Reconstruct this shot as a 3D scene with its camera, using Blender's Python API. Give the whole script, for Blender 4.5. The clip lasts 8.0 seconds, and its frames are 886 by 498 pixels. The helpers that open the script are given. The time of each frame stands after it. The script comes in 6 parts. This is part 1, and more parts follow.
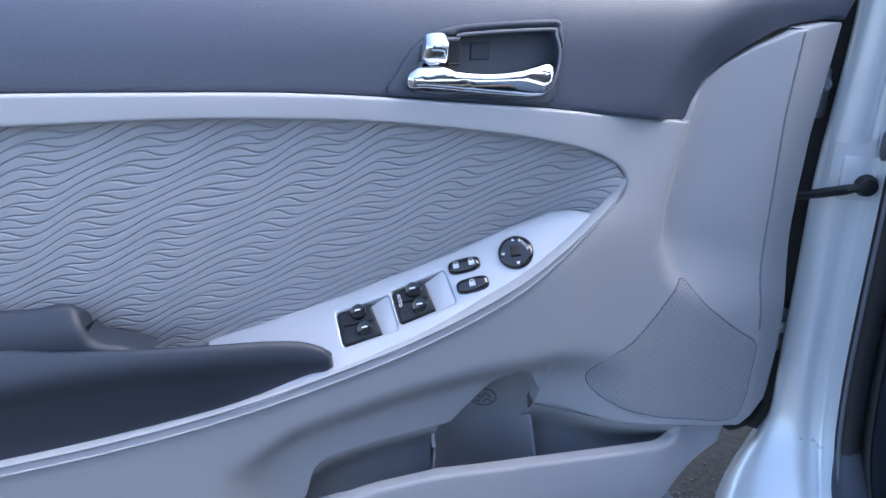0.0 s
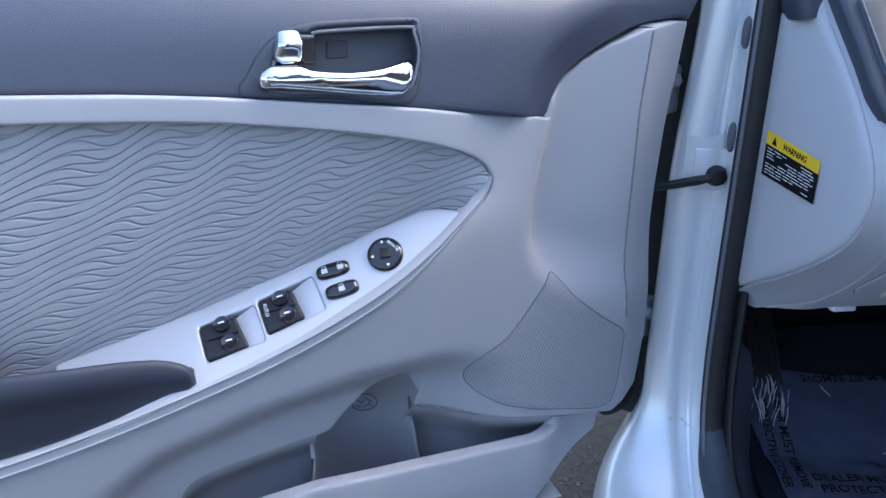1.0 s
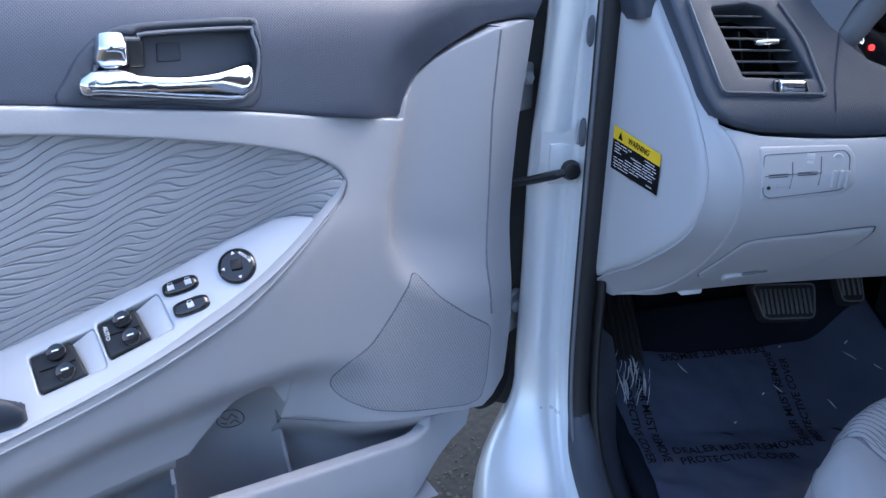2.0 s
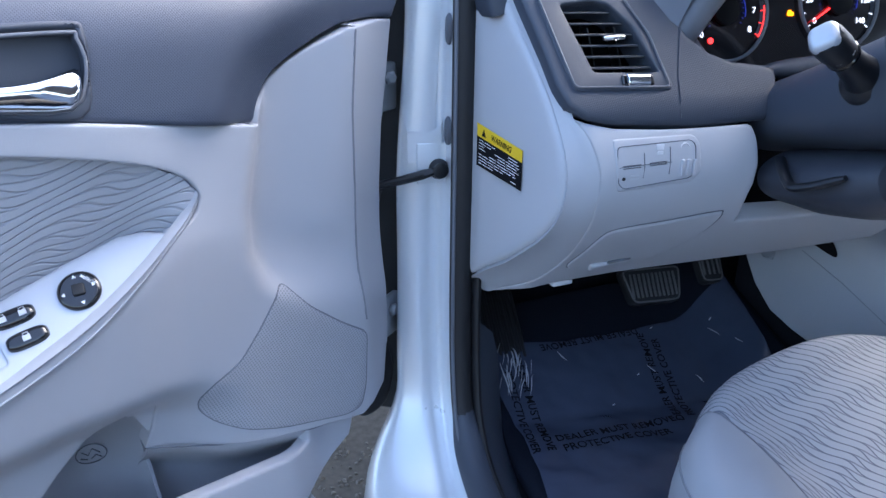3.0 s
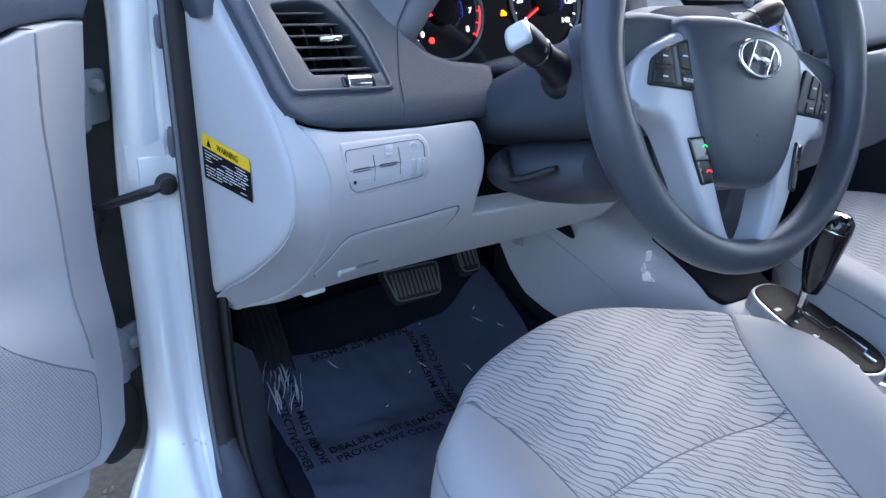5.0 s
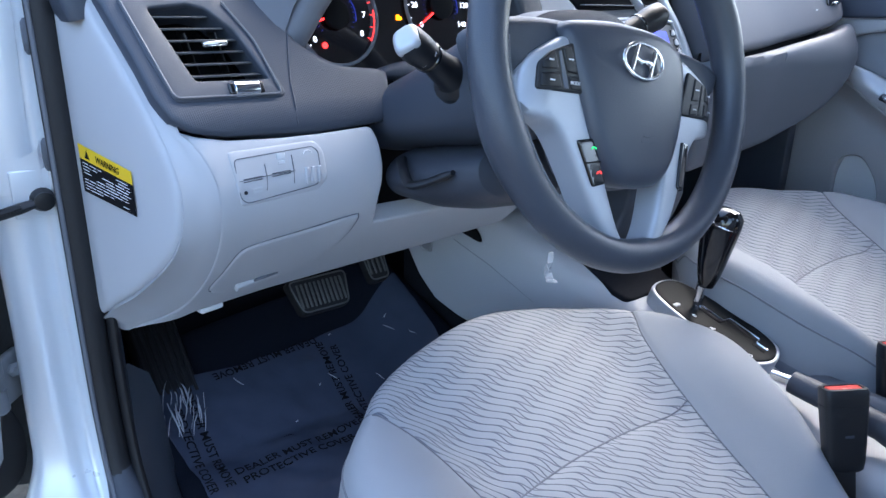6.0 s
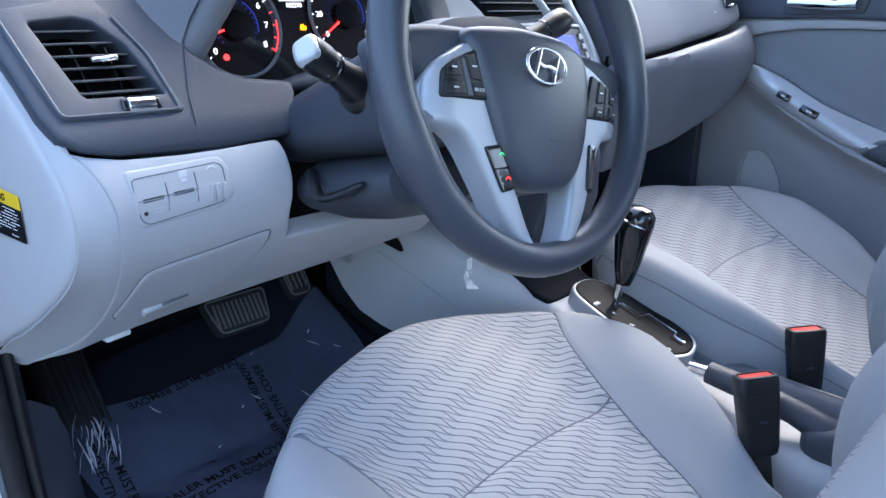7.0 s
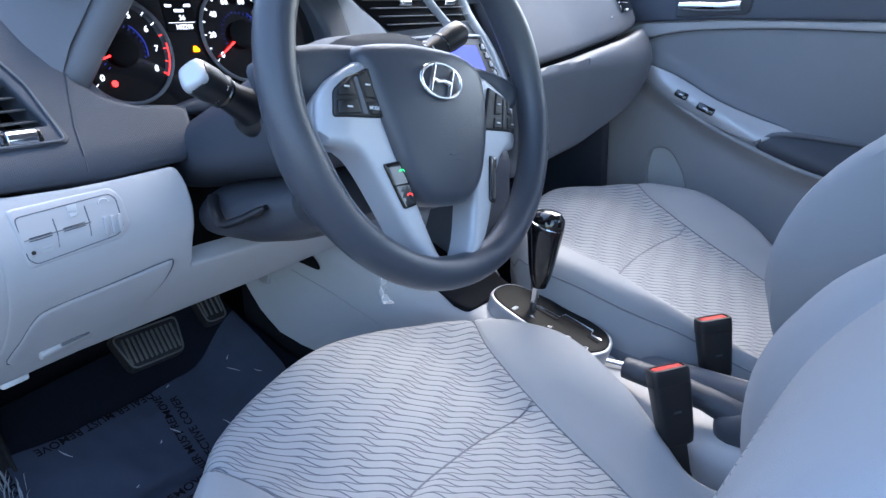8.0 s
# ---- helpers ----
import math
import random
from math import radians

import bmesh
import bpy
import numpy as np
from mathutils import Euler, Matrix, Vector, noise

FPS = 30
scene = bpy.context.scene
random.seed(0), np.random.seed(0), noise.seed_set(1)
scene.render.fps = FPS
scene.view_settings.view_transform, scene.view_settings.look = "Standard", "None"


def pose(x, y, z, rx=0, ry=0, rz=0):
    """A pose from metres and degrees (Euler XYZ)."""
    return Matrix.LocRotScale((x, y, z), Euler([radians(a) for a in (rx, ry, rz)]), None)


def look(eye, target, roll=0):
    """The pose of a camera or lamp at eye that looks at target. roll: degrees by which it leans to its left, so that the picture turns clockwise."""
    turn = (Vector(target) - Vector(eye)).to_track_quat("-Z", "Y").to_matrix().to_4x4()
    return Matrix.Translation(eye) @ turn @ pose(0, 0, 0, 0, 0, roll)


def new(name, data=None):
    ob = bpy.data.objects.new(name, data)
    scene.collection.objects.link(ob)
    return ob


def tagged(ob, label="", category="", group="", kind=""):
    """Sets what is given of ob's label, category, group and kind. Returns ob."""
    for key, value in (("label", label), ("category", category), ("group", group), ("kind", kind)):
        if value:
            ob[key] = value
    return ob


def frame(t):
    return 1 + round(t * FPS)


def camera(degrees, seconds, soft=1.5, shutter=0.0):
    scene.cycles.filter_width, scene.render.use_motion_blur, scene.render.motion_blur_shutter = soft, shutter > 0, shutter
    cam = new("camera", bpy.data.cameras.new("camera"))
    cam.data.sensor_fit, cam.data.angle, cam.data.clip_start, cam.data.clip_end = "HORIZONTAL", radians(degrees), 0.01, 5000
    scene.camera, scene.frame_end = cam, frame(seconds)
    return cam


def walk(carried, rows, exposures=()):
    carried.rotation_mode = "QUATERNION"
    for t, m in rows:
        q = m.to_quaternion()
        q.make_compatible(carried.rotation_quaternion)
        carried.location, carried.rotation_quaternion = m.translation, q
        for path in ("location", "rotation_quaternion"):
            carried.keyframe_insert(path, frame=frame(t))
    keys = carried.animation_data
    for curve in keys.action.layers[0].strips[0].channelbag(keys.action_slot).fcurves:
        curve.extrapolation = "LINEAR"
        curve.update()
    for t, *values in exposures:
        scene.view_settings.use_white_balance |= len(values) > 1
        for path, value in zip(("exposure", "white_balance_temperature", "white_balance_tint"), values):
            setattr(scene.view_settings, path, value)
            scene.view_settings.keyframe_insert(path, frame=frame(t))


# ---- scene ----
cam = camera(64.18, 8.0)
PATH = [
    (0.0, -0.7264, -0.4450, 0.9426, 70.50, -0.00, 13.00),
    (0.5, -0.7146, -0.4357, 0.9412, 70.55, -0.21, 8.73),
    (1.0, -0.7041, -0.4275, 0.9412, 70.45, -0.48, 4.05),
    (1.5, -0.6883, -0.4195, 0.9451, 70.14, -0.76, -0.77),
    (3.0, -0.6442, -0.4008, 0.9492, 69.92, -0.45, -14.65),
    (3.5, -0.6214, -0.3979, 0.9513, 69.78, -0.26, -19.26),
    (4.0, -0.6056, -0.4025, 0.9516, 69.82, -0.32, -23.73),
    (4.5, -0.5960, -0.4011, 0.9477, 70.03, -0.49, -28.07),
    (5.0, -0.5773, -0.3984, 0.9482, 70.20, -0.72, -31.88),
    (6.5, -0.5433, -0.4022, 0.9462, 71.03, -0.67, -41.68),
    (7.0, -0.5332, -0.4034, 0.9472, 71.32, -0.04, -44.78),
    (7.5, -0.5239, -0.4087, 0.9508, 71.57, 0.79, -48.08),
    (8.0, -0.5164, -0.4165, 0.9544, 71.82, 1.75, -51.37),
]
walk(cam, [(t, pose(x, y, z, rx, ry, rz)) for t, x, y, z, rx, ry, rz in PATH], [(0.0, 2.00, 5850, 10), (1.5, 2.10, 5900, 10), (3.0, 2.35, 5900, 10), (5.0, 2.60, 6100, 8), (8.0, 2.74, 6100, 7)])

# ---- light: open shade under a bright sky ----
world = bpy.data.worlds.new("sky")
scene.world = world
world.use_nodes = True
sky = world.node_tree.nodes.new("ShaderNodeTexSky")
sky.sky_type = "NISHITA"
sky.sun_disc = False
sky.sun_elevation, sky.sun_rotation = radians(55), radians(80)
sky.air_density, sky.dust_density = 1.0, 3.0
world.node_tree.links.new(sky.outputs[0], world.node_tree.nodes["Background"].inputs[0])
world.node_tree.nodes["Background"].inputs[1].default_value = 0.15
sun = new("sun", bpy.data.lights.new("sun", "SUN"))
sun.data.energy, sun.data.angle, sun.data.color = 0.36, radians(38), (1.0, 0.98, 0.95)
sun.matrix_world = look((3.5, 0.6, 5.2), (0, 0, 0))

# ---- mesh helpers ----
from mathutils import geometry


def part(name, bm, material, parent, label=""):
    """One mesh object, linked under its thing or part."""
    me = bpy.data.meshes.new(name)
    bmesh.ops.recalc_face_normals(bm, faces=bm.faces) if bm.faces else None
    bm.to_mesh(me)
    bm.free()
    for p in me.polygons:
        p.use_smooth = True
    me.set_sharp_from_angle(angle=radians(38))
    me.materials.append(material)
    ob = new(name, me)
    if parent is not None:
        ob.parent = parent
    if label:
        ob["label"] = label
    return ob


def thing(name, label, category, group="", kind="", at=(0, 0, 0)):
    ob = new(name)
    ob.location = at
    ob.empty_display_size = 0.05
    return tagged(ob, label, category, group, kind)


def smooth(points, n=6, closed=True):
    """A Catmull-Rom curve through the points."""
    pts = [np.array(p, float) for p in points]
    out, m = [], len(pts)
    for i in range(m if closed else m - 1):
        if closed:
            a, b, c, d = (pts[(i + k) % m] for k in (-1, 0, 1, 2))
        else:
            a, b, c, d = pts[max(i - 1, 0)], pts[i], pts[i + 1], pts[min(i + 2, m - 1)]
        for k in range(n):
            t = k / n
            out.append(0.5 * (2 * b + (c - a) * t + (2 * a - 5 * b + 4 * c - d) * t * t + (3 * b - a - 3 * c + d) * t ** 3))
    if not closed:
        out.append(pts[-1])
    return [tuple(p) for p in out]


def rounded(points, r=0.006, n=4):
    """A polygon with its corners rounded by r."""
    pts = [np.array(p, float) for p in points]
    out, m = [], len(pts)
    for i in range(m):
        a, b, c = pts[i - 1], pts[i], pts[(i + 1) % m]
        la, lc = np.linalg.norm(a - b), np.linalg.norm(c - b)
        k = min(r, 0.45 * la, 0.45 * lc)
        p, q = b + (a - b) / la * k, b + (c - b) / lc * k
        for j in range(n + 1):
            t = j / n
            out.append(tuple((1 - t) ** 2 * p + 2 * t * (1 - t) * b + t * t * q))
    return out


def oval(cu, cv, ru, rv, turn=0.0, n=28, power=2.0):
    out = []
    for i in range(n):
        a = 2 * math.pi * i / n
        x = ru * math.copysign(abs(math.cos(a)) ** (2 / power), math.cos(a))
        y = rv * math.copysign(abs(math.sin(a)) ** (2 / power), math.sin(a))
        out.append((cu + x * math.cos(turn) - y * math.sin(turn), cv + x * math.sin(turn) + y * math.cos(turn)))
    return out


def resample(line, step):
    out, m = [], len(line)
    for i in range(m):
        a, b = np.array(line[i]), np.array(line[(i + 1) % m])
        k = max(1, int(np.linalg.norm(b - a) / step))
        out += [tuple(a + (b - a) * j / k) for j in range(k)]
    return out


def edge_distance(p, loops):
    """The distance of points p to the nearest of the closed loops."""
    a = np.concatenate([np.asarray(loop, float) for loop in loops])
    d = np.concatenate([np.roll(np.asarray(loop, float), -1, axis=0) - np.asarray(loop, float) for loop in loops])
    l2 = np.maximum((d * d).sum(1), 1e-12)
    out = np.empty(len(p))
    for k in range(0, len(p), 400):
        qx, qy = p[k:k + 400, 0, None] - a[:, 0], p[k:k + 400, 1, None] - a[:, 1]
        t = np.clip((qx * d[:, 0] + qy * d[:, 1]) / l2, 0, 1)
        out[k:k + 400] = np.sqrt(((qx - t * d[:, 0]) ** 2 + (qy - t * d[:, 1]) ** 2).min(1))
    return out


def inside(p, loop):
    a = np.array(loop)
    b = np.roll(a, -1, axis=0)
    res = np.zeros(len(p), bool)
    for (x0, y0), (x1, y1) in zip(a, b):
        if y0 == y1:
            continue
        hit = ((y0 > p[:, 1]) != (y1 > p[:, 1])) & (p[:, 0] < (x1 - x0) * (p[:, 1] - y0) / (y1 - y0) + x0)
        res ^= hit
    return res


def pad(outline, surf, toward, proud=0.003, radius=0.003, thick=0.008, cell=0.012, holes=(), soft=()):
    """A sheet cut to the outline, laid on surf(u, v), its edges rounded over and its sides turned back by thick. toward: the side that shows."""
    step = max(min(cell, radius), 0.0018)
    loops = [resample(outline, step)] + [resample(h, step) for h in holes]
    flat = np.array([p for loop in loops for p in loop])
    edges, k = [], 0
    for loop in loops:
        edges += [(k + i, k + (i + 1) % len(loop)) for i in range(len(loop))]
        k += len(loop)
    extra = []
    for loop in loops:
        a = np.array(loop)
        d = np.roll(a, -1, axis=0) - np.roll(a, 1, axis=0)
        nrm = np.stack([-d[:, 1], d[:, 0]], 1) / np.maximum(np.linalg.norm(d, axis=1), 1e-9)[:, None]
        for f in (0.12, 0.35, 0.65, 1.0):
            for s in (1, -1):
                q = a + s * nrm * radius * f
                extra.append(q[edge_distance(q, loops) > radius * f * 0.93])
    lo, hi = flat.min(0), flat.max(0)
    gx, gy = np.meshgrid(np.arange(lo[0], hi[0], cell), np.arange(lo[1], hi[1], cell))
    g = np.stack([gx.ravel() + (np.arange(gx.size) // gx.shape[1] % 2) * cell / 2, gy.ravel()], 1)
    g = g[edge_distance(g, loops) > max(radius * 1.15, cell * 0.4)]
    extra = np.concatenate(extra + [g])
    ok = inside(extra, loops[0])
    for h in loops[1:]:
        ok &= ~inside(extra, h)
    extra = extra[ok]
    pts = np.concatenate([flat, extra])
    res = geometry.delaunay_2d_cdt([Vector(p) for p in pts], edges, [], 2 if holes else 1, 1e-6)
    pts = np.array([tuple(v) for v in res[0]])
    tris = res[2]
    if holes:
        mid = np.array([pts[list(t)].mean(0) for t in tris])
        ok = inside(mid, loops[0])
        for h in loops[1:]:
            ok &= ~inside(mid, h)
        tris = [t for t, o in zip(tris, ok) if o]
    dist = edge_distance(pts, loops)
    bm = bmesh.new()
    uv = bm.loops.layers.uv.new("UVMap")
    verts, back, toward, e = [], {}, Vector(toward), 0.0004
    for (u, v), d in zip(pts, dist):
        p = Vector(surf(u, v))
        n = (Vector(surf(u + e, v)) - p).cross(Vector(surf(u, v + e)) - p)
        n = n.normalized() if n.length > 0 else toward.normalized()
        if n.dot(toward) < 0:
            n = -n
        f = min(d / radius, 1.0)
        h = proud * math.sqrt(max(0.0, 1 - (1 - f) ** 2))
        verts.append(bm.verts.new(p + n * h))
        back[verts[-1]] = p - n * thick
    for t in tris:
        try:
            f = bm.faces.new([verts[i] for i in t])
        except ValueError:
            continue
        for l, i in zip(f.loops, t):
            l[uv].uv = pts[i]
    bm.edges.ensure_lookup_table()
    rim = [ed for ed in bm.edges if len(ed.link_faces) == 1]
    low = {}
    for ed in rim:
        for v in ed.verts:
            if v not in low:
                low[v] = bm.verts.new(back[v])
    for ed in rim:
        a, b = ed.verts
        f = bm.faces.new((a, b, low[b], low[a]))
        for l in f.loops:
            l[uv].uv = (0, 0)
    bmesh.ops.delete(bm, geom=[v for v in bm.verts if not v.link_faces], context="VERTS")
    return bm


def plane(origin, ax, ay):
    o, ax, ay = Vector(origin), Vector(ax), Vector(ay)
    return lambda u, v: o + ax * u + ay * v


def tube(path, radius, sides=12, flat=1.0, closed=False, up=(0, 0, 1), cap=True):
    """A pipe along the path. radius: a number or one for each point; flat squashes it along up."""
    pts = [Vector(p) for p in path]
    m = len(pts)
    bm = bmesh.new()
    uv = bm.loops.layers.uv.new("UVMap")
    rings = []
    for i, p in enumerate(pts):
        if closed:
            d = pts[(i + 1) % m] - pts[i - 1]
        else:
            d = pts[min(i + 1, m - 1)] - pts[max(i - 1, 0)]
        d.normalize()
        s = d.cross(Vector(up))
        s = s.normalized() if s.length > 1e-6 else d.orthogonal().normalized()
        t = s.cross(d).normalized()
        r = radius[i] if isinstance(radius, (list, tuple)) else radius
        rings.append([bm.verts.new(p + s * r * math.cos(2 * math.pi * k / sides) + t * r * flat * math.sin(2 * math.pi * k / sides)) for k in range(sides)])
    n = m if closed else m - 1
    for i in range(n):
        a, b = rings[i], rings[(i + 1) % m]
        for k in range(sides):
            f = bm.faces.new((a[k], a[(k + 1) % sides], b[(k + 1) % sides], b[k]))
            for l, q in zip(f.loops, ((i, k), (i, k + 1), (i + 1, k + 1), (i + 1, k))):
                l[uv].uv = (q[0] * 0.01, q[1] / sides)
    if cap and not closed:
        bm.faces.new(rings[0][::-1])
        bm.faces.new(rings[-1])
    return bm


def loft(rings, closed=False, cap=True):
    """A skin over rings of points, all of the same count."""
    bm = bmesh.new()
    uv = bm.loops.layers.uv.new("UVMap")
    vs = [[bm.verts.new(p) for p in r] for r in rings]
    k = len(vs[0])
    for i in range(len(vs) - 1):
        for j in range(k if closed else k - 1):
            f = bm.faces.new((vs[i][j], vs[i][(j + 1) % k], vs[i + 1][(j + 1) % k], vs[i + 1][j]))
            for l, q in zip(f.loops, ((i, j), (i, j + 1), (i + 1, j + 1), (i + 1, j))):
                l[uv].uv = (q[0] * 0.02, q[1] * 0.02)
    if closed and cap:
        bm.faces.new(vs[0][::-1])
        bm.faces.new(vs[-1])
    return bm


def block(size, bevel=0.004, m=Matrix(), seg=3, taper=1.0):
    """A box with rounded edges; taper narrows its top."""
    bm = bmesh.new()
    bmesh.ops.create_cube(bm, size=1.0)
    for v in bm.verts:
        k = taper if v.co.z > 0 else 1.0
        v.co = Vector((v.co.x * size[0] * k, v.co.y * size[1] * k, v.co.z * size[2]))
    if bevel:
        bmesh.ops.bevel(bm, geom=bm.edges[:], offset=bevel, segments=seg, profile=0.5, affect="EDGES")
    bmesh.ops.transform(bm, matrix=m, verts=bm.verts)
    return bm


def lathe(profile, m=Matrix(), sides=28):
    """A turned body: (radius, height) from bottom to top, about z."""
    bm = bmesh.new()
    rings = []
    for r, h in profile:
        rings.append([bm.verts.new((r * math.cos(2 * math.pi * k / sides), r * math.sin(2 * math.pi * k / sides), h)) for k in range(sides)] if r > 1e-5 else [bm.verts.new((0, 0, h))])
    for a, b in zip(rings, rings[1:]):
        for k in range(sides):
            q = [a[k % len(a)], a[(k + 1) % len(a)], b[(k + 1) % len(b)], b[k % len(b)]]
            q = list(dict.fromkeys(q))
            if len(q) > 2:
                bm.faces.new(q)
    if len(rings[0]) > 1:
        bm.faces.new(rings[0][::-1])
    if len(rings[-1]) > 1:
        bm.faces.new(rings[-1])
    bmesh.ops.transform(bm, matrix=m, verts=bm.verts)
    return bm


def join(*bms):
    out = bms[0]
    for b in bms[1:]:
        me = bpy.data.meshes.new("joined")
        b.to_mesh(me)
        b.free()
        out.from_mesh(me)
        bpy.data.meshes.remove(me)
    return out


def letters(name, words, size, m, material, parent, depth=0.0002, stretch=1.0, wide=True):
    """Words in the built-in font as one mesh, lying in the xy plane of m, centred."""
    cu = bpy.data.curves.new(name, "FONT")
    cu.body, cu.size, cu.extrude, cu.align_x, cu.align_y, cu.resolution_u = words, size, depth, "CENTER", "CENTER", 3
    cu.offset = 0.006 * size if wide else 0.0
    tmp = new(name, cu)
    me = bpy.data.meshes.new_from_object(tmp.evaluated_get(bpy.context.evaluated_depsgraph_get()))
    bpy.data.objects.remove(tmp)
    me.transform(m @ Matrix.Diagonal((stretch, 1, 1, 1)))
    me.materials.clear()
    me.materials.append(material)
    ob = new(name, me)
    ob.parent = parent
    return ob


def basis(origin, ax, ay):
    """A pose whose x runs along ax and whose y lies towards ay."""
    ax = Vector(ax).normalized()
    az = ax.cross(Vector(ay)).normalized()
    ay = az.cross(ax)
    m = Matrix((ax, ay, az)).transposed().to_4x4()
    m.translation = origin
    return m


def on(surf, u, v, toward, turn=0.0, lift=0.0):
    """The pose of a small thing that lies on surf at (u, v): x along u, z outward."""
    e = 0.001
    p = Vector(surf(u, v))
    ax, ay = Vector(surf(u + e, v)) - p, Vector(surf(u, v + e)) - p
    n = ax.cross(ay).normalized()
    if n.dot(Vector(toward)) < 0:
        ay = -ay
        n = -n
    m = basis(p + n * lift, ax, ay)
    return m @ Matrix.Rotation(turn, 4, "Z")


def lerp_table(x, table):
    xs, ys = zip(*table)
    return float(np.interp(x, xs, ys))


def ease(t):
    t = min(max(t, 0.0), 1.0)
    return t * t * (3 - 2 * t)


def pill(w, h, d, m):
    """A low button with round ends and a softly domed top, lying at m."""
    bm = pad(oval(0, 0, w / 2, h / 2, 0, 32, 3.2), plane((0, 0, 0), (1, 0, 0), (0, 1, 0)), (0, 0, 1), d, min(w, h) * 0.3, 0.002, 0.004)
    bmesh.ops.transform(bm, matrix=m, verts=bm.verts)
    return bm


def pad_at(outline, proud, radius, m):
    """A pad on a flat of its own, set at m."""
    bm = pad(outline, plane((0, 0, 0), (1, 0, 0), (0, 1, 0)), (0, 0, 1), proud, radius, 0.002, 0.004)
    bmesh.ops.transform(bm, matrix=m, verts=bm.verts)
    return bm

# ---- materials ----
def material(name, colour, rough=0.5, metal=0.0, grain=0.0, scale=400.0, tone=0.06, tone_scale=9.0, coat=0.0, alpha=1.0, spec=0.5):
    """A surface with a fine grain in its relief and a slow drift in its tone and gloss."""
    mat = bpy.data.materials.new(name)
    mat.use_nodes = True
    nt = mat.node_tree
    bsdf = nt.nodes["Principled BSDF"]
    bsdf.inputs["Roughness"].default_value, bsdf.inputs["Metallic"].default_value = rough, metal
    bsdf.inputs["Coat Weight"].default_value, bsdf.inputs["Alpha"].default_value = coat, alpha
    bsdf.inputs["Specular IOR Level"].default_value = spec
    co = nt.nodes.new("ShaderNodeTexCoord")
    slow = nt.nodes.new("ShaderNodeTexNoise")
    slow.inputs["Scale"].default_value, slow.inputs["Detail"].default_value = tone_scale, 5
    nt.links.new(co.outputs["Object"], slow.inputs["Vector"])
    mix = nt.nodes.new("ShaderNodeMix")
    mix.data_type = "RGBA"
    c = np.array(colour)
    mix.inputs["A"].default_value = (*(c * (1 - tone)), 1)
    mix.inputs["B"].default_value = (*np.minimum(c * (1 + tone), 1), 1)
    nt.links.new(slow.outputs["Fac"], mix.inputs["Factor"])
    nt.links.new(mix.outputs["Result"], bsdf.inputs["Base Color"])
    if tone:
        rr = nt.nodes.new("ShaderNodeMapRange")
        rr.inputs["To Min"].default_value, rr.inputs["To Max"].default_value = max(rough - 0.07, 0.02), min(rough + 0.07, 1)
        nt.links.new(slow.outputs["Fac"], rr.inputs["Value"])
        nt.links.new(rr.outputs["Result"], bsdf.inputs["Roughness"])
    if grain:
        fine = nt.nodes.new("ShaderNodeTexNoise")
        fine.inputs["Scale"].default_value, fine.inputs["Detail"].default_value = scale, 3
        nt.links.new(co.outputs["Object"], fine.inputs["Vector"])
        bump = nt.nodes.new("ShaderNodeBump")
        bump.inputs["Strength"].default_value, bump.inputs["Distance"].default_value = grain, 0.001
        nt.links.new(fine.outputs["Fac"], bump.inputs["Height"])
        nt.links.new(bump.outputs["Normal"], bsdf.inputs["Normal"])
    return mat


def math_node(nt, op, a, b=None):
    n = nt.nodes.new("ShaderNodeMath")
    n.operation = op
    for i, x in enumerate((a, b)):
        if x is None:
            continue
        if isinstance(x, (int, float)):
            n.inputs[i].default_value = x
        else:
            nt.links.new(x, n.inputs[i])
    return n.outputs[0]


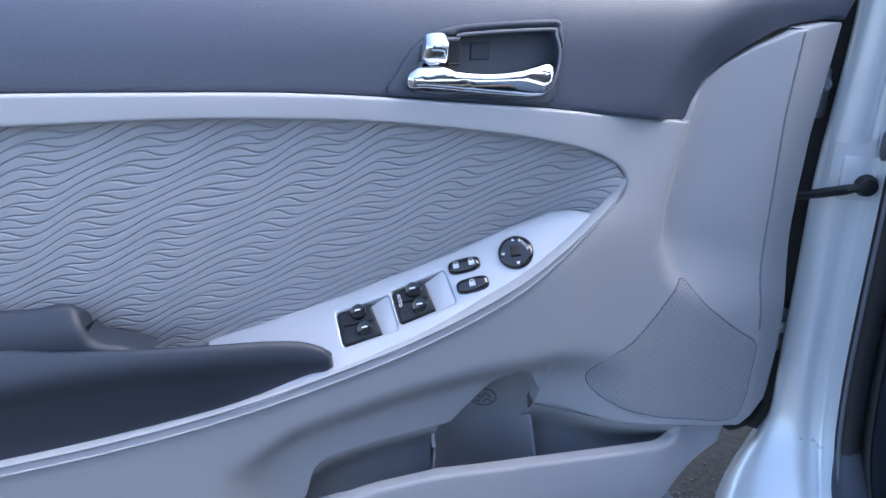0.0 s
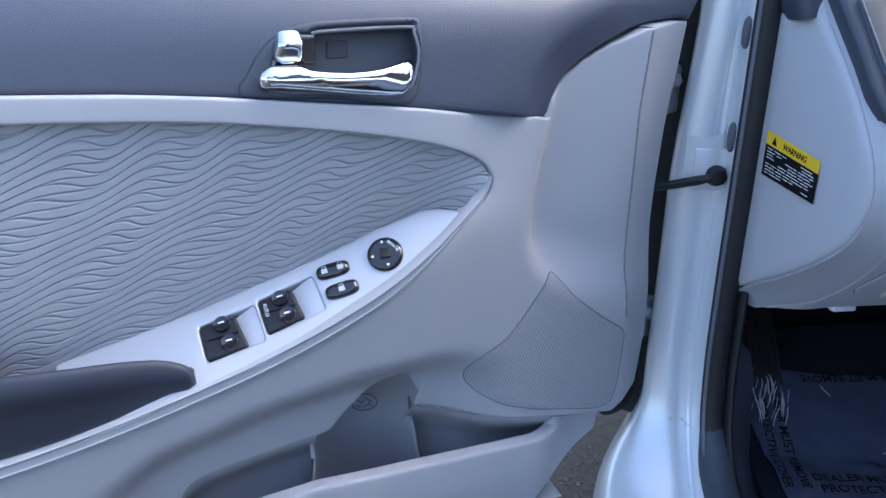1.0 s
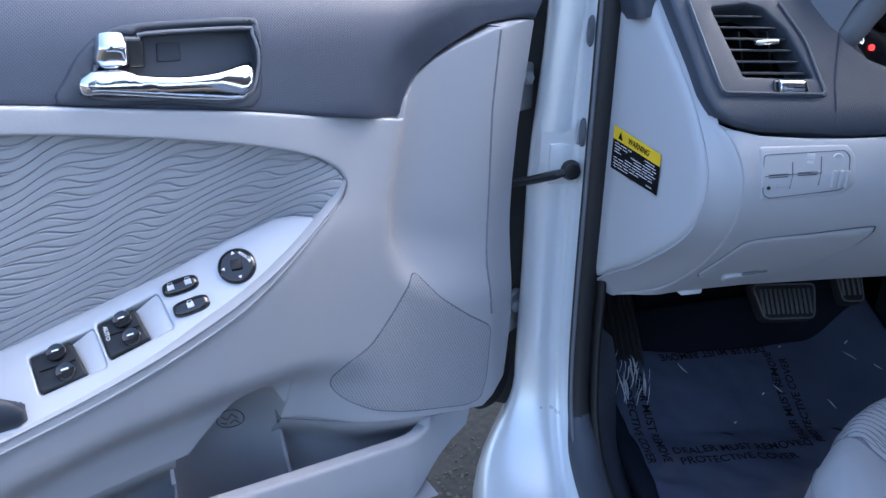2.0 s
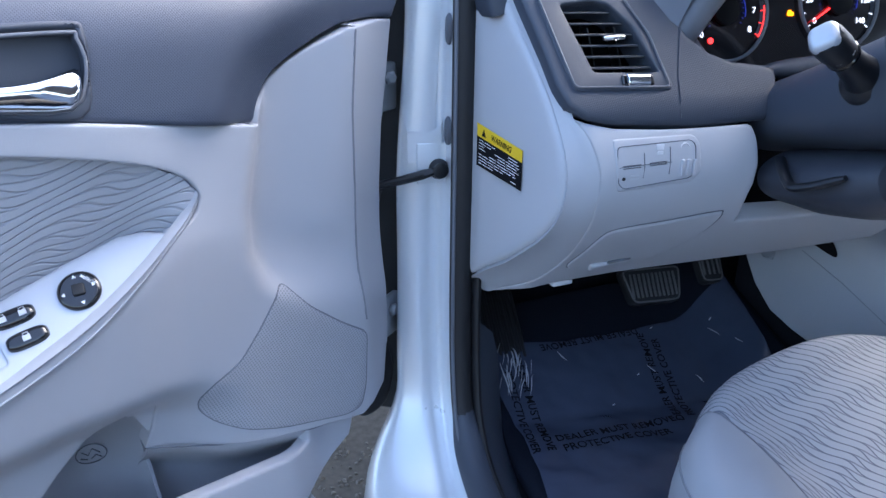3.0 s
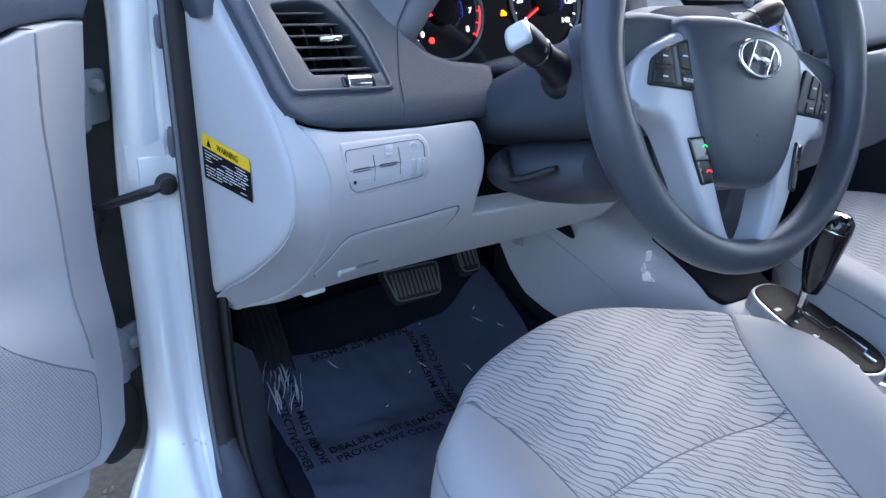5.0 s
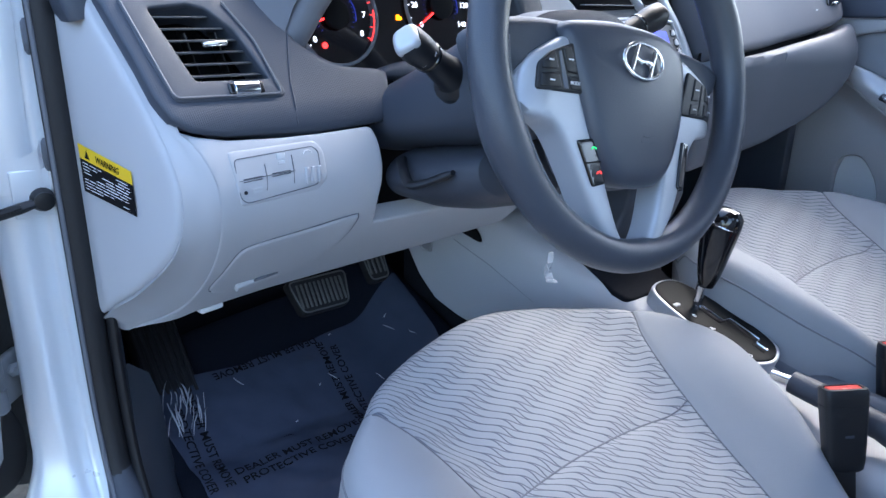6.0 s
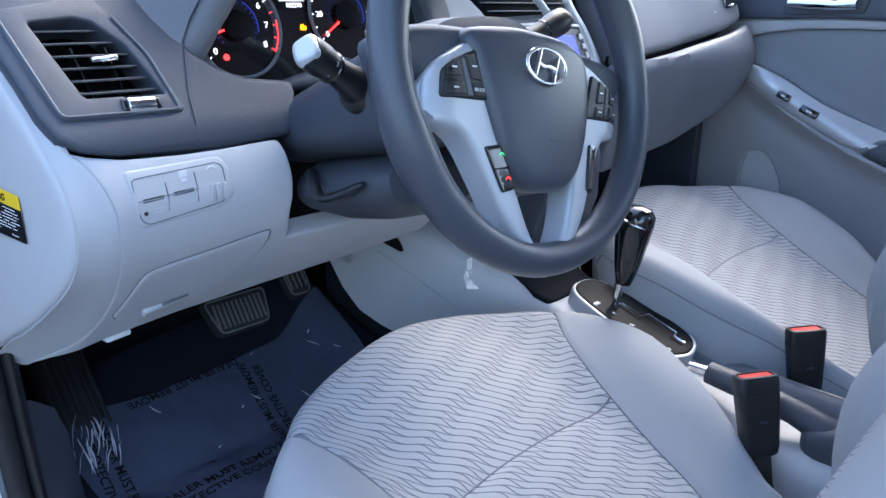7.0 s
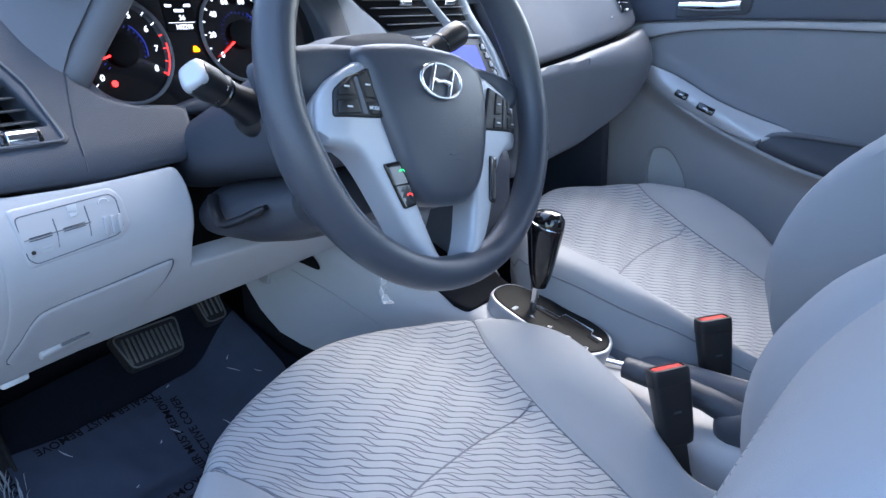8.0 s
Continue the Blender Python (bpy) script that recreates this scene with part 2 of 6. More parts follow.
def wavy_cloth(name, colour, line, spacing, cell, swing, lean, climb, turn, width, depth, amount):
    """Cloth with sewn lines that climb in slanting bands and level out between them; where they spread, new lines branch off."""
    mat = material(name, colour, 0.92, tone=0.05, tone_scale=14, spec=0.15)
    nt = mat.node_tree
    bsdf = nt.nodes["Principled BSDF"]
    co = nt.nodes.new("ShaderNodeTexCoord")
    mp = nt.nodes.new("ShaderNodeMapping")
    mp.inputs["Rotation"].default_value = (0, 0, turn)
    nt.links.new(co.outputs["UV"], mp.inputs["Vector"])
    sep = nt.nodes.new("ShaderNodeSeparateXYZ")
    nt.links.new(mp.outputs["Vector"], sep.inputs[0])
    x, y = sep.outputs["X"], sep.outputs["Y"]
    n1 = nt.nodes.new("ShaderNodeTexNoise")
    n1.inputs["Scale"].default_value, n1.inputs["Detail"].default_value = 0.55 / cell, 1.0
    nt.links.new(mp.outputs["Vector"], n1.inputs["Vector"])
    wob = math_node(nt, "MULTIPLY", math_node(nt, "SUBTRACT", n1.outputs["Fac"], 0.5), 5.0)
    a = math_node(nt, "ADD", math_node(nt, "MULTIPLY", math_node(nt, "SUBTRACT", x, math_node(nt, "MULTIPLY", y, lean)), 6.2832 / cell), wob)
    bend = math_node(nt, "ADD", math_node(nt, "MULTIPLY", math_node(nt, "SINE", a), swing), math_node(nt, "MULTIPLY", x, climb))
    row = math_node(nt, "DIVIDE", math_node(nt, "SUBTRACT", y, bend), spacing)

    def stroke(r):
        saw = math_node(nt, "ABSOLUTE", math_node(nt, "SUBTRACT", math_node(nt, "FRACT", r), 0.5))
        g = nt.nodes.new("ShaderNodeMapRange")
        g.interpolation_type = "SMOOTHSTEP"
        g.inputs["From Min"].default_value, g.inputs["From Max"].default_value = 0.5 - width, 0.5
        nt.links.new(saw, g.inputs["Value"])
        return g.outputs["Result"]

    phase = math_node(nt, "FRACT", math_node(nt, "DIVIDE", a, 6.2832))
    leave = nt.nodes.new("ShaderNodeMapRange")
    leave.interpolation_type = "SMOOTHSTEP"
    leave.inputs["From Min"].default_value, leave.inputs["From Max"].default_value = 0.08, 0.92
    nt.links.new(phase, leave.inputs["Value"])
    ink = math_node(nt, "MAXIMUM", stroke(row), math_node(nt, "MULTIPLY", stroke(math_node(nt, "SUBTRACT", row, leave.outputs["Result"])), 0.85))
    old = bsdf.inputs["Base Color"].links[0].from_socket
    mix = nt.nodes.new("ShaderNodeMix")
    mix.data_type = "RGBA"
    mix.inputs["B"].default_value = (*line, 1)
    nt.links.new(old, mix.inputs["A"])
    nt.links.new(math_node(nt, "MULTIPLY", ink, amount), mix.inputs["Factor"])
    nt.links.new(mix.outputs["Result"], bsdf.inputs["Base Color"])
    weave = nt.nodes.new("ShaderNodeTexNoise")
    weave.inputs["Scale"].default_value = 900
    nt.links.new(co.outputs["UV"], weave.inputs["Vector"])
    h = math_node(nt, "ADD", math_node(nt, "MULTIPLY", ink, -1.0), math_node(nt, "MULTIPLY", weave.outputs["Fac"], 0.2))
    bump = nt.nodes.new("ShaderNodeBump")
    bump.inputs["Strength"].default_value, bump.inputs["Distance"].default_value = 0.9, depth
    nt.links.new(h, bump.inputs["Height"])
    nt.links.new(bump.outputs["Normal"], bsdf.inputs["Normal"])
    return mat


def dotted(name, colour, dark, pitch, amount, relief, rough=0.6, turn=0.6, tone=0.05):
    """A surface with a fine raised or pierced grid of dots."""
    mat = material(name, colour, rough, tone=tone)
    nt = mat.node_tree
    bsdf = nt.nodes["Principled BSDF"]
    co = nt.nodes.new("ShaderNodeTexCoord")
    mp = nt.nodes.new("ShaderNodeMapping")
    mp.inputs["Rotation"].default_value = (0, 0, turn)
    mp.inputs["Scale"].default_value = (6.2832 / pitch,) * 3
    nt.links.new(co.outputs["UV"], mp.inputs["Vector"])
    sep = nt.nodes.new("ShaderNodeSeparateXYZ")
    nt.links.new(mp.outputs["Vector"], sep.inputs[0])
    d = math_node(nt, "MULTIPLY", math_node(nt, "SINE", sep.outputs["X"]), math_node(nt, "SINE", sep.outputs["Y"]))
    m = nt.nodes.new("ShaderNodeMapRange")
    m.inputs["From Min"].default_value, m.inputs["From Max"].default_value = 0.05, 0.7
    nt.links.new(d, m.inputs["Value"])
    old = bsdf.inputs["Base Color"].links[0].from_socket
    mix = nt.nodes.new("ShaderNodeMix")
    mix.data_type = "RGBA"
    mix.inputs["B"].default_value = (*dark, 1)
    nt.links.new(old, mix.inputs["A"])
    nt.links.new(math_node(nt, "MULTIPLY", m.outputs["Result"], amount), mix.inputs["Factor"])
    nt.links.new(mix.outputs["Result"], bsdf.inputs["Base Color"])
    bump = nt.nodes.new("ShaderNodeBump")
    bump.inputs["Strength"].default_value, bump.inputs["Distance"].default_value = 0.8, relief
    nt.links.new(math_node(nt, "MULTIPLY", m.outputs["Result"], -1.0), bump.inputs["Height"])
    nt.links.new(bump.outputs["Normal"], bsdf.inputs["Normal"])
    return mat


def glow(name, colour, strength):
    mat = material(name, (0.02, 0.02, 0.02), 0.6, tone=0, spec=0.1)
    b = mat.node_tree.nodes["Principled BSDF"]
    b.inputs["Emission Color"].default_value, b.inputs["Emission Strength"].default_value = (*colour, 1), strength
    return mat


LIGHT = material("light_grey_trim", (0.36, 0.37, 0.40), 0.55, grain=0.25, scale=1400)
LIGHT2 = material("light_grey_lower_dash", (0.47, 0.48, 0.51), 0.5, grain=0.2, scale=1400)
DARK = material("dark_grey_trim", (0.048, 0.057, 0.078), 0.5, grain=0.3, scale=1300)
DARKDOT = dotted("dark_grey_textured_trim", (0.058, 0.069, 0.100), (0.044, 0.053, 0.078), 0.0027, 0.35, 0.00015, 0.40, 0.12)
FASCIADOT = dotted("dark_grey_dash_skin", (0.047, 0.057, 0.080), (0.037, 0.045, 0.064), 0.0028, 0.3, 0.00012, 0.5, 0.6)
FARDASH = material("far_dash_skin", (0.085, 0.092, 0.112), 0.5, grain=0.3, scale=1300)
GLOVE = material("grey_glovebox", (0.14, 0.15, 0.175), 0.45, grain=0.3, scale=1300)
LOUVRE = material("dark_louvre", (0.045, 0.05, 0.06), 0.45)
PLATE = material("satin_black_plate", (0.008, 0.009, 0.011), 0.40, tone=0.02, spec=0.05)
SHROUD2 = material("dark_lower_shroud", (0.045, 0.050, 0.065), 0.5, grain=0.3, scale=1300)
MID = material("mid_grey_trim", (0.13, 0.14, 0.165), 0.55, grain=0.3, scale=1300)
ARMREST = material("dark_padded_trim", (0.026, 0.033, 0.050), 0.5, grain=0.3, scale=1300)
BLACK = material("black_plastic", (0.012, 0.013, 0.016), 0.4, grain=0.15, scale=1200)
RUBBER = material("black_rubber", (0.012, 0.012, 0.014), 0.6, grain=0.3, scale=700)
GLOSS = material("gloss_black", (0.008, 0.008, 0.01), 0.12, coat=0.6, tone=0.02)
SILVER = material("silver_painted_trim", (0.50, 0.52, 0.56), 0.34, metal=0.3, grain=0.06, scale=2500, tone=0.03)
PAINT = material("silver_car_paint", (0.80, 0.83, 0.87), 0.3, metal=0.25, coat=0.6, tone=0.02)
CHROME = material("chrome", (0.80, 0.81, 0.83), 0.1, metal=1.0, tone=0.02)
CLOTH_DOOR = wavy_cloth("door_cloth", (0.40, 0.41, 0.44), (0.20, 0.21, 0.25), 0.0100, 0.080, 0.0060, 0.70, 0.24, 0.0, 0.13, 0.0012, 0.28)
CLOTH_SEAT = wavy_cloth("seat_cloth", (0.345, 0.36, 0.385), (0.07, 0.08, 0.115), 0.0100, 0.052, 0.0030, 0.6, -0.12, 0.72, 0.12, 0.0006, 0.9)
CLOTH_PLAIN = material("plain_seat_cloth", (0.32, 0.335, 0.36), 0.92, grain=0.5, scale=900, spec=0.15)
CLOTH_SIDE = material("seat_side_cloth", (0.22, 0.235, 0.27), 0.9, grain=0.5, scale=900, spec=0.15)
GRILLE = dotted("speaker_grille", (0.34, 0.35, 0.38), (0.11, 0.115, 0.13), 0.0042, 0.6, 0.0006, 0.6, 0.35)
CARPET = material("dark_carpet", (0.012, 0.013, 0.017), 0.95, grain=1.0, scale=500, spec=0.1)
SEAM = material("seam_and_crease_grey", (0.19, 0.20, 0.225), 0.9)
WHITE = material("white_print", (0.75, 0.76, 0.78), 0.5, tone=0)
YELLOW = material("yellow_print", (0.85, 0.56, 0.02), 0.45, tone=0)
RED = material("red_plastic", (0.75, 0.05, 0.035), 0.4, tone=0.02)
GREYPRINT = material("pale_print", (0.5, 0.52, 0.55), 0.5, tone=0)
# black for print, and for shade painted into wells and the column bay
PRINT_SHADE_BLACK = material("black_print_and_shade", (0.008, 0.008, 0.010), 0.7, tone=0, spec=0.1)
GLOW_RED = glow("red_light", (1.0, 0.02, 0.02), 1.2)
GLOW_AMBER = glow("amber_light", (1.0, 0.22, 0.0), 1.2)
GLOW_DIAL = glow("dim_red_light", (1.0, 0.04, 0.04), 0.5)
GLOW_WHITE = glow("white_light", (0.8, 0.85, 1.0), 0.55)
GLOW_BLUE = glow("blue_light", (0.06, 0.08, 0.75), 0.5)
GLOW_DIM = glow("dim_blue_light", (0.05, 0.08, 0.75), 0.08)
GLOW_GREEN = glow("green_light", (0.05, 0.9, 0.25), 0.3)

# ---- ground ----
GROUND = material("brown_asphalt", (0.105, 0.088, 0.068), 0.9, grain=1.0, scale=130, tone=0.55, tone_scale=60, spec=0.2)
bm = bmesh.new()
bmesh.ops.create_grid(bm, x_segments=8, y_segments=8, size=400)
tagged(part("ground", bm, GROUND, None), "worn brown asphalt with loose grit beside the car", "ground", kind="structure")
stones = bmesh.new()
for i in range(2600):
    x, y, r = random.uniform(-0.95, -0.35), random.uniform(0.15, 0.95), random.uniform(0.0015, 0.006)
    m = Matrix.Translation((x, y, r * 0.3)) @ Euler((random.random() * 6, random.random() * 6, 0)).to_matrix().to_4x4() @ Matrix.Diagonal((r * random.uniform(0.8, 1.6), r, r * 0.7, 1))
    bmesh.ops.create_icosphere(stones, subdivisions=1, radius=1.0, matrix=m) if i < 1200 else None
GRIT = material("grit", (0.20, 0.17, 0.14), 0.9, tone=0.6, tone_scale=200)
tagged(part("grit", stones, GRIT, None), "loose pale grit scattered on the asphalt", "gravel", kind="stuff")

HINGE = material("dull_hinge_paint", (0.30, 0.32, 0.34), 0.45, metal=0.3, tone=0.25, tone_scale=40)
SOOT_SHADE = material("sooty_shaded_paint", (0.018, 0.018, 0.019), 0.7, tone=0.6, tone_scale=30, grain=0.6, scale=200)
# ---- car body: hinge pillar, sill, seal, floor, roof ----
body = thing("car", "silver painted car with its driver's door open", "car")
RUN = smooth([(0.455, 1.12), (0.452, 0.95), (0.452, 0.75), (0.452, 0.58), (0.445, 0.47), (0.42, 0.385), (0.36, 0.325), (0.25, 0.30), (0.05, 0.295), (-0.3, 0.295), (-0.75, 0.295)], 6, closed=False)


def along_frame(section, run=RUN):
    """Sweeps (x, depth) round the door frame; depth points into the opening."""
    rings = []
    for i, (y, z) in enumerate(run):
        a, b = run[max(i - 1, 0)], run[min(i + 1, len(run) - 1)]
        d = Vector((b[0] - a[0], b[1] - a[1])).normalized()
        n = Vector((d.y, -d.x))
        if n.x > 0.3:
            n = -n
        rings.append([(x, y + n.x * h, z + n.y * h) for x, h in section(y, z)])
    return rings


def pillar_section(y, z):
    w = ease((0.62 - z) / 0.25)
    pts = [(-0.440, -0.15), (-0.462 - 0.004 * w, -0.06), (-0.476 - 0.006 * w, -0.024), (-0.474 - 0.006 * w, -0.008), (-0.456, 0.001), (-0.438, 0.0005),
           (-0.427, -0.004), (-0.421, -0.002), (-0.417, 0.006), (-0.415, 0.022), (-0.410, 0.028), (-0.398, 0.030), (-0.392, 0.030)]
    low, high = ease((0.44 - z) / 0.12), ease((z - 0.70) / 0.25)
    pts = [(x + 0.014 * high * (x < -0.43), h) for x, h in pts]
    pts = [(x - low * k, h) for (x, h), k in zip(pts, [0.10, 0.075, 0.05, 0.022] + [0] * 20)]
    return smooth(pts, 3, closed=False)


part("hinge_pillar", loft(along_frame(pillar_section)), PAINT, body, "silver painted door jamb and sill")


RUN_LOW = [p for p in RUN if p[1] < 0.405]


def lip(cx, h, rx, rh, n=12):
    return lambda y, z: [(cx + rx * math.cos(2 * math.pi * k / n), h + rh * math.sin(2 * math.pi * k / n)) for k in range(n + 1)]


part("seal_bead", loft(along_frame(lip(-0.4185, 0.0510, 0.0026, 0.0026, 8))), MID, body, "ribbed bead of the weatherstrip")
part("door_seal", loft(along_frame(lip(-0.4060, 0.0430, 0.0150, 0.0135))), RUBBER, body, "black rubber door weatherstrip")
part("seal_lip", loft(along_frame(lip(-0.386, 0.046, 0.006, 0.012))), RUBBER, body)


def cap(y, z):
    """The section of the sill's cap, which thins out into the weatherstrip at its upper end."""
    k = ease(min(1.0, max(0.0, (0.405 - z) / 0.07)))
    return lip(-0.4060 + 0.0040 * k, 0.0430 + 0.0010 * k, 0.0145 + 0.0090 * k, 0.0130 + 0.0035 * k)(y, z)


part("sill_cap", loft(along_frame(cap, RUN_LOW)), DARK, body, "dark grey plastic cap of the sill")
for z in (0.907, 0.787):
    part("body_plug", lathe([(0.018, -0.002), (0.018, 0.002), (0.014, 0.0045), (0.006, 0.005), (0, 0.005)], basis((-0.4165, 0.438, z), (-0.12, -1, 0), (0, 0, 1)) @ Matrix.Diagonal((0.5, 1, 1, 1)), 24), MID, body, "grey rubber body plug")
# check strap plate and bolt
part("strap_boss", loft([[(x, y, z) for x, y, z in ((-0.470, 0.4560, 0.800 - 0.04 * k), (-0.466, 0.4500, 0.786 - 0.02 * k), (-0.440, 0.4475, 0.784 - 0.02 * k), (-0.424, 0.4465, 0.792 - 0.02 * k), (-0.420, 0.4500, 0.803 - 0.03 * k))] for k in (0, 1, 2)]), PAINT, body, "pressed boss round the strap")
pl_m = basis((-0.432, 0.449, 0.745), (1, 0.05, 0), (0, 0, 1))
part("strap_plate", block((0.046, 0.052, 0.005), 0.002, pl_m), PAINT, body)
part("strap_bolt", lathe([(0.013, 0), (0.013, 0.004), (0.010, 0.008), (0.010, 0.013), (0.006, 0.014), (0, 0.013)], basis((-0.427, 0.446, 0.738), (1, 0, 0), (0, 0, 1)), 16), BLACK, body, "black strap bolt")
strap = [(-0.427, 0.440, 0.738), (-0.450, 0.438, 0.733), (-0.475, 0.440, 0.727), (-0.505, 0.450, 0.719), (-0.53, 0.470, 0.713)]
part("check_strap", tube(strap, [0.005, 0.0075, 0.007, 0.006, 0.006], 10, 0.8), BLACK, body, "black greasy door check strap")
part("strap_rail", tube([(x, y - 0.006, z + 0.003) for x, y, z in strap[1:4]], 0.003, 8), RUBBER, body)
# sooty gap behind the pillar: inner hinge face and fender edge, blackened for shade
part("fender_inner", loft([[(-0.455, 0.492, z), (-0.50, 0.512, z), (-0.575, 0.535, z), (-0.64, 0.60, z), (-0.66, 0.72, z)] for z in (1.1, 0.8, 0.6, 0.42, 0.36)]), SOOT_SHADE, body, "sooty inner face behind the hinges, blackened as shaded gap")
for z in (0.836, 0.523):
    part("hinge_leaf", block((0.046, 0.012, 0.060), 0.005, pose(-0.487, 0.486, z, 0, 0, 50)), HINGE, body, "silver painted door hinge")
    part("hinge_pin", lathe([(0.006, -0.036), (0.010, -0.032), (0.010, -0.006), (0.008, -0.005), (0.008, 0.005), (0.010, 0.006), (0.010, 0.032), (0.006, 0.036), (0, 0.037)], pose(-0.503, 0.470, z), 14), HINGE, body)
    part("hinge_bolt", lathe([(0.009, 0), (0.009, 0.004), (0.006, 0.007), (0, 0.007)], basis((-0.482, 0.478, z + 0.012), (1, 0.5, 0), (0, 0, 1)), 6), HINGE, body)
cable = smooth([(-0.49, 0.53, 0.70), (-0.503, 0.50, 0.69), (-0.517, 0.475, 0.655), (-0.520, 0.465, 0.62), (-0.514, 0.48, 0.58), (-0.50, 0.52, 0.56)], 5, closed=False)
part("wiring_boot", tube(cable, [0.008 + 0.002 * (i % 2) for i in range(len(cable))], 10), RUBBER, body, "ribbed black rubber wiring boot")
part("lower_flap", pad(smooth([(-0.035, 0.0), (0.0, 0.03), (0.02, 0.07), (0.035, 0.02), (0.02, -0.03), (-0.02, -0.04)]), plane((-0.515, 0.47, 0.42), (0.9, 0.4, 0), (0, 0, 1)), (0, -1, 0), 0.004, 0.006, 0.004), RUBBER, body, "black rubber flap")
# kick panel, floor, firewall
part("kick_panel", loft([[(-0.392, 0.47, z), (-0.388, 0.41, z), (-0.372, 0.43, z), (-0.352, 0.55, z), (-0.34, 0.80, z)] for z in (0.95, 0.62, 0.45, 0.33)]), DARK, body, "dark grey kick panel")
scuff = [(0.47, 0.50), (0.44, 0.40), (0.38, 0.345), (0.26, 0.322), (0.05, 0.318), (-0.75, 0.318)]
part("scuff_trim", loft([[(-0.392, y, z), (-0.385, y - 0.004, z + 0.008), (-0.36, y + 0.004, z + 0.004), (-0.335, y + 0.01, z - 0.02), (-0.325, y + 0.01, z - 0.06)] for y, z in smooth(scuff, 4, closed=False)]), DARK, body, "dark grey plastic sill trim")


def floor_z(x, y):
    return 0.315 + 0.14 * ease((y - 0.50) / 0.35) + 0.35 * max(0.0, y - 0.72) + 0.004 * noise.noise((x * 9, y * 9, 0))


bm = bmesh.new()
n = 40
gv = [[bm.verts.new((-0.36 + 1.42 * i / n, -0.8 + 1.85 * j / n, floor_z(-0.36 + 1.42 * i / n, -0.8 + 1.85 * j / n))) for i in range(n + 1)] for j in range(n + 1)]
for j in range(n):
    for i in range(n):
        bm.faces.new((gv[j][i], gv[j][i + 1], gv[j + 1][i + 1], gv[j + 1][i]))
part("floor_carpet", bm, CARPET, body, "black floor carpet")
part("firewall", block((1.6, 0.03, 0.8), 0.004, pose(0.36, 1.0, 0.75)), CARPET, body)
part("far_footwell", block((0.03, 0.85, 0.75), 0.005, pose(1.075, 0.78, 0.62)), DARK, body, "dark footwell lining")
part("under_dash", block((0.62, 0.03, 0.42), 0.01, pose(0.77, 0.62, 0.66, 20, 0, 0)), DARK, body)
# roof, far side, windscreen pillars, rear
part("roof", pad(rounded([(-0.26, -1.9), (1.06, -1.9), (1.03, 0.10), (-0.23, 0.10)], 0.1), lambda u, v: (u, v, 1.40 - 0.10 * ((u - 0.36) / 0.65) ** 2 - 0.02 * max(0, v + 0.3)), (0, 0, 1), 0.01, 0.05, 0.03, 0.08), LIGHT, body, "grey headlining")
part("windscreen_pillar", tube([(-0.25, 0.02, 1.36), (-0.33, 0.45, 1.16), (-0.40, 0.85, 0.98)], 0.035, 10), DARK, body)
part("windscreen_pillar", tube([(0.97, 0.02, 1.36), (1.05, 0.45, 1.16), (1.12, 0.85, 0.98)], 0.035, 10), DARK, body)
part("bonnet", block((1.5, 1.0, 0.05), 0.02, pose(0.36, 1.48, 0.93)), PAINT, body)
part("centre_pillar", block((0.09, 0.14, 1.1), 0.02, pose(-0.42, -0.86, 0.85)), DARK, body)
part("rear_side", block((0.06, 1.2, 0.6), 0.02, pose(-0.46, -1.55, 0.62)), PAINT, body)
part("far_pillar", block((0.08, 0.12, 0.5), 0.02, pose(1.10, -0.70, 1.15)), DARK, body)
part("far_rear_side", block((0.06, 1.2, 0.62), 0.02, pose(1.17, -1.40, 0.62)), MID, body)
part("rear_wall", block((1.6, 0.06, 0.75), 0.02, pose(0.36, -1.95, 0.65)), DARK, body)

# ---- the open driver's door: u runs to the hinge, v up, h out of the trim ----
DU, DN = Vector((math.cos(radians(24)), math.sin(radians(24)), 0)), Vector((math.sin(radians(24)), -math.cos(radians(24)), 0))


def D(u, v, h):
    return DU * u + DN * h + Vector((0, 0, v))


door = thing("driver_door", "open car door with two-tone grey trim and wavy cloth insert", "car door")
GROOVE = [(-1.30, 0.508), (-1.142, 0.530), (-1.043, 0.544), (-0.938, 0.565), (-0.828, 0.596), (-0.738, 0.628), (-0.659, 0.666), (-0.603, 0.704), (-0.559, 0.741)]
CLOTH_TOP = [(-1.30, 0.842), (-1.088, 0.844), (-0.957, 0.846), (-0.873, 0.844), (-0.796, 0.840), (-0.713, 0.831), (-0.631, 0.818), (-0.577, 0.804), (-0.546, 0.789), (-0.533, 0.772), (-0.536, 0.756)]
SILL = [(-1.30, 0.871), (-1.085, 0.870), (-0.909, 0.867), (-0.833, 0.864), (-0.764, 0.859), (-0.702, 0.853), (-0.621, 0.846), (-0.547, 0.836), (-0.466, 0.8265)]
LEAF = [(-0.4597, 0.8250), (-0.4555, 0.8405), (-0.4404, 0.8650), (-0.4182, 0.8815), (-0.3897, 0.8970), (-0.3520, 0.9126), (-0.3050, 0.9200), (-0.2830, 0.9195)]
HINGE_EDGE = [(-0.2920, 0.856), (-0.3015, 0.802), (-0.3070, 0.739), (-0.3090, 0.672), (-0.3080, 0.616), (-0.3085, 0.556), (-0.3200, 0.487), (-0.3560, 0.458)]
COVER = [(-0.455, 0.830), (-0.467, 0.775), (-0.4745, 0.735), (-0.474, 0.695), (-0.461, 0.661), (-0.4210, 0.6242), (-0.3816, 0.5941), (-0.3474, 0.5736), (-0.20, 0.53), (-0.10, 0.70), (-0.10, 1.2), (-0.40, 1.2), (-0.440, 0.90)]
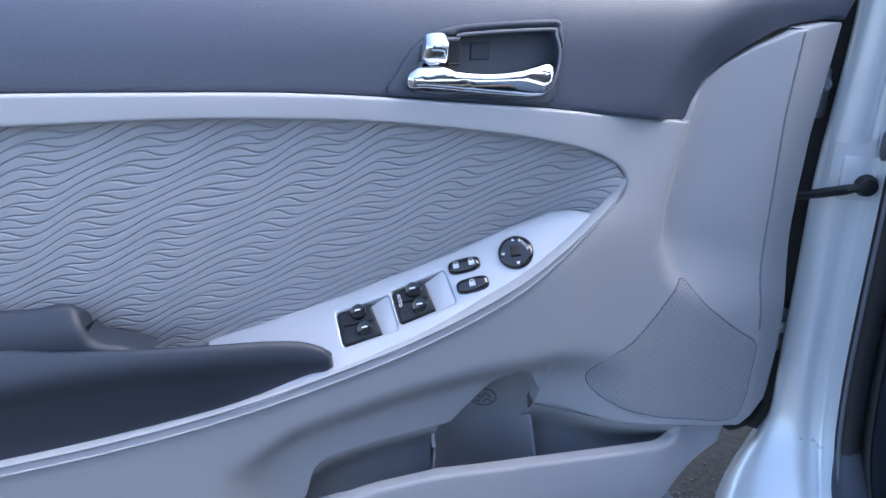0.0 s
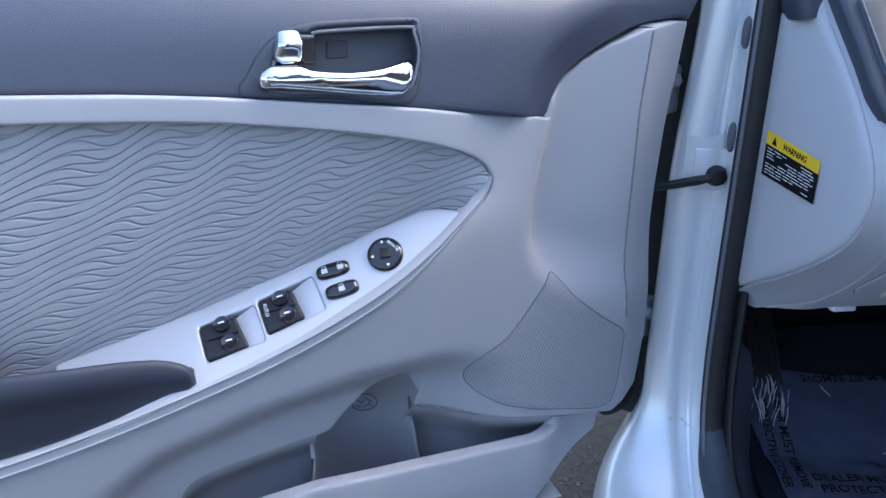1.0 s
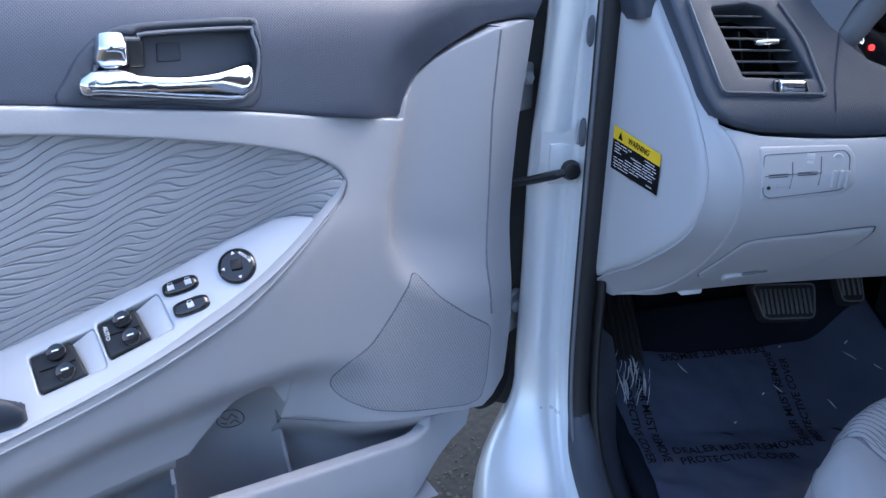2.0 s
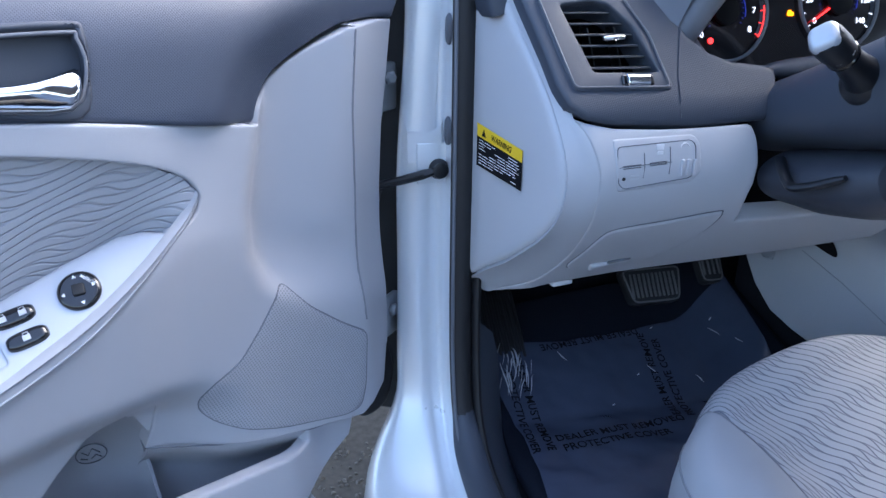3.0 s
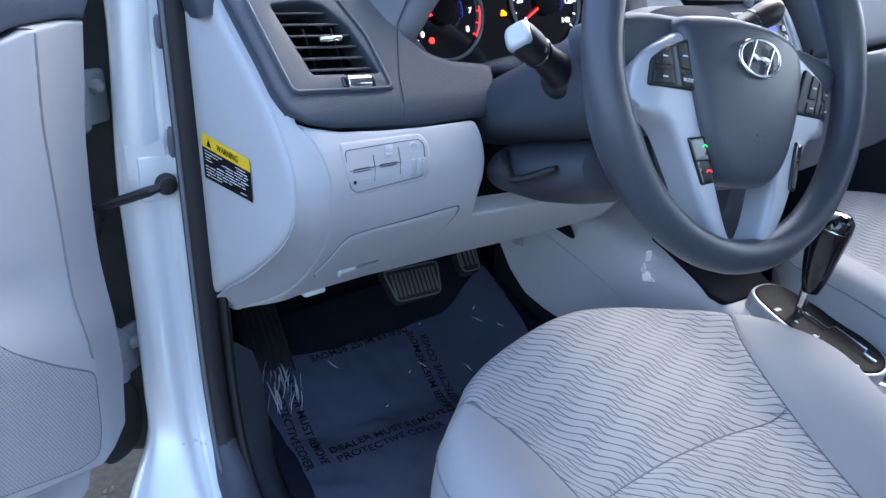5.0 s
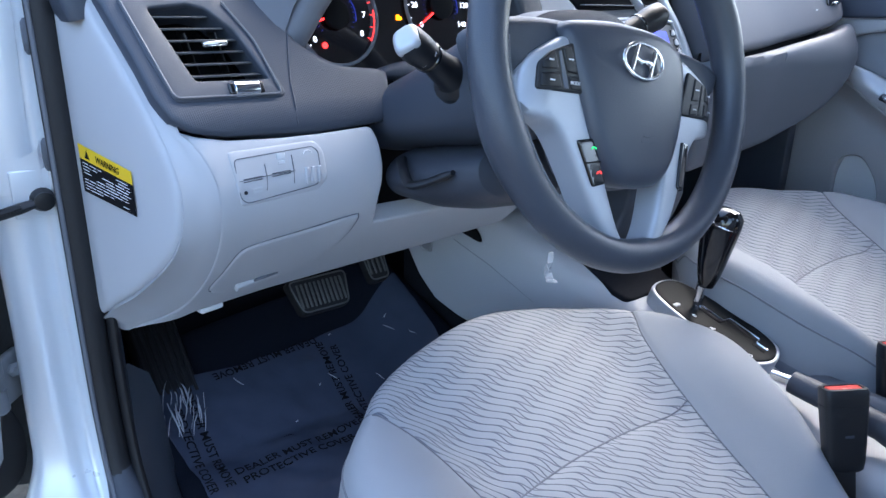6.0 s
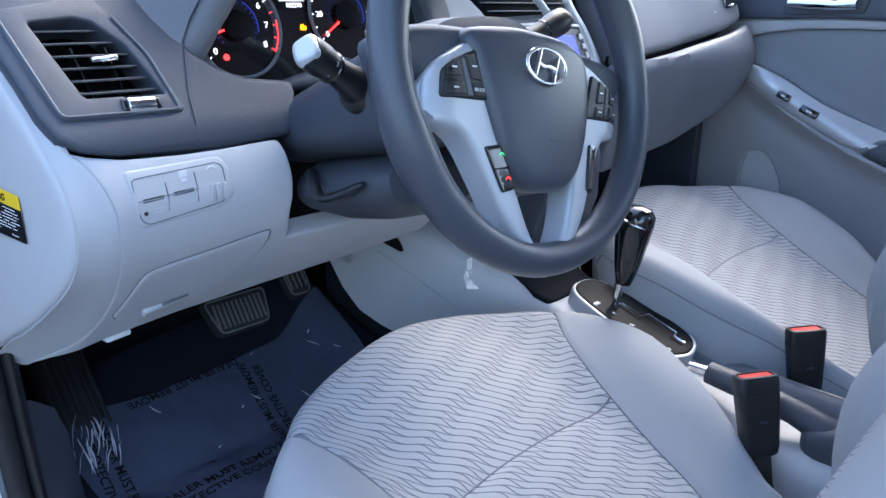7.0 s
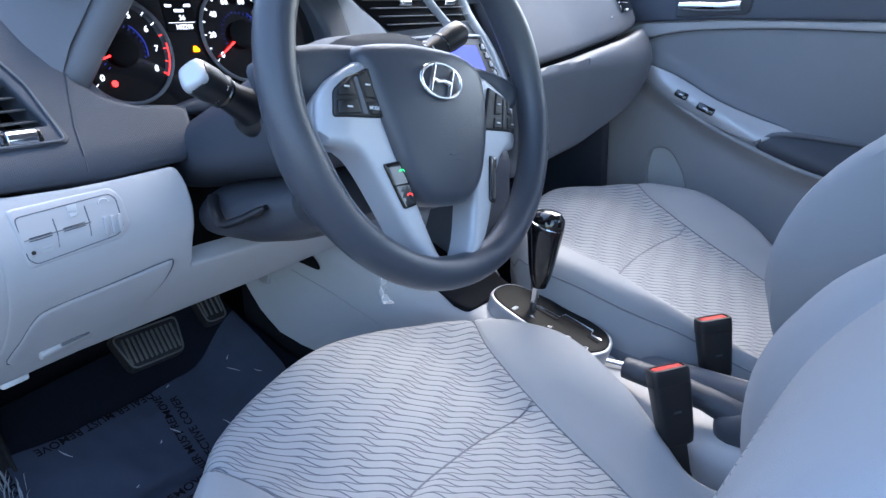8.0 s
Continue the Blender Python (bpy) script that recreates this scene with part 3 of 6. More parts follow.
CREASE = [(0.50, -0.343), (0.575, -0.3476), (0.6465, -0.3542), (0.739, -0.3524), (0.83, -0.3518), (0.912, -0.3443), (0.95, -0.338)]
BOWL = [(-0.97, 0.485), (-0.9242, 0.508), (-0.8754, 0.5395), (-0.8277, 0.5544), (-0.7674, 0.5715), (-0.6752, 0.5857), (-0.5922, 0.5878), (-0.5254, 0.5778), (-0.45, 0.555)]


def line_distance(u, v, line):
    """The distance of a point to an open line."""
    p, a = np.array((u, v)), np.asarray(line, float)
    d = a[1:] - a[:-1]
    t = np.clip(((p - a[:-1]) * d).sum(1) / (d * d).sum(1), 0, 1)
    return float(np.sqrt(((a[:-1] + d * t[:, None] - p) ** 2).sum(1).min()))


def upper(u, v):
    roll, brow = max(0.0, v - 0.895), max(0.0, v - 0.934)
    cove = ease((0.060 - line_distance(u, v, LEAF)) / 0.060) if u > -0.60 else 0.0
    return D(u, v, -0.528 - 5.0 * roll * roll - 14.0 * brow * brow - 0.030 * cove - 0.12 * (v - 0.85) - 0.004 * ease((0.845 - v) / 0.03))


def groove_v(u):
    return lerp_table(u, GROOVE)


def main_h(u, v):
    """The moulded trim: a ledge over the armrest's lip, a soft bowl over the pocket, a shallow cover at the hinge side."""
    g = groove_v(u) if u < -0.559 else 0.741
    low = -0.512 - 0.15 * max(0.0, g - 0.012 - v)
    bowl = ease((lerp_table(u, BOWL) - v) / 0.055) * ease((u + 0.965) / 0.075) * (1 - ease((u + 0.585) / 0.12))
    low -= 0.040 * bowl
    high = -0.521 + 0.006 * ease((0.80 - v) / 0.1)
    t = ease((v - g + 0.03) / 0.05)
    front = ease((u + 0.62) / 0.16)
    h = (low * (1 - t) + high * t) * (1 - front) - 0.541 * front
    if u > -0.53:
        d = edge_distance(np.array([(u, v)]), [COVER])[0]
        d = d if inside(np.array([(u, v)]), COVER)[0] else -d
        c = lerp_table(v, CREASE)
        h -= (0.024 * ease((d + 0.015) / 0.022) - 0.014 * ease((d - 0.008) / 0.09)) * ease((v - 0.605) / 0.10)
        h -= 0.42 * max(0.0, u - c)
    return h


def main(u, v):
    return D(u, v, main_h(u, v))


top = smooth(SILL, 4, closed=False)
face = DN
# dark upper panel, cut out for the handle
BEZ = [(-0.7688, 0.8597), (-0.7633, 0.8803), (-0.7452, 0.9043), (-0.7173, 0.9180), (-0.6608, 0.9225), (-0.6157, 0.9235), (-0.6073, 0.9175), (-0.6082, 0.8877), (-0.6209, 0.8490), (-0.69, 0.8555)]
IN = [(-0.746, 0.866), (-0.742, 0.884), (-0.735, 0.902), (-0.722, 0.909), (-0.706, 0.909), (-0.700, 0.913), (-0.622, 0.9165), (-0.615, 0.912), (-0.612, 0.888), (-0.629, 0.8575), (-0.69, 0.862)]
up_outline = top + smooth([(u - 0.002, v + 0.003) for u, v in LEAF], 4, closed=False) + [(-0.268, 0.96), (-0.262, 1.0), (-0.40, 1.0), (-1.30, 1.0)]
part("upper_panel", pad(up_outline, upper, face, 0.004, 0.005, 0.03, 0.012, holes=[smooth(IN, 3)]), DARKDOT, door, "dark grey textured upper trim")
part("window_sill", tube([D(-1.30, 0.998, -0.665), D(-0.8, 0.998, -0.665), D(-0.28, 0.998, -0.665)], 0.018, 12), RUBBER, door)
# light main panel, open to the rear round the insert
SEAM_FRONT = [(-0.430, 0.4665), (-0.530, 0.4820), (-0.602, 0.4935)]
CUP_EDGE = [(-0.594, 0.5186), (-0.5895, 0.540), (-0.592, 0.5535), (-0.6119, 0.5560), (-0.6348, 0.5491), (-0.6574, 0.5336), (-0.6832, 0.5073), (-0.703, 0.4840)]
SEAM_REAR = [(-0.753, 0.4769), (-0.805, 0.4678), (-0.8437, 0.4580), (-0.860, 0.4410), (-0.866, 0.419)]
body_outline = top + LEAF + HINGE_EDGE + SEAM_FRONT + smooth(CUP_EDGE, 3, closed=False) + smooth(SEAM_REAR, 3, closed=False) + [(-0.88, 0.38), (-0.92, 0.34), (-1.30, 0.34)] + smooth(GROOVE, 4, closed=False) + [(-0.543, 0.748)] + smooth(CLOTH_TOP[::-1], 4, closed=False)
part("main_panel", pad(body_outline, main, face, 0.0022, 0.003, 0.022, 0.0075), LIGHT, door, "light grey moulded door trim")
# a darker tube paints the shade in the hinge cover's crease
part("cover_crease_shade", tube([main(lerp_table(v, CREASE), v) + DN * 0.0014 for v in np.linspace(0.585, 0.911, 24)], 0.0014, 8), SEAM, door)
# cloth insert behind the panel's edge
PLATE_TOP = [(-0.5543, 0.7315), (-0.5666, 0.7365), (-0.582, 0.738), (-0.6014, 0.736), (-0.6453, 0.720), (-0.704, 0.695), (-0.763, 0.673), (-0.822, 0.652), (-0.892, 0.6305), (-0.956, 0.612)]
PLATE_LOW = [(-0.95, 0.562), (-0.883, 0.582), (-0.836, 0.598), (-0.7725, 0.6167), (-0.6866, 0.652), (-0.6214, 0.6862), (-0.5774, 0.7155)]
PLATE_MID = [(-0.95, 0.585), (-0.836, 0.622), (-0.773, 0.6435), (-0.688, 0.6775), (-0.623, 0.7065), (-0.575, 0.726), (-0.54, 0.741)]


def shelf_k(u):
    return lerp_table(u, [(-0.83, 1.35), (-0.63, 0.95)])


def insert(u, v):
    lo, hi = lerp_table(u, sorted(PLATE_TOP)), lerp_table(u, CLOTH_TOP[:-1])
    t = min(max((v - lo) / max(hi - lo, 0.02), 0.0), 1.0)
    edge = -0.536 + shelf_k(u) * (lerp_table(u, PLATE_MID) - lo) - 0.008
    return D(u, v, edge + (-0.532 - edge) * t ** 0.8)


cloth_outline = CLOTH_TOP[::1] + [(-0.545, 0.730), (-0.60, 0.722), (-0.651, 0.700), (-0.765, 0.655), (-0.89, 0.612), (-1.0, 0.58), (-1.30, 0.56)]
part("cloth_insert", pad(cloth_outline, insert, face, 0.001, 0.004, 0.01, 0.012), CLOTH_DOOR, door, "grey cloth with stitched wavy lines")


# silver switch plate on the armrest's top
def shelf(u, v):
    return D(u, v, -0.536 + shelf_k(u) * (lerp_table(u, PLATE_MID) - v))


WELL1 = [(-0.826, 0.6395), (-0.7722, 0.6568), (-0.7668, 0.6330), (-0.8212, 0.6168)]
WELL2 = [(-0.7695, 0.6592), (-0.7150, 0.6802), (-0.7080, 0.6566), (-0.7640, 0.6360)]
part("switch_plate", pad(PLATE_TOP + PLATE_LOW, shelf, DN + Vector((0, 0, 1)), 0.002, 0.003, 0.010, 0.010, holes=[rounded(WELL1, 0.003), rounded(WELL2, 0.003)]), SILVER, door, "silver painted switch plate")
groove_run = smooth(GROOVE[:-1] + [(-0.562, 0.737), (-0.545, 0.752), (-0.5345, 0.768)], 5, closed=False)
lip_rings = []
for u, v in groove_run:
    k = ease((-0.56 - u) / 0.10)
    wide, lift = 0.0028 + 0.0026 * k, 0.004 + 0.007 * k
    o = Vector(main(u, v))
    lip_rings.append([o + DN * (lift + b) + Vector((0, 0, a)) for a, b in ((wide + 0.004, -0.012), (wide + 0.0025, 0.0), (wide + 0.0008, 0.0018), (wide - 0.0010, 0.0002), (wide - 0.002, -0.0015), (-wide + 0.002, -0.0010), (-wide + 0.0008, 0.0002), (-wide - 0.0006, -0.0004), (-wide - 0.0018, -0.003), (-wide - 0.004, -0.012), (-wide - 0.006, -0.022))])
part("plate_lip", loft(lip_rings), LIGHT, door, "light grey ledge under the armrest")
SHELF_UP = DN + Vector((0, 0, 1))


def switch_bank(q, spots):
    (u0, v0), (u1, v1) = q[0], q[2]
    bank = part("window_switch", pad(rounded(q, 0.002), shelf, SHELF_UP, 0.0035, 0.002, 0.006, 0.004), BLACK, door, "black window switch with two rockers")
    for s in spots:
        m = on(shelf, *s, SHELF_UP, 0.35, 0.004)
        part("rocker", lathe([(0.0085, 0), (0.0085, 0.002), (0.0075, 0.0035), (0.004, 0.0025), (0, 0.002)], m, 20), GLOSS, bank)
        part("print_mark", block((0.006, 0.0016, 0.0006), 0, m @ pose(0, 0.001, 0.0034)), WHITE, bank)
    m = on(shelf, (u0 + u1) / 2, (v0 + v1) / 2, SHELF_UP, 0.35, 0.0045)
    part("switch_split", block((0.030, 0.0009, 0.0008), 0, m), PRINT_SHADE_BLACK, bank)
    return bank


switch_bank([(-0.825, 0.6392), (-0.7917, 0.6482), (-0.7823, 0.6279), (-0.8205, 0.6177)], [(-0.8031, 0.6413), (-0.7982, 0.6299)])
bank2 = switch_bank([(-0.7685, 0.6589), (-0.7362, 0.6696), (-0.7283, 0.6494), (-0.7637, 0.6367)], [(-0.7469, 0.6616), (-0.7425, 0.6504)])
letters("auto_mark", "AUTO", 0.0052, on(shelf, -0.7615, 0.6525, SHELF_UP, -1.15, 0.0050), WHITE, bank2)
for q in (WELL1, WELL2):
    def scoop(u, v, a=q[0][0] + 0.030, b=q[1][0]):
        return shelf(u, v) - Vector((0, 0, 0.006)) * (1 - ease((u - a) / (b - a))) - Vector((0, 0, 0.0005))
    part("finger_scoop", pad(rounded(q, 0.003), scoop, SHELF_UP, 0.0, 0.002, 0.004, 0.004), SILVER, door, "silver finger scoop beside a switch")
for u, v, kind in ((-0.6944, 0.6848, "lock"), (-0.6894, 0.6704, "window")):
    m = on(shelf, u, v, SHELF_UP, 0.36, 0.002)
    cap = part("lock_button", join(*[pill(0.034, 0.0165, 0.005, m)]), GLOSS, door, "black oval button with a pale symbol")
    for x in ((-0.008, 0.008) if kind == "lock" else (0.0,)):
        part("symbol", join(block((0.006, 0.005, 0.0005), 0, m @ pose(x, -0.0006, 0.0052)), tube([m @ Vector((x - 0.002, 0.0018, 0.0052)), m @ Vector((x - 0.002, 0.004, 0.0052)), m @ Vector((x + 0.002, 0.004, 0.0052)), m @ Vector((x + 0.002, 0.0018, 0.0052))], 0.0004, 6)), GREYPRINT, cap)
m = on(shelf, -0.6431, 0.6988, SHELF_UP, 0.0, 0.001)
knob = part("mirror_knob", lathe([(0.0180, 0), (0.0180, 0.003), (0.0165, 0.005), (0.015, 0.0055), (0.0145, 0.0048), (0, 0.0048)], m, 40), GLOSS, door, "round black mirror control with arrows")
part("knob_centre", block((0.010, 0.010, 0.003), 0.001, m @ pose(0, 0, 0.006, 0, 0, 12)), RUBBER, knob)
for k in range(4):
    a = math.pi / 2 * k + 0.35
    tri = bmesh.new()
    tri.faces.new([tri.verts.new(m @ Vector((0.0125 * math.cos(a) + 0.0022 * math.cos(a + b), 0.0125 * math.sin(a) + 0.0022 * math.sin(a + b), 0.0052))) for b in (0, 2.1, 4.2)])
    part("arrow_mark", tri, WHITE, knob)
letters("mirror_mark", "MIRROR", 0.0042, m @ pose(0.0075, 0.0085, 0.0055, 0, 0, -35), WHITE, knob)

# armrest and pull
ARM = [(-1.30, 0.656), (-1.122, 0.6482), (-1.062, 0.6450), (-0.9454, 0.6421), (-0.8792, 0.6365), (-0.8479, 0.6285), (-0.8359, 0.6199), (-0.8337, 0.6098), (-0.8385, 0.6010), (-0.8938, 0.5822), (-0.9902, 0.5623), (-1.144, 0.5327), (-1.30, 0.506)]
ARM_CREST = [(-1.30, 0.612), (-1.122, 0.6190), (-1.075, 0.6240), (-1.004, 0.6275), (-0.930, 0.6275), (-0.879, 0.6225), (-0.836, 0.613)]


def arm(u, v):
    """A crest along the pull; a flat face below it leans in, the top rolls back."""
    c = lerp_table(u, ARM_CREST)
    rise = 0.004 + 0.010 * ease((-0.84 - u) / 0.12)
    return D(u, v, -0.512 + rise - (0.16 * (c - v) if v < c else 22.0 * (v - c) ** 2) - 0.0035 * ease((c - 0.008 - v) / 0.010))


part("armrest", pad(smooth(ARM, 3), arm, face, 0.0045, 0.005, 0.03, 0.006), ARMREST, door, "dark grey padded armrest")
part("pull_grip", pad(smooth([(-1.30, 0.690), (-1.116, 0.6790), (-1.076, 0.6815), (-1.0612, 0.6790), (-1.0554, 0.6710), (-1.0509, 0.6569), (-1.0426, 0.6470), (-1.020, 0.640), (-1.02, 0.625), (-1.30, 0.62)], 3), lambda u, v: D(u, v, -0.520 - 0.6 * max(0.0, v - 0.66)), face, 0.008, 0.008, 0.03, 0.008), ARMREST, door, "dark grey pull grip")

# front cover, grille, pocket
SPK = [(-0.4507, 0.6565), (-0.4813, 0.6121), (-0.5055, 0.5829), (-0.5378, 0.5649), (-0.5500, 0.5485), (-0.5487, 0.530), (-0.5338, 0.5136), (-0.5045, 0.4967), (-0.4604, 0.4830), (-0.380, 0.4680), (-0.3600, 0.4720), (-0.3528, 0.5005), (-0.3490, 0.5690), (-0.3814, 0.5900), (-0.421, 0.6215)]
SPK = rounded(SPK, 0.010)
part("speaker_grille", pad(SPK, lambda u, v: main(u, v) + DN * 0.0022, face, 0.0012, 0.0015, 0.004, 0.009), GRILLE, door, "pierced grey speaker grille")
part("grille_joint", tube([main(u, v) + DN * 0.0022 for u, v in resample(SPK, 0.006)], 0.0011, 6, closed=True, up=DN), MID, door)
seam_v = sorted(SEAM_FRONT + [(-0.703, 0.484)] + SEAM_REAR[:4])
part("panel_joint", tube([main(u, v) + DN * 0.0006 for u, v in [(-0.362, 0.4625)] + SEAM_FRONT], 0.0009, 6), MID, door)


def pocket_deep(u, v):
    return D(u, v, main_h(u, lerp_table(u, seam_v)) - 0.006 - 0.055 * ease((lerp_table(u, seam_v) - v) / 0.07))


for q in ([(-0.872, 0.34), (-0.870, 0.43), (-0.850, 0.463), (-0.805, 0.475), (-0.716, 0.489), (-0.716, 0.34)], [(-0.606, 0.34), (-0.598, 0.500), (-0.53, 0.489), (-0.425, 0.471), (-0.422, 0.34)]):
    part("pocket_back", pad(q, pocket_deep, face, 0.0, 0.002, 0.004, 0.010), LIGHT, door, "light grey back of the map pocket")
part("pocket_floor", loft([[D(u, 0.352, -0.645), D(u, 0.35, -0.535)] for u in (-0.90, -0.42)]), LIGHT, door)
FRONT = [(-0.353, 0.455), (-0.375, 0.4600), (-0.4315, 0.4655), (-0.4335, 0.4490), (-0.447, 0.4465), (-0.537, 0.4455), (-0.622, 0.445), (-0.668, 0.4445), (-0.722, 0.4450), (-0.79, 0.4370), (-0.84, 0.4260), (-0.862, 0.415), (-0.885, 0.395), (-0.92, 0.37), (-1.30, 0.36), (-1.30, 0.28), (-0.56, 0.29), (-0.457, 0.352), (-0.402, 0.394), (-0.366, 0.422), (-0.361, 0.443)]


def pocket(u, v):
    return D(u, v, -0.533 - 0.030 * ease((u + 0.47) / 0.08) - 0.020 * ease((-0.82 - u) / 0.07) - 0.14 * max(0.0, 0.40 - v))


part("pocket_front", pad(FRONT, pocket, face, 0.004, 0.005, 0.012, 0.010), LIGHT, door, "light grey map pocket front")
part("pocket_end", loft([[D(-0.4315 + 0.003 * k, 0.463, -0.562 - 0.02 * k), D(-0.4315 + 0.003 * k, 0.34, -0.562 - 0.02 * k)] for k in range(4)]), LIGHT, door)


def bottle(u, v):
    """A scoop for a bottle, hollowed into the trim."""
    a = (u + 0.655) / 0.064
    b = max(0.0, (v - 0.475) / 0.082)
    return D(u, v, main_h(u, max(v, 0.46)) - 0.085 * math.sqrt(max(0.0, 1 - a * a - b * b)) - 0.001)


CUP = [(-0.724, 0.34), (-0.722, 0.43), (-0.712, 0.470), (-0.6860, 0.5080), (-0.6585, 0.5355), (-0.6348, 0.5510), (-0.6119, 0.5580), (-0.5905, 0.5560), (-0.5875, 0.540), (-0.591, 0.515), (-0.597, 0.48), (-0.600, 0.34)]
part("bottle_holder", pad(smooth(CUP, 3), bottle, face, 0.0, 0.002, 0.004, 0.005), LIGHT, door, "hollowed bottle holder with an embossed mark")
ring = [bottle(-0.641 + 0.0155 * math.cos(a), 0.457 + 0.0125 * math.sin(a)) + DN * 0.004 for a in np.linspace(0, 2 * math.pi, 30)[:-1]]
marks = [tube([bottle(u + 0.027, v - 0.048) + DN * 0.004 for u, v in q], 0.0007, 6) for q in (((-0.677, 0.509), (-0.671, 0.503), (-0.666, 0.511), (-0.659, 0.504)), ((-0.679, 0.501), (-0.672, 0.498)), ((-0.668, 0.498), (-0.663, 0.502), (-0.658, 0.498)))]
part("embossed_mark", join(tube(ring, 0.0007, 6, closed=True, up=DN), *marks), MID, door)

# inner handle
part("handle_bezel", pad(smooth(BEZ, 4), upper, face, 0.008, 0.003, 0.002, 0.006, holes=[smooth(IN, 3)]), DARK, door, "grey handle surround")
part("bezel_edge", tube([upper(u, v) + DN * 0.0075 for u, v in smooth(IN, 3)], 0.0016, 8, closed=True, up=DN), MID, door, "pale rounded edge of the handle surround")
part("handle_recess", pad(smooth(IN, 3), lambda u, v: upper(u, v) - DN * 0.013, face, 0.0, 0.002, -0.014, 0.008), DARK, door, "dark recess behind the handle")
part("screw_cover", pad(rounded([(-0.692, 0.889), (-0.673, 0.8895), (-0.672, 0.905), (-0.691, 0.9045)], 0.002), lambda u, v: upper(u, v) - DN * 0.0125, face, 0.0012, 0.001, 0.002, 0.004), ARMREST, door)
HAND = [(-0.752, 0.8835), (-0.735, 0.8855), (-0.716, 0.885), (-0.712, 0.882), (-0.68, 0.8795), (-0.65, 0.8815), (-0.625, 0.887), (-0.617, 0.8875), (-0.619, 0.871), (-0.630, 0.859), (-0.66, 0.860), (-0.70, 0.864), (-0.740, 0.868), (-0.755, 0.869)]


def lever(u, v):
    w = (v - 0.872) / 0.015
    return D(u, v, -0.522 + 0.005 * (1 - w * w) - 0.006 * ease((u + 0.66) / 0.05) * (w + 0.6))


part("door_handle", pad(smooth(HAND, 2), lever, face, 0.006, 0.0055, 0.006, 0.004), CHROME, door, "chrome inner door handle")
part("lock_tab", pad(smooth([(-0.741, 0.887), (-0.738, 0.904), (-0.731, 0.908), (-0.719, 0.9075), (-0.716, 0.903), (-0.717, 0.888)], 3), lambda u, v: D(u, v, -0.530 + 0.012 * (v - 0.887) / 0.02), face, 0.006, 0.005, 0.012, 0.004), CHROME, door, "chrome lock tab")
part("lock_slot", pad(rounded([(-0.716, 0.886), (-0.703, 0.886), (-0.703, 0.908), (-0.716, 0.908)], 0.002), lambda u, v: D(u, v, -0.533), face, 0.002, 0.002, 0.01, 0.004), BLACK, door)

# door shell behind the trim, hinge edge
def shell_front(v):
    return lerp_table(v, sorted([(b, a - 0.006) for a, b in HINGE_EDGE] + [(0.30, -0.43), (0.42, -0.385), (1.02, -0.272)]))


part("door_shell", loft([[D(shell_front(v) - 0.02, v, -0.586), D(shell_front(v) - 0.002, v, -0.588), D(shell_front(v) + 0.002, v, -0.594), D(shell_front(v), v, -0.66), D(shell_front(v) - 0.03, v, -0.69), D(-1.32, v, -0.69), D(-1.32, v, -0.60)] for v in (0.28, 0.36, 0.42, 0.46, 0.52, 0.60, 0.70, 0.80, 0.92, 1.0)]), PAINT, door, "silver painted door shell")
part("shell_bottom", loft([[D(u, 0.285, -0.535), D(u, 0.28, -0.69)] for u in (-1.32, -0.42)]), PAINT, door)
edge = [D(shell_front(v) + 0.004, v, -0.570) for v in (0.43, 0.47, 0.52, 0.60, 0.70, 0.80, 0.92, 1.02)]
part("door_edge_seal", tube(smooth([p - DN * 0.03 + DU * 0.003 for p in edge], 3, closed=False), 0.006, 8), RUBBER, door, "black seal along the door edge")

# ---- dashboard ----
dash = thing("dashboard", "two-tone grey dashboard with air vents and gauges", "dashboard")
REAR = Vector((0, -1, 0.2))
CX = 0.36  # the car's middle


def low_y(x, z):
    y = lerp_table(z, [(0.59, 0.378), (0.60, 0.368), (0.63, 0.338), (0.66, 0.307), (0.69, 0.278), (0.715, 0.257), (0.735, 0.245), (0.755, 0.238), (0.775, 0.236), (0.80, 0.240), (0.83, 0.250)])
    w = max(0.0, -0.322 - x)
    return y + 9.0 * w * w + 0.25 * w


def low(x, z):
    return Vector((x, low_y(x, z), z))


LOW_LEFT = smooth([(-0.3365, 0.8290), (-0.3240, 0.8080), (-0.3145, 0.7800), (-0.3120, 0.7450), (-0.3095, 0.7050), (-0.3105, 0.6600), (-0.3230, 0.6220), (-0.3480, 0.5970), (-0.3690, 0.5800)], 4, closed=False)
LOW_OUT = [(-0.140, 0.8185), (-0.20, 0.8165), (-0.243, 0.8165), (-0.295, 0.819), (-0.325, 0.825)] + LOW_LEFT + [(-0.301, 0.604), (-0.222, 0.616), (-0.096, 0.625), (0.02, 0.632), (0.14, 0.645), (0.15, 0.70), (0.04, 0.708), (-0.04, 0.7045), (-0.1215, 0.7055)] + smooth([(-0.1225, 0.712), (-0.1275, 0.735), (-0.1265, 0.760), (-0.1265, 0.785), (-0.1300, 0.806), (-0.1345, 0.8165)], 5, closed=False)
part("knee_panel", pad(LOW_OUT, low, REAR, 0.003, 0.0035, 0.02, 0.010), LIGHT2, dash, "light grey lower dash panel")


# end cover that the open door bares
def end_x(y, z):
    return -0.386 + 0.33 * (0.385 - y) * (1 if y < 0.385 else 0.4) - 0.004


def end(y, z):
    return Vector((end_x(y, z), y, z))


END = [(0.402, 0.96), (0.430, 0.70), (0.436, 0.612), (0.425, 0.602), (0.40, 0.611), (0.365, 0.634), (0.328, 0.657), (0.272, 0.703), (0.248, 0.742), (0.246, 0.785), (0.270, 0.837), (0.302, 0.883), (0.330, 0.918), (0.36, 0.96)]
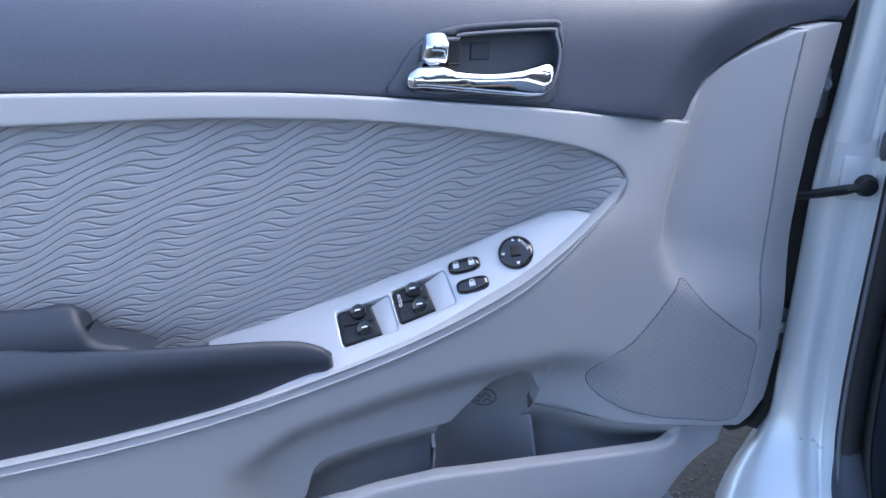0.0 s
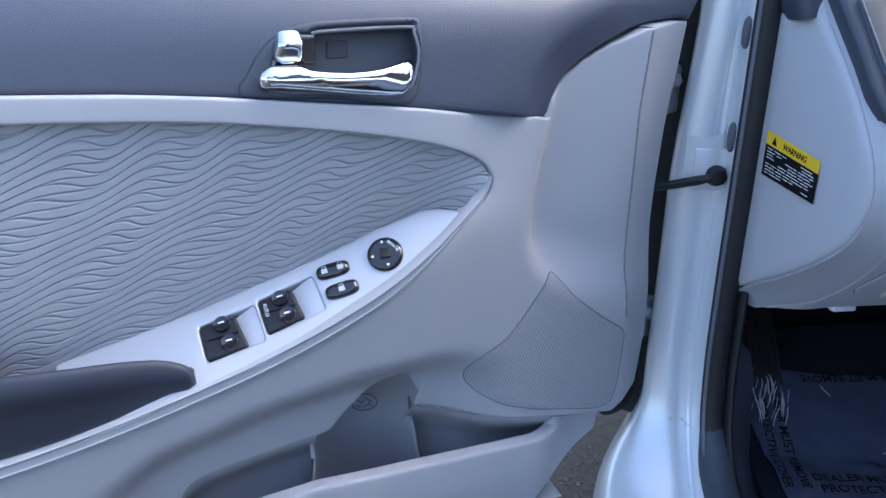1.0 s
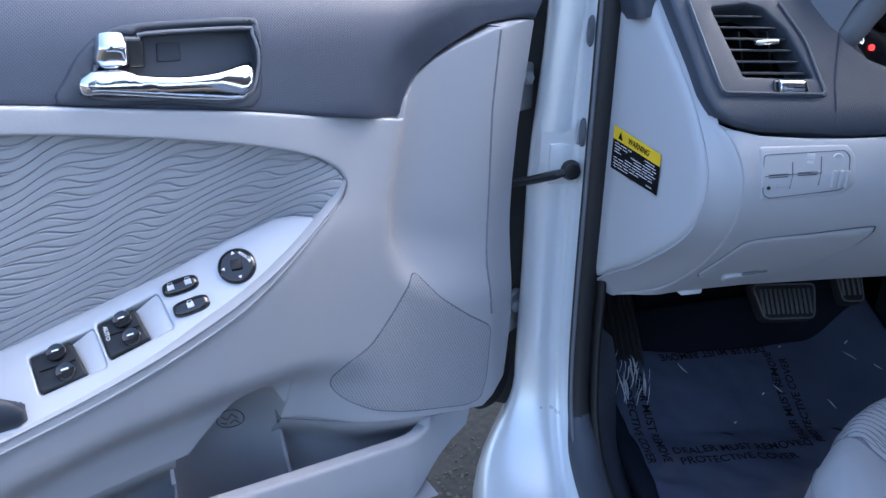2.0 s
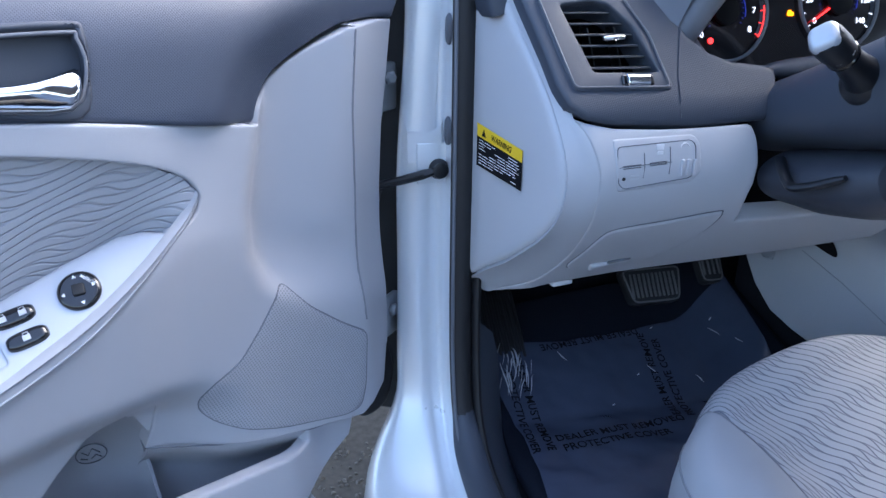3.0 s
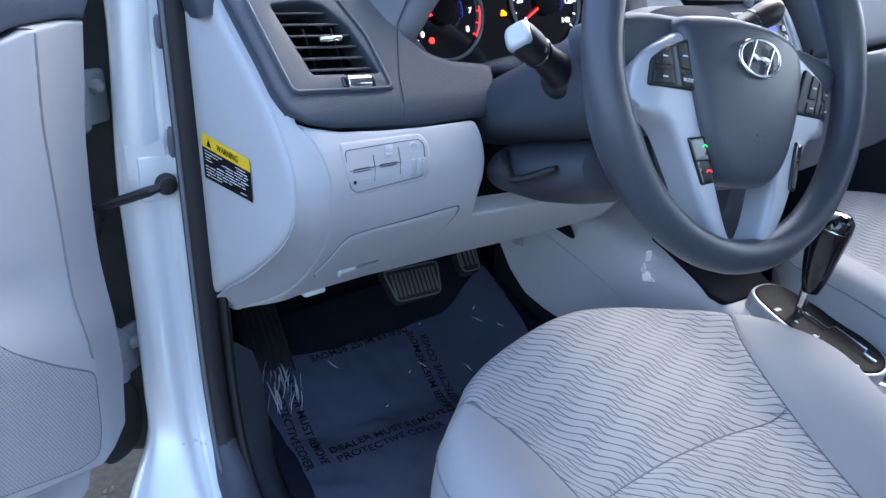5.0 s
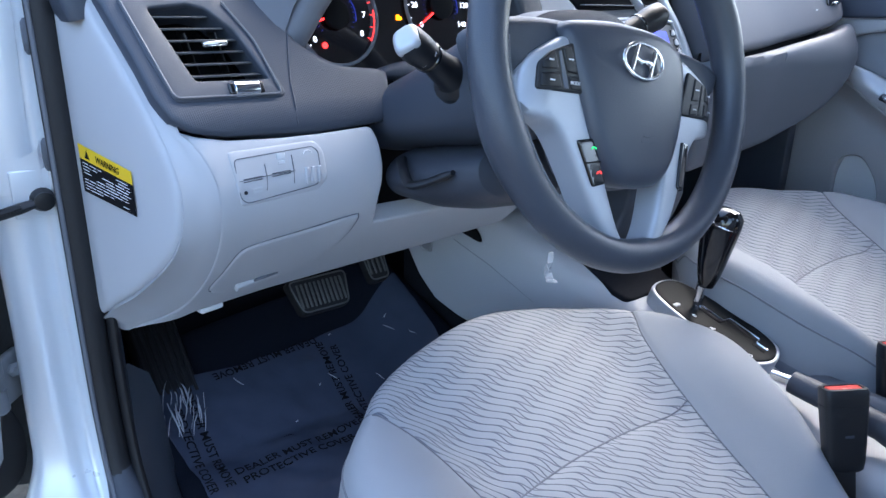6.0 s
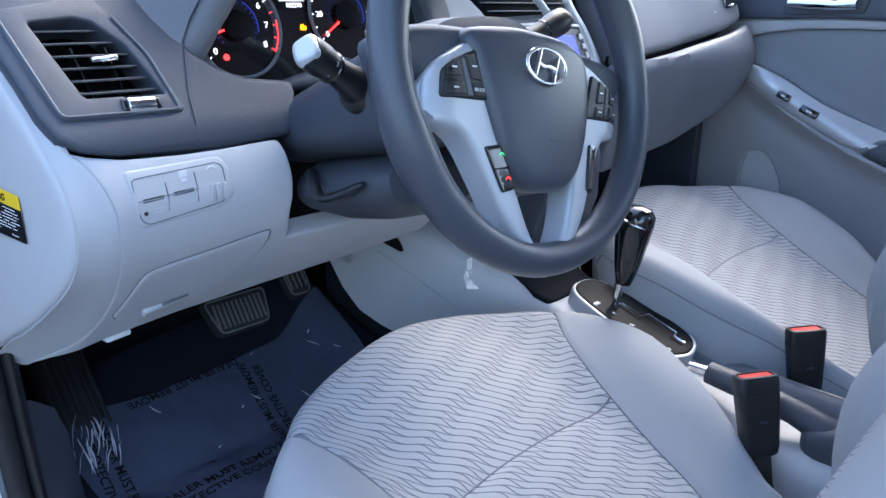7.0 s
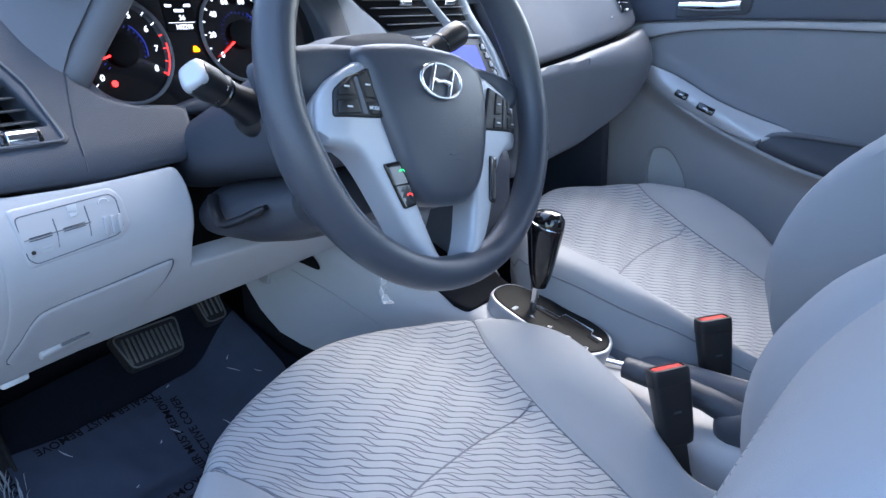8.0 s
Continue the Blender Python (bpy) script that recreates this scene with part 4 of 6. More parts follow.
part("end_cover", pad(smooth(END, 3), end, (-1, 0, 0), 0.005, 0.012, 0.02, 0.010), LIGHT2, dash, "light grey dash end cover")
# skin between end cover and front
rim_pts = smooth([(0.352, 0.955), (0.326, 0.920), (0.297, 0.883), (0.265, 0.838), (0.2405, 0.785), (0.2425, 0.740), (0.267, 0.700), (0.325, 0.652), (0.362, 0.629), (0.398, 0.605), (0.428, 0.594)], 5, closed=False)
front_of = sorted((b, a) for a, b in LOW_LEFT)
rings = []
for y, z in rim_pts:
    e = end(y + 0.014, z) + Vector((0.004, 0, 0))
    f = lerp_table(z, [(0.594, 0.580), (0.611, 0.590), (0.634, 0.606), (0.657, 0.632), (0.70, 0.690), (0.742, 0.742), (0.785, 0.782), (0.838, 0.8285)])
    fr = low(lerp_table(f, front_of) + 0.001, f) + Vector((0, -0.0030, 0)) if z < 0.838 else Vector((-0.3365 - 0.10 * (z - 0.838), 0.2535 + 0.68 * (z - 0.838), z - 0.0095))
    a, b = end(y + 0.003, z) + Vector((-0.0020, -0.0005, 0)), fr + Vector((-0.003, -0.0005, -0.001))
    bulge = (a - b).length * -0.045
    rings.append([e, a] + [a + (b - a) * k + Vector((-0.35, -0.9, -0.2)) * bulge * 4 * k * (1 - k) for k in (0.15, 0.4, 0.65, 0.88)] + [fr])
part("corner_skin", loft(rings), LIGHT2, dash, "light grey rounded dash corner")
part("under_clip", block((0.03, 0.014, 0.008), 0.003, pose(-0.285, 0.369, 0.601, 0, 0, 10)), WHITE, dash, "small white clip")


def upper_y(x, z):
    return 0.246 + 0.62 * (z - 0.835) + 0.009 * ease((0.850 - z) / 0.032) ** 2


def fascia(x, z):
    w = max(0.0, -0.335 - x)
    return Vector((x, upper_y(x, z) + 3.0 * w * w, z))


FASCIA = [(-0.118, 0.822), (-0.20, 0.819), (-0.30, 0.823), (-0.328, 0.829), (-0.345, 0.842), (-0.3545, 0.862), (-0.361, 0.89), (-0.371, 0.925), (-0.39, 0.99), (-0.215, 1.0), (-0.212, 0.93), (-0.198, 0.906), (-0.176, 0.889), (-0.150, 0.880), (-0.112, 0.876), (-0.098, 0.872), (-0.104, 0.845)]
VENT = [(-0.338, 0.934), (-0.30, 0.938), (-0.284, 0.934), (-0.262, 0.914), (-0.241, 0.870), (-0.313, 0.871)]
part("fascia", pad(FASCIA, fascia, REAR, 0.004, 0.006, 0.03, 0.010, holes=[rounded(VENT, 0.003)]), FASCIADOT, dash, "dark grey textured dash fascia")
FRAME_O = [(-0.363, 0.944), (-0.350, 0.89), (-0.338, 0.856), (-0.333, 0.8535), (-0.231, 0.853), (-0.227, 0.857), (-0.243, 0.905), (-0.266, 0.942), (-0.28, 0.958)]


def raise_fascia(d):
    return lambda x, z: fascia(x, z) + Vector((0, -0.87, 0.49)) * d


part("vent_frame", pad(rounded(FRAME_O, 0.006), raise_fascia(0.003), REAR, 0.003, 0.002, 0.006, 0.010, holes=[rounded(VENT, 0.003)]), DARK, dash, "dark grey vent surround")
part("frame_line", tube([raise_fascia(0.0075)(x, z) for x, z in rounded([(-0.361, 0.944), (-0.337, 0.857), (-0.232, 0.8555), (-0.245, 0.905), (-0.268, 0.942)], 0.006)][3:-3], 0.0011, 6), MID, dash)
part("fascia_seam", tube([raise_fascia(0.0046)(x, z) for x, z in ((-0.205, 0.912), (-0.212, 0.890), (-0.219, 0.865), (-0.221, 0.845), (-0.222, 0.826))], 0.0009, 6), DARK, dash)
part("vent_well", pad(rounded([(-0.345, 0.94), (-0.28, 0.943), (-0.255, 0.915), (-0.232, 0.864), (-0.32, 0.864)], 0.003), raise_fascia(-0.05), REAR, 0, 0.002, -0.049, 0.02), PRINT_SHADE_BLACK, dash, "dark vent well")
for k in range(6):
    z = 0.879 + 0.0105 * k
    x0 = lerp_table(z, [(0.870, -0.314), (0.934, -0.339)])
    x1 = lerp_table(z, [(0.870, -0.2415), (0.914, -0.262), (0.934, -0.285)])
    part("louvre", block((x1 - x0, 0.016, 0.0020), 0.0006, basis((raise_fascia(-0.006)((x0 + x1) / 2, z)), (1, 0, 0), (0, 1, -0.03))), LOUVRE, dash, "thin grey vent louvre")
part("vent_tab", block((0.024, 0.005, 0.008), 0.0018, basis(raise_fascia(0.004)(-0.284, 0.9035), (1, -0.05, 0.06), (0, 0, 1))), CHROME, dash, "chrome vent tab")
for x in (-0.300, -0.270):
    part("vent_vane", block((0.0015, 0.02, 0.055), 0.0004, basis(raise_fascia(-0.024)(x, 0.90), (1, 0, 0.3), (0, 1, 0))), BLACK, dash)
part("wheel_slot", block((0.036, 0.012, 0.004), 0.002, basis(raise_fascia(0.0065)(-0.267, 0.8625), (1, 0, 0), (0, 0.5, 0.86))), GLOSS, dash)
part("vent_wheel", lathe([(0.0092, -0.0125), (0.0098, -0.0118), (0.0098, 0.0118), (0.0092, 0.0125), (0, 0.013)], basis(raise_fascia(0.0018)(-0.267, 0.8625), (0, 1, 0), (0, 0, 1)), 28), CHROME, dash, "chrome vent thumbwheel")

# switch panel and fuse lid
up_low = lambda d: (lambda x, z: low(x, z) + Vector((0, -d, 0)))
SWP = [(-0.301, 0.8095), (-0.206, 0.8115), (-0.197, 0.80), (-0.195, 0.772), (-0.206, 0.761), (-0.292, 0.7545)]
swp = part("switch_panel", pad(rounded(SWP, 0.006), up_low(-0.0005), REAR, 0.0043, 0.003, 0.004, 0.006), LIGHT2, dash, "light grey panel of blank switches")
IN2 = [(-0.2945, 0.8020), (-0.2101, 0.8060), (-0.2045, 0.8010), (-0.2035, 0.7727), (-0.2095, 0.7668), (-0.2845, 0.7585), (-0.2912, 0.7642)]


def grid_line(pts, r=0.0006, mat=MID, parent=swp, name="panel_joint", lift=0.0038):
    part(name, tube([up_low(lift)(x, z) for x, z in pts], r, 6), mat, parent)


grid_line(rounded(IN2, 0.005) + [rounded(IN2, 0.005)[0]])
grid_line([(-0.2915, 0.7812), (-0.262, 0.7832), (-0.232, 0.7845)], 0.0005)
for x, z0, z1 in ((-0.2630, 0.7690, 0.7950), (-0.2335, 0.7720, 0.8000)):
    grid_line([(x - 0.001, z1), (x, (z0 + z1) / 2), (x - 0.001, z0)], 0.0006)
for x0, z0 in ((-0.290, 0.7818), (-0.260, 0.7838)):
    for dz in (-0.0013, 0.0013):
        part("blank_slot", block((0.020, 0.0009, 0.002), 0.0004, basis(up_low(0.0038)(x0 + 0.0125, z0 + dz), (1, 0, 0.06), (0, 0, 1))), DARK, swp)
part("switch_mark", block((0.007, 0.003, 0.0006), 0, basis(up_low(0.0044)(-0.246, 0.7945), (1, 0, 0), (0, 0, 1))), WHITE, swp)
part("switch_symbol", block((0.009, 0.006, 0.0006), 0.0002, basis(up_low(0.0042)(-0.246, 0.8005), (1, 0, 0), (0, 0, 1))), WHITE, swp)
part("switch_symbol", tube([up_low(0.0044)(-0.217 + 0.005 * math.cos(a), 0.799 + 0.004 * math.sin(a)) for a in np.linspace(0.2, 3.0, 8)], 0.0006, 6), WHITE, swp)
part("switch_lamp", lathe([(0.002, 0), (0.0017, 0.001), (0, 0.0012)], basis(up_low(0.0038)(-0.286, 0.7695), (1, 0, 0), (0, 0, 1)), 12), BLACK, swp)
for z in (0.7690, 0.7725):
    part("switch_mark", block((0.010, 0.0018, 0.0006), 0, basis(up_low(0.0044)(-0.274, z), (1, 0, 0.05), (0, 0, 1))), GREYPRINT, swp)
for x in (-0.220, -0.213, -0.206):
    part("dimmer_rib", block((0.0042, 0.018, 0.003), 0.0012, basis(up_low(0.0047)(x, 0.778), (1, 0, 0), (0.15, 0, 1))), LIGHT2, swp)
FUSE = smooth([(-0.300, 0.640), (-0.293, 0.672), (-0.286, 0.695), (-0.272, 0.7055), (-0.22, 0.713), (-0.160, 0.7215), (-0.149, 0.719), (-0.150, 0.700), (-0.162, 0.672), (-0.185, 0.645), (-0.21, 0.632), (-0.26, 0.628)], 4)
part("fuse_lid", pad(FUSE, up_low(0.0015), REAR, 0.0035, 0.003, 0.004, 0.010), LIGHT2, dash, "light grey fuse box lid")
part("lid_joint", tube([up_low(0.0042)(x, z) for x, z in FUSE], 0.0007, 6, closed=True), MID, dash)
part("lid_slot", block((0.030, 0.004, 0.003), 0.001, basis(low(-0.236, 0.646) + Vector((0, -0.008, 0)), (1, 0, 0.12), (0, -0.7, 0.7))), MID, dash)
part("lid_pull", block((0.055, 0.014, 0.007), 0.003, basis(low(-0.243, 0.640) + Vector((0, -0.006, 0)), (1, 0, 0.12), (0, -0.7, 0.7))), LIGHT2, dash, "moulded pull of the fuse lid")

# cluster hood and gauges
HOOD = [(-0.225, 0.99), (-0.222, 0.92), (-0.192, 0.893), (-0.16, 0.872), (-0.118, 0.863), (0.0, 0.862), (0.12, 0.863), (0.17, 0.88), (0.20, 0.93), (0.20, 1.05), (-0.205, 1.05)]
OPEN = smooth([(-0.180, 0.935), (-0.172, 0.900), (-0.145, 0.875), (-0.105, 0.872), (-0.06, 0.880), (0.0, 0.884), (0.07, 0.884), (0.115, 0.878), (0.145, 0.90), (0.150, 0.95), (0.12, 1.0), (0.0, 1.03), (-0.12, 1.0), (-0.165, 0.97)], 3)


def hood(x, z):
    return Vector((x, 0.292 + 0.45 * (z - 0.87), z))


part("gauge_hood", pad(HOOD, hood, REAR, 0.006, 0.01, 0.07, 0.012, holes=[OPEN]), DARK, dash, "dark grey gauge hood")
wing = smooth([(-0.204, 0.318, 0.892), (-0.192, 0.304, 0.911), (-0.172, 0.300, 0.942), (-0.145, 0.296, 0.980), (-0.108, 0.294, 1.03)], 5, closed=False)
part("hood_wing", tube(wing, [0.012 + 0.0055 * min(1, k / 4) for k in range(len(wing))], 16, 0.85, up=(0, 1, 0)), MID, dash, "grey rounded edge of the gauge hood")
part("hood_cheek", loft([[(-0.235, 0.30, 0.90), (-0.212, 0.292, 0.903), (-0.205, 0.31, 0.90), (-0.20, 0.345, 0.90)], [(-0.245, 0.315, 0.94), (-0.196, 0.290, 0.94), (-0.186, 0.31, 0.94), (-0.185, 0.345, 0.94)], [(-0.250, 0.335, 0.985), (-0.165, 0.290, 0.985), (-0.152, 0.31, 0.985), (-0.152, 0.345, 0.985)], [(-0.250, 0.35, 1.05), (-0.115, 0.29, 1.05), (-0.10, 0.31, 1.05), (-0.10, 0.345, 1.05)]]), MID, dash, "grey cheek of the gauge hood")


def gauge(x, z):
    return Vector((x, 0.340 + 0.25 * (z - 0.93), z))


cl = part("gauge_panel", pad(rounded([(-0.19, 0.862), (0.18, 0.862), (0.18, 1.05), (-0.19, 1.05)], 0.01), gauge, REAR, 0, 0.005, 0.01, 0.03), GLOSS, dash, "black gauge panel with lit dials")


def dial(cx, cz, r, marks, a0, a1, needle, red_from=None):
    rim = part("dial_ring", tube([gauge(cx + r * math.cos(a), cz + r * math.sin(a)) + Vector((0, -0.004, 0)) for a in np.linspace(0, 2 * math.pi, 49)[:-1]], 0.0022, 8, closed=True), MID, cl, "grey dial ring")
    part("dial_track", tube([gauge(cx + r * 0.93 * math.cos(a), cz + r * 0.93 * math.sin(a)) + Vector((0, -0.0006, 0)) for a in np.linspace(a1, a1 + 2.2, 30)], 0.0030, 6, 0.2, up=(0, 1, 0)), DARK, cl)
    for i in range(len(marks) * 2 - 1):
        a = a0 + (a1 - a0) * i / (len(marks) * 2 - 2)
        p, q = (gauge(cx + r * k * math.cos(a), cz + r * k * math.sin(a)) + Vector((0, -0.0012, 0)) for k in (0.87, 0.95))
        part("tick", tube([p, q], 0.0006, 4), GLOW_DIAL if red_from is not None and i >= red_from else GLOW_WHITE, cl)
        if i % 2 == 0 and marks[i // 2]:
            letters("dial_number", marks[i // 2], 0.0095, basis(gauge(cx + r * 0.72 * math.cos(a), cz + r * 0.72 * math.sin(a)) + Vector((0, -0.0012, 0)), (1, 0, 0), (0, 0.25, 1)), GLOW_WHITE, cl)
    p = gauge(cx, cz) + Vector((0, -0.004, 0))
    q = gauge(cx + r * 0.80 * math.cos(needle), cz + r * 0.80 * math.sin(needle)) + Vector((0, -0.004, 0))
    part("needle", tube([p, q], [0.0016, 0.0007], 6), GLOW_RED, cl, "red lit needle")
    if red_from is not None:
        part("red_zone", tube([gauge(cx + r * 0.97 * math.cos(a), cz + r * 0.97 * math.sin(a)) + Vector((0, -0.0012, 0)) for a in np.linspace(a1 - 0.02, a1 + 0.66, 14)], 0.0011, 4), GLOW_DIAL, cl)
    for k in range(21):
        a = a0 + (a1 - a0) * k / 20
        p2, q2 = (gauge(cx + r * f * math.cos(a), cz + r * f * math.sin(a)) + Vector((0, -0.0012, 0)) for f in (0.44, 0.49))
        part("inner_tick", tube([p2, q2], 0.0004, 4), GLOW_DIM, cl)
    part("needle_hub", lathe([(0.017, 0), (0.0165, 0.003), (0.013, 0.005), (0, 0.0055)], basis(p, (1, 0, 0), (0, 0.25, 1)), 20), PRINT_SHADE_BLACK, cl)
    part("dial_arc", tube([gauge(cx + r * 0.52 * math.cos(a), cz + r * 0.52 * math.sin(a)) + Vector((0, -0.001, 0)) for a in np.linspace(a1 + 0.3, a1 + 1.6, 12)], 0.0007, 4), GLOW_DIM, cl)


dial(-0.120, 0.931, 0.055, ["0", "1", "2", "3", "4", "5", "6", "7", "8"], radians(222), radians(-32), radians(196), 13)
dial(0.035, 0.942, 0.055, ["0", "20", "40", "60", "80", "100", "120", "140"], radians(215), radians(-35), radians(212))
part("warning_lamp", lathe([(0.0035, 0), (0.0035, 0.0006), (0, 0.0007)], basis(gauge(-0.138, 0.898) + Vector((0, -0.001, 0)), (1, 0, 0), (0, 0.25, 1)), 12), GLOW_RED, cl, "red warning lamp")
part("engine_lamp", join(block((0.0075, 0.0045, 0.0006), 0.001, basis(gauge(-0.031, 0.927) + Vector((0, -0.001, 0)), (1, 0, 0), (0, 0.25, 1))), block((0.004, 0.002, 0.0006), 0, basis(gauge(-0.032, 0.9302) + Vector((0, -0.001, 0)), (1, 0, 0), (0, 0.25, 1)))), GLOW_AMBER, cl, "amber engine lamp")
scr = part("trip_screen", pad(rounded([(-0.060, 0.948), (-0.022, 0.948), (-0.022, 0.992), (-0.060, 0.992)], 0.002), lambda x, z: gauge(x, z) + Vector((0, -0.001, 0)), REAR, 0.0005, 0.001, 0.001, 0.02), PRINT_SHADE_BLACK, cl, "black trip display")
for words, z, size in (("102293", 0.9525, 0.0075), ("56", 0.9625, 0.0075)):
    letters("display_number", words, size, basis(gauge(-0.039, z) + Vector((0, -0.002, 0)), (1, 0, 0), (0, 0.25, 1)), GLOW_WHITE, scr)
for x, z, w in ((-0.041, 0.9705, 0.012), (-0.053, 0.976, 0.008), (-0.029, 0.976, 0.008)):
    part("display_bar", block((w, 0.003, 0.0004), 0, basis(gauge(x, z) + Vector((0, -0.002, 0)), (1, 0, 0), (0, 0.25, 1))), GLOW_WHITE, scr)
part("display_line", block((0.034, 0.0005, 0.0004), 0, basis(gauge(-0.041, 0.9575) + Vector((0, -0.002, 0)), (1, 0, 0), (0, 0.25, 1))), GLOW_WHITE, scr)
# dash top
part("dash_top", pad(rounded([(-0.40, 0.345), (-0.215, 0.345), (-0.21, 0.43), (0.20, 0.43), (0.205, 0.345), (1.12, 0.345), (1.12, 0.95), (-0.40, 0.95)], 0.012), lambda x, y: (x, y, 0.995 - 0.05 * ((x - CX) / 0.75) ** 4 + 0.02 * ease((y - 0.4) / 0.3)), (0, 0, 1), 0.008, 0.012, 0.02, 0.04), DARK, dash, "dark grey dash top")
part("hood_roof", pad(smooth([(-0.20, 0.285), (0.0, 0.262), (0.19, 0.285), (0.20, 0.42), (-0.20, 0.42)], 4), lambda x, y: (x, y, 1.062 - 0.05 * (x / 0.2) ** 2 - 0.05 * ease((y - 0.36) / 0.1)), (0, 0, 1), 0.006, 0.01, 0.02, 0.02), DARK, dash)
# inner side of the knee opening: black blocks stand in for its shade
part("column_bay_shade", block((0.30, 0.02, 0.19), 0.004, pose(0.0, 0.375, 0.775)), PRINT_SHADE_BLACK, dash, "black block painted as shade behind the column")
part("bay_top_shade", block((0.05, 0.05, 0.035), 0.004, pose(-0.093, 0.318, 0.842)), PRINT_SHADE_BLACK, dash)
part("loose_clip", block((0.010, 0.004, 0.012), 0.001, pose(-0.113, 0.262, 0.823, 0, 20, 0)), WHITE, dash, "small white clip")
part("bay_side_shade", block((0.012, 0.12, 0.12), 0.003, pose(-0.130, 0.322, 0.765)), PRINT_SHADE_BLACK, dash)

# middle and far side of the dash
def far(x, z):
    return Vector((x, 0.262 + 0.45 * max(0.0, z - 0.86) + 0.25 * max(0.0, 0.86 - z) + 1.2 * max(0.0, x - 1.0) ** 1.5 - 0.02 * ease((x - 0.75) / 0.2), z))


part("far_fascia", pad(rounded([(0.56, 0.866), (0.75, 0.882), (0.95, 0.912), (1.065, 0.935), (1.07, 1.01), (0.53, 1.01)], 0.015), far, REAR, 0.006, 0.012, 0.04, 0.014), FARDASH, dash, "grey dash fascia before the passenger")
part("glovebox", pad(rounded([(0.555, 0.66), (0.80, 0.69), (0.98, 0.76), (1.045, 0.82), (1.062, 0.885), (1.058, 0.919), (0.96, 0.904), (0.75, 0.874), (0.56, 0.858)], 0.03), lambda x, z: far(x, z) + Vector((0, -0.004, 0)), REAR, 0.014, 0.016, 0.05, 0.012), GLOVE, dash, "grey glovebox lid")
part("glove_gap", loft([[(0.55, 0.290, 0.872), (0.75, 0.278, 0.888), (0.96, 0.285, 0.916), (1.07, 0.315, 0.937)], [(0.55, 0.295, 0.85), (0.75, 0.282, 0.866), (0.96, 0.290, 0.896), (1.07, 0.320, 0.915)]]), PRINT_SHADE_BLACK, dash)
pv = part("far_vent", pad(rounded([(0.955, 0.950), (1.02, 0.957), (1.035, 1.0), (0.95, 1.0)], 0.006), lambda x, z: far(x, z) + Vector((0, -0.006, 0)), REAR, 0.004, 0.003, 0.01, 0.012), GLOSS, dash, "dark passenger air vent")
for k in range(4):
    part("louvre", block((0.062, 0.006, 0.0018), 0.0005, basis(far(0.988, 0.972 + 0.008 * k) + Vector((0, -0.010, 0)), (1, 0.25, 0), (0, 1, 0.2))), MID, pv)
part("vent_wheel", block((0.026, 0.006, 0.008), 0.002, basis(far(0.99, 0.958) + Vector((0, -0.010, 0)), (1, 0.25, 0.1), (0, 0, 1))), CHROME, pv)
part("fascia_mark", block((0.030, 0.003, 0.0006), 0, basis(far(0.915, 0.944) + Vector((0, -0.0065, 0)), (1, 0.2, 0.05), (0, 0, 1))), GREYPRINT, dash)


def stack(x, z):
    x += 0.018
    return Vector((x, 0.222 + 0.42 * max(0.0, z - 0.72) + 0.02 * ((x - CX) / 0.15) ** 2 - 0.35 * min(0.0, z - 0.66), z))


part("centre_panel", pad(smooth([(0.16, 1.03), (0.16, 0.95), (0.20, 0.85), (0.265, 0.78), (0.285, 0.70), (0.29, 0.60), (0.43, 0.60), (0.435, 0.70), (0.46, 0.78), (0.51, 0.86), (0.485, 0.93), (0.465, 1.03)], 4), stack, REAR, 0.006, 0.01, 0.05, 0.014), DARK, dash, "dark grey centre panel")
ahead = lambda d: (lambda x, z: stack(x, z) + Vector((0, -d, 0)))
for q in ([(0.155, 1.03), (0.158, 0.98), (0.150, 0.93), (0.195, 0.86), (0.262, 0.79), (0.268, 0.84), (0.246, 0.930), (0.205, 0.98), (0.185, 1.03)], [(0.448, 1.03), (0.447, 0.98), (0.453, 0.946), (0.487, 0.905), (0.503, 0.855), (0.470, 0.79), (0.487, 0.785), (0.526, 0.85), (0.505, 0.91), (0.474, 0.948), (0.461, 0.98), (0.461, 1.03)]):
    part("silver_surround", pad(smooth(q, 4), ahead(0.008), REAR, 0.008, 0.006, 0.02, 0.010), SILVER, dash, "silver painted trim of the centre panel")
for q, a, b in (([(0.195, 1.03), (0.212, 0.98), (0.252, 0.936), (0.372, 0.941), (0.340, 0.98), (0.325, 1.03)], 0.03, 0.005), ([(0.345, 1.03), (0.358, 0.98), (0.388, 0.944), (0.447, 0.948), (0.441, 0.98), (0.441, 1.03)], 0.03, 0.0)):
    v = part("centre_vent", pad(rounded(q, 0.004), ahead(0.006), REAR, 0.003, 0.002, 0.01, 0.012), PRINT_SHADE_BLACK, dash, "dark centre air vent")
    left, right = sorted((z, x) for x, z in q[:3]), sorted((z, x) for x, z in q[3:])
    for k in range(6):
        z = 0.946 + 0.0115 * k
        x0, x1 = lerp_table(z, left) + 0.004, lerp_table(z, right) - 0.004
        part("louvre", block((x1 - x0, 0.010, 0.0016), 0.0005, basis(stack((x0 + x1) / 2, z) + Vector((0, -0.012, 0)), (1, 0, 0), (0, 1, 0.0))), MID, v)
    x = (q[2][0] + q[3][0]) / 2 - 0.022
    part("vent_tab", block((0.024, 0.010, 0.006), 0.002, basis(stack(x, 0.977) + Vector((0, -0.020, 0)), (1, 0, 0), (0, 0, 1))), CHROME, v)
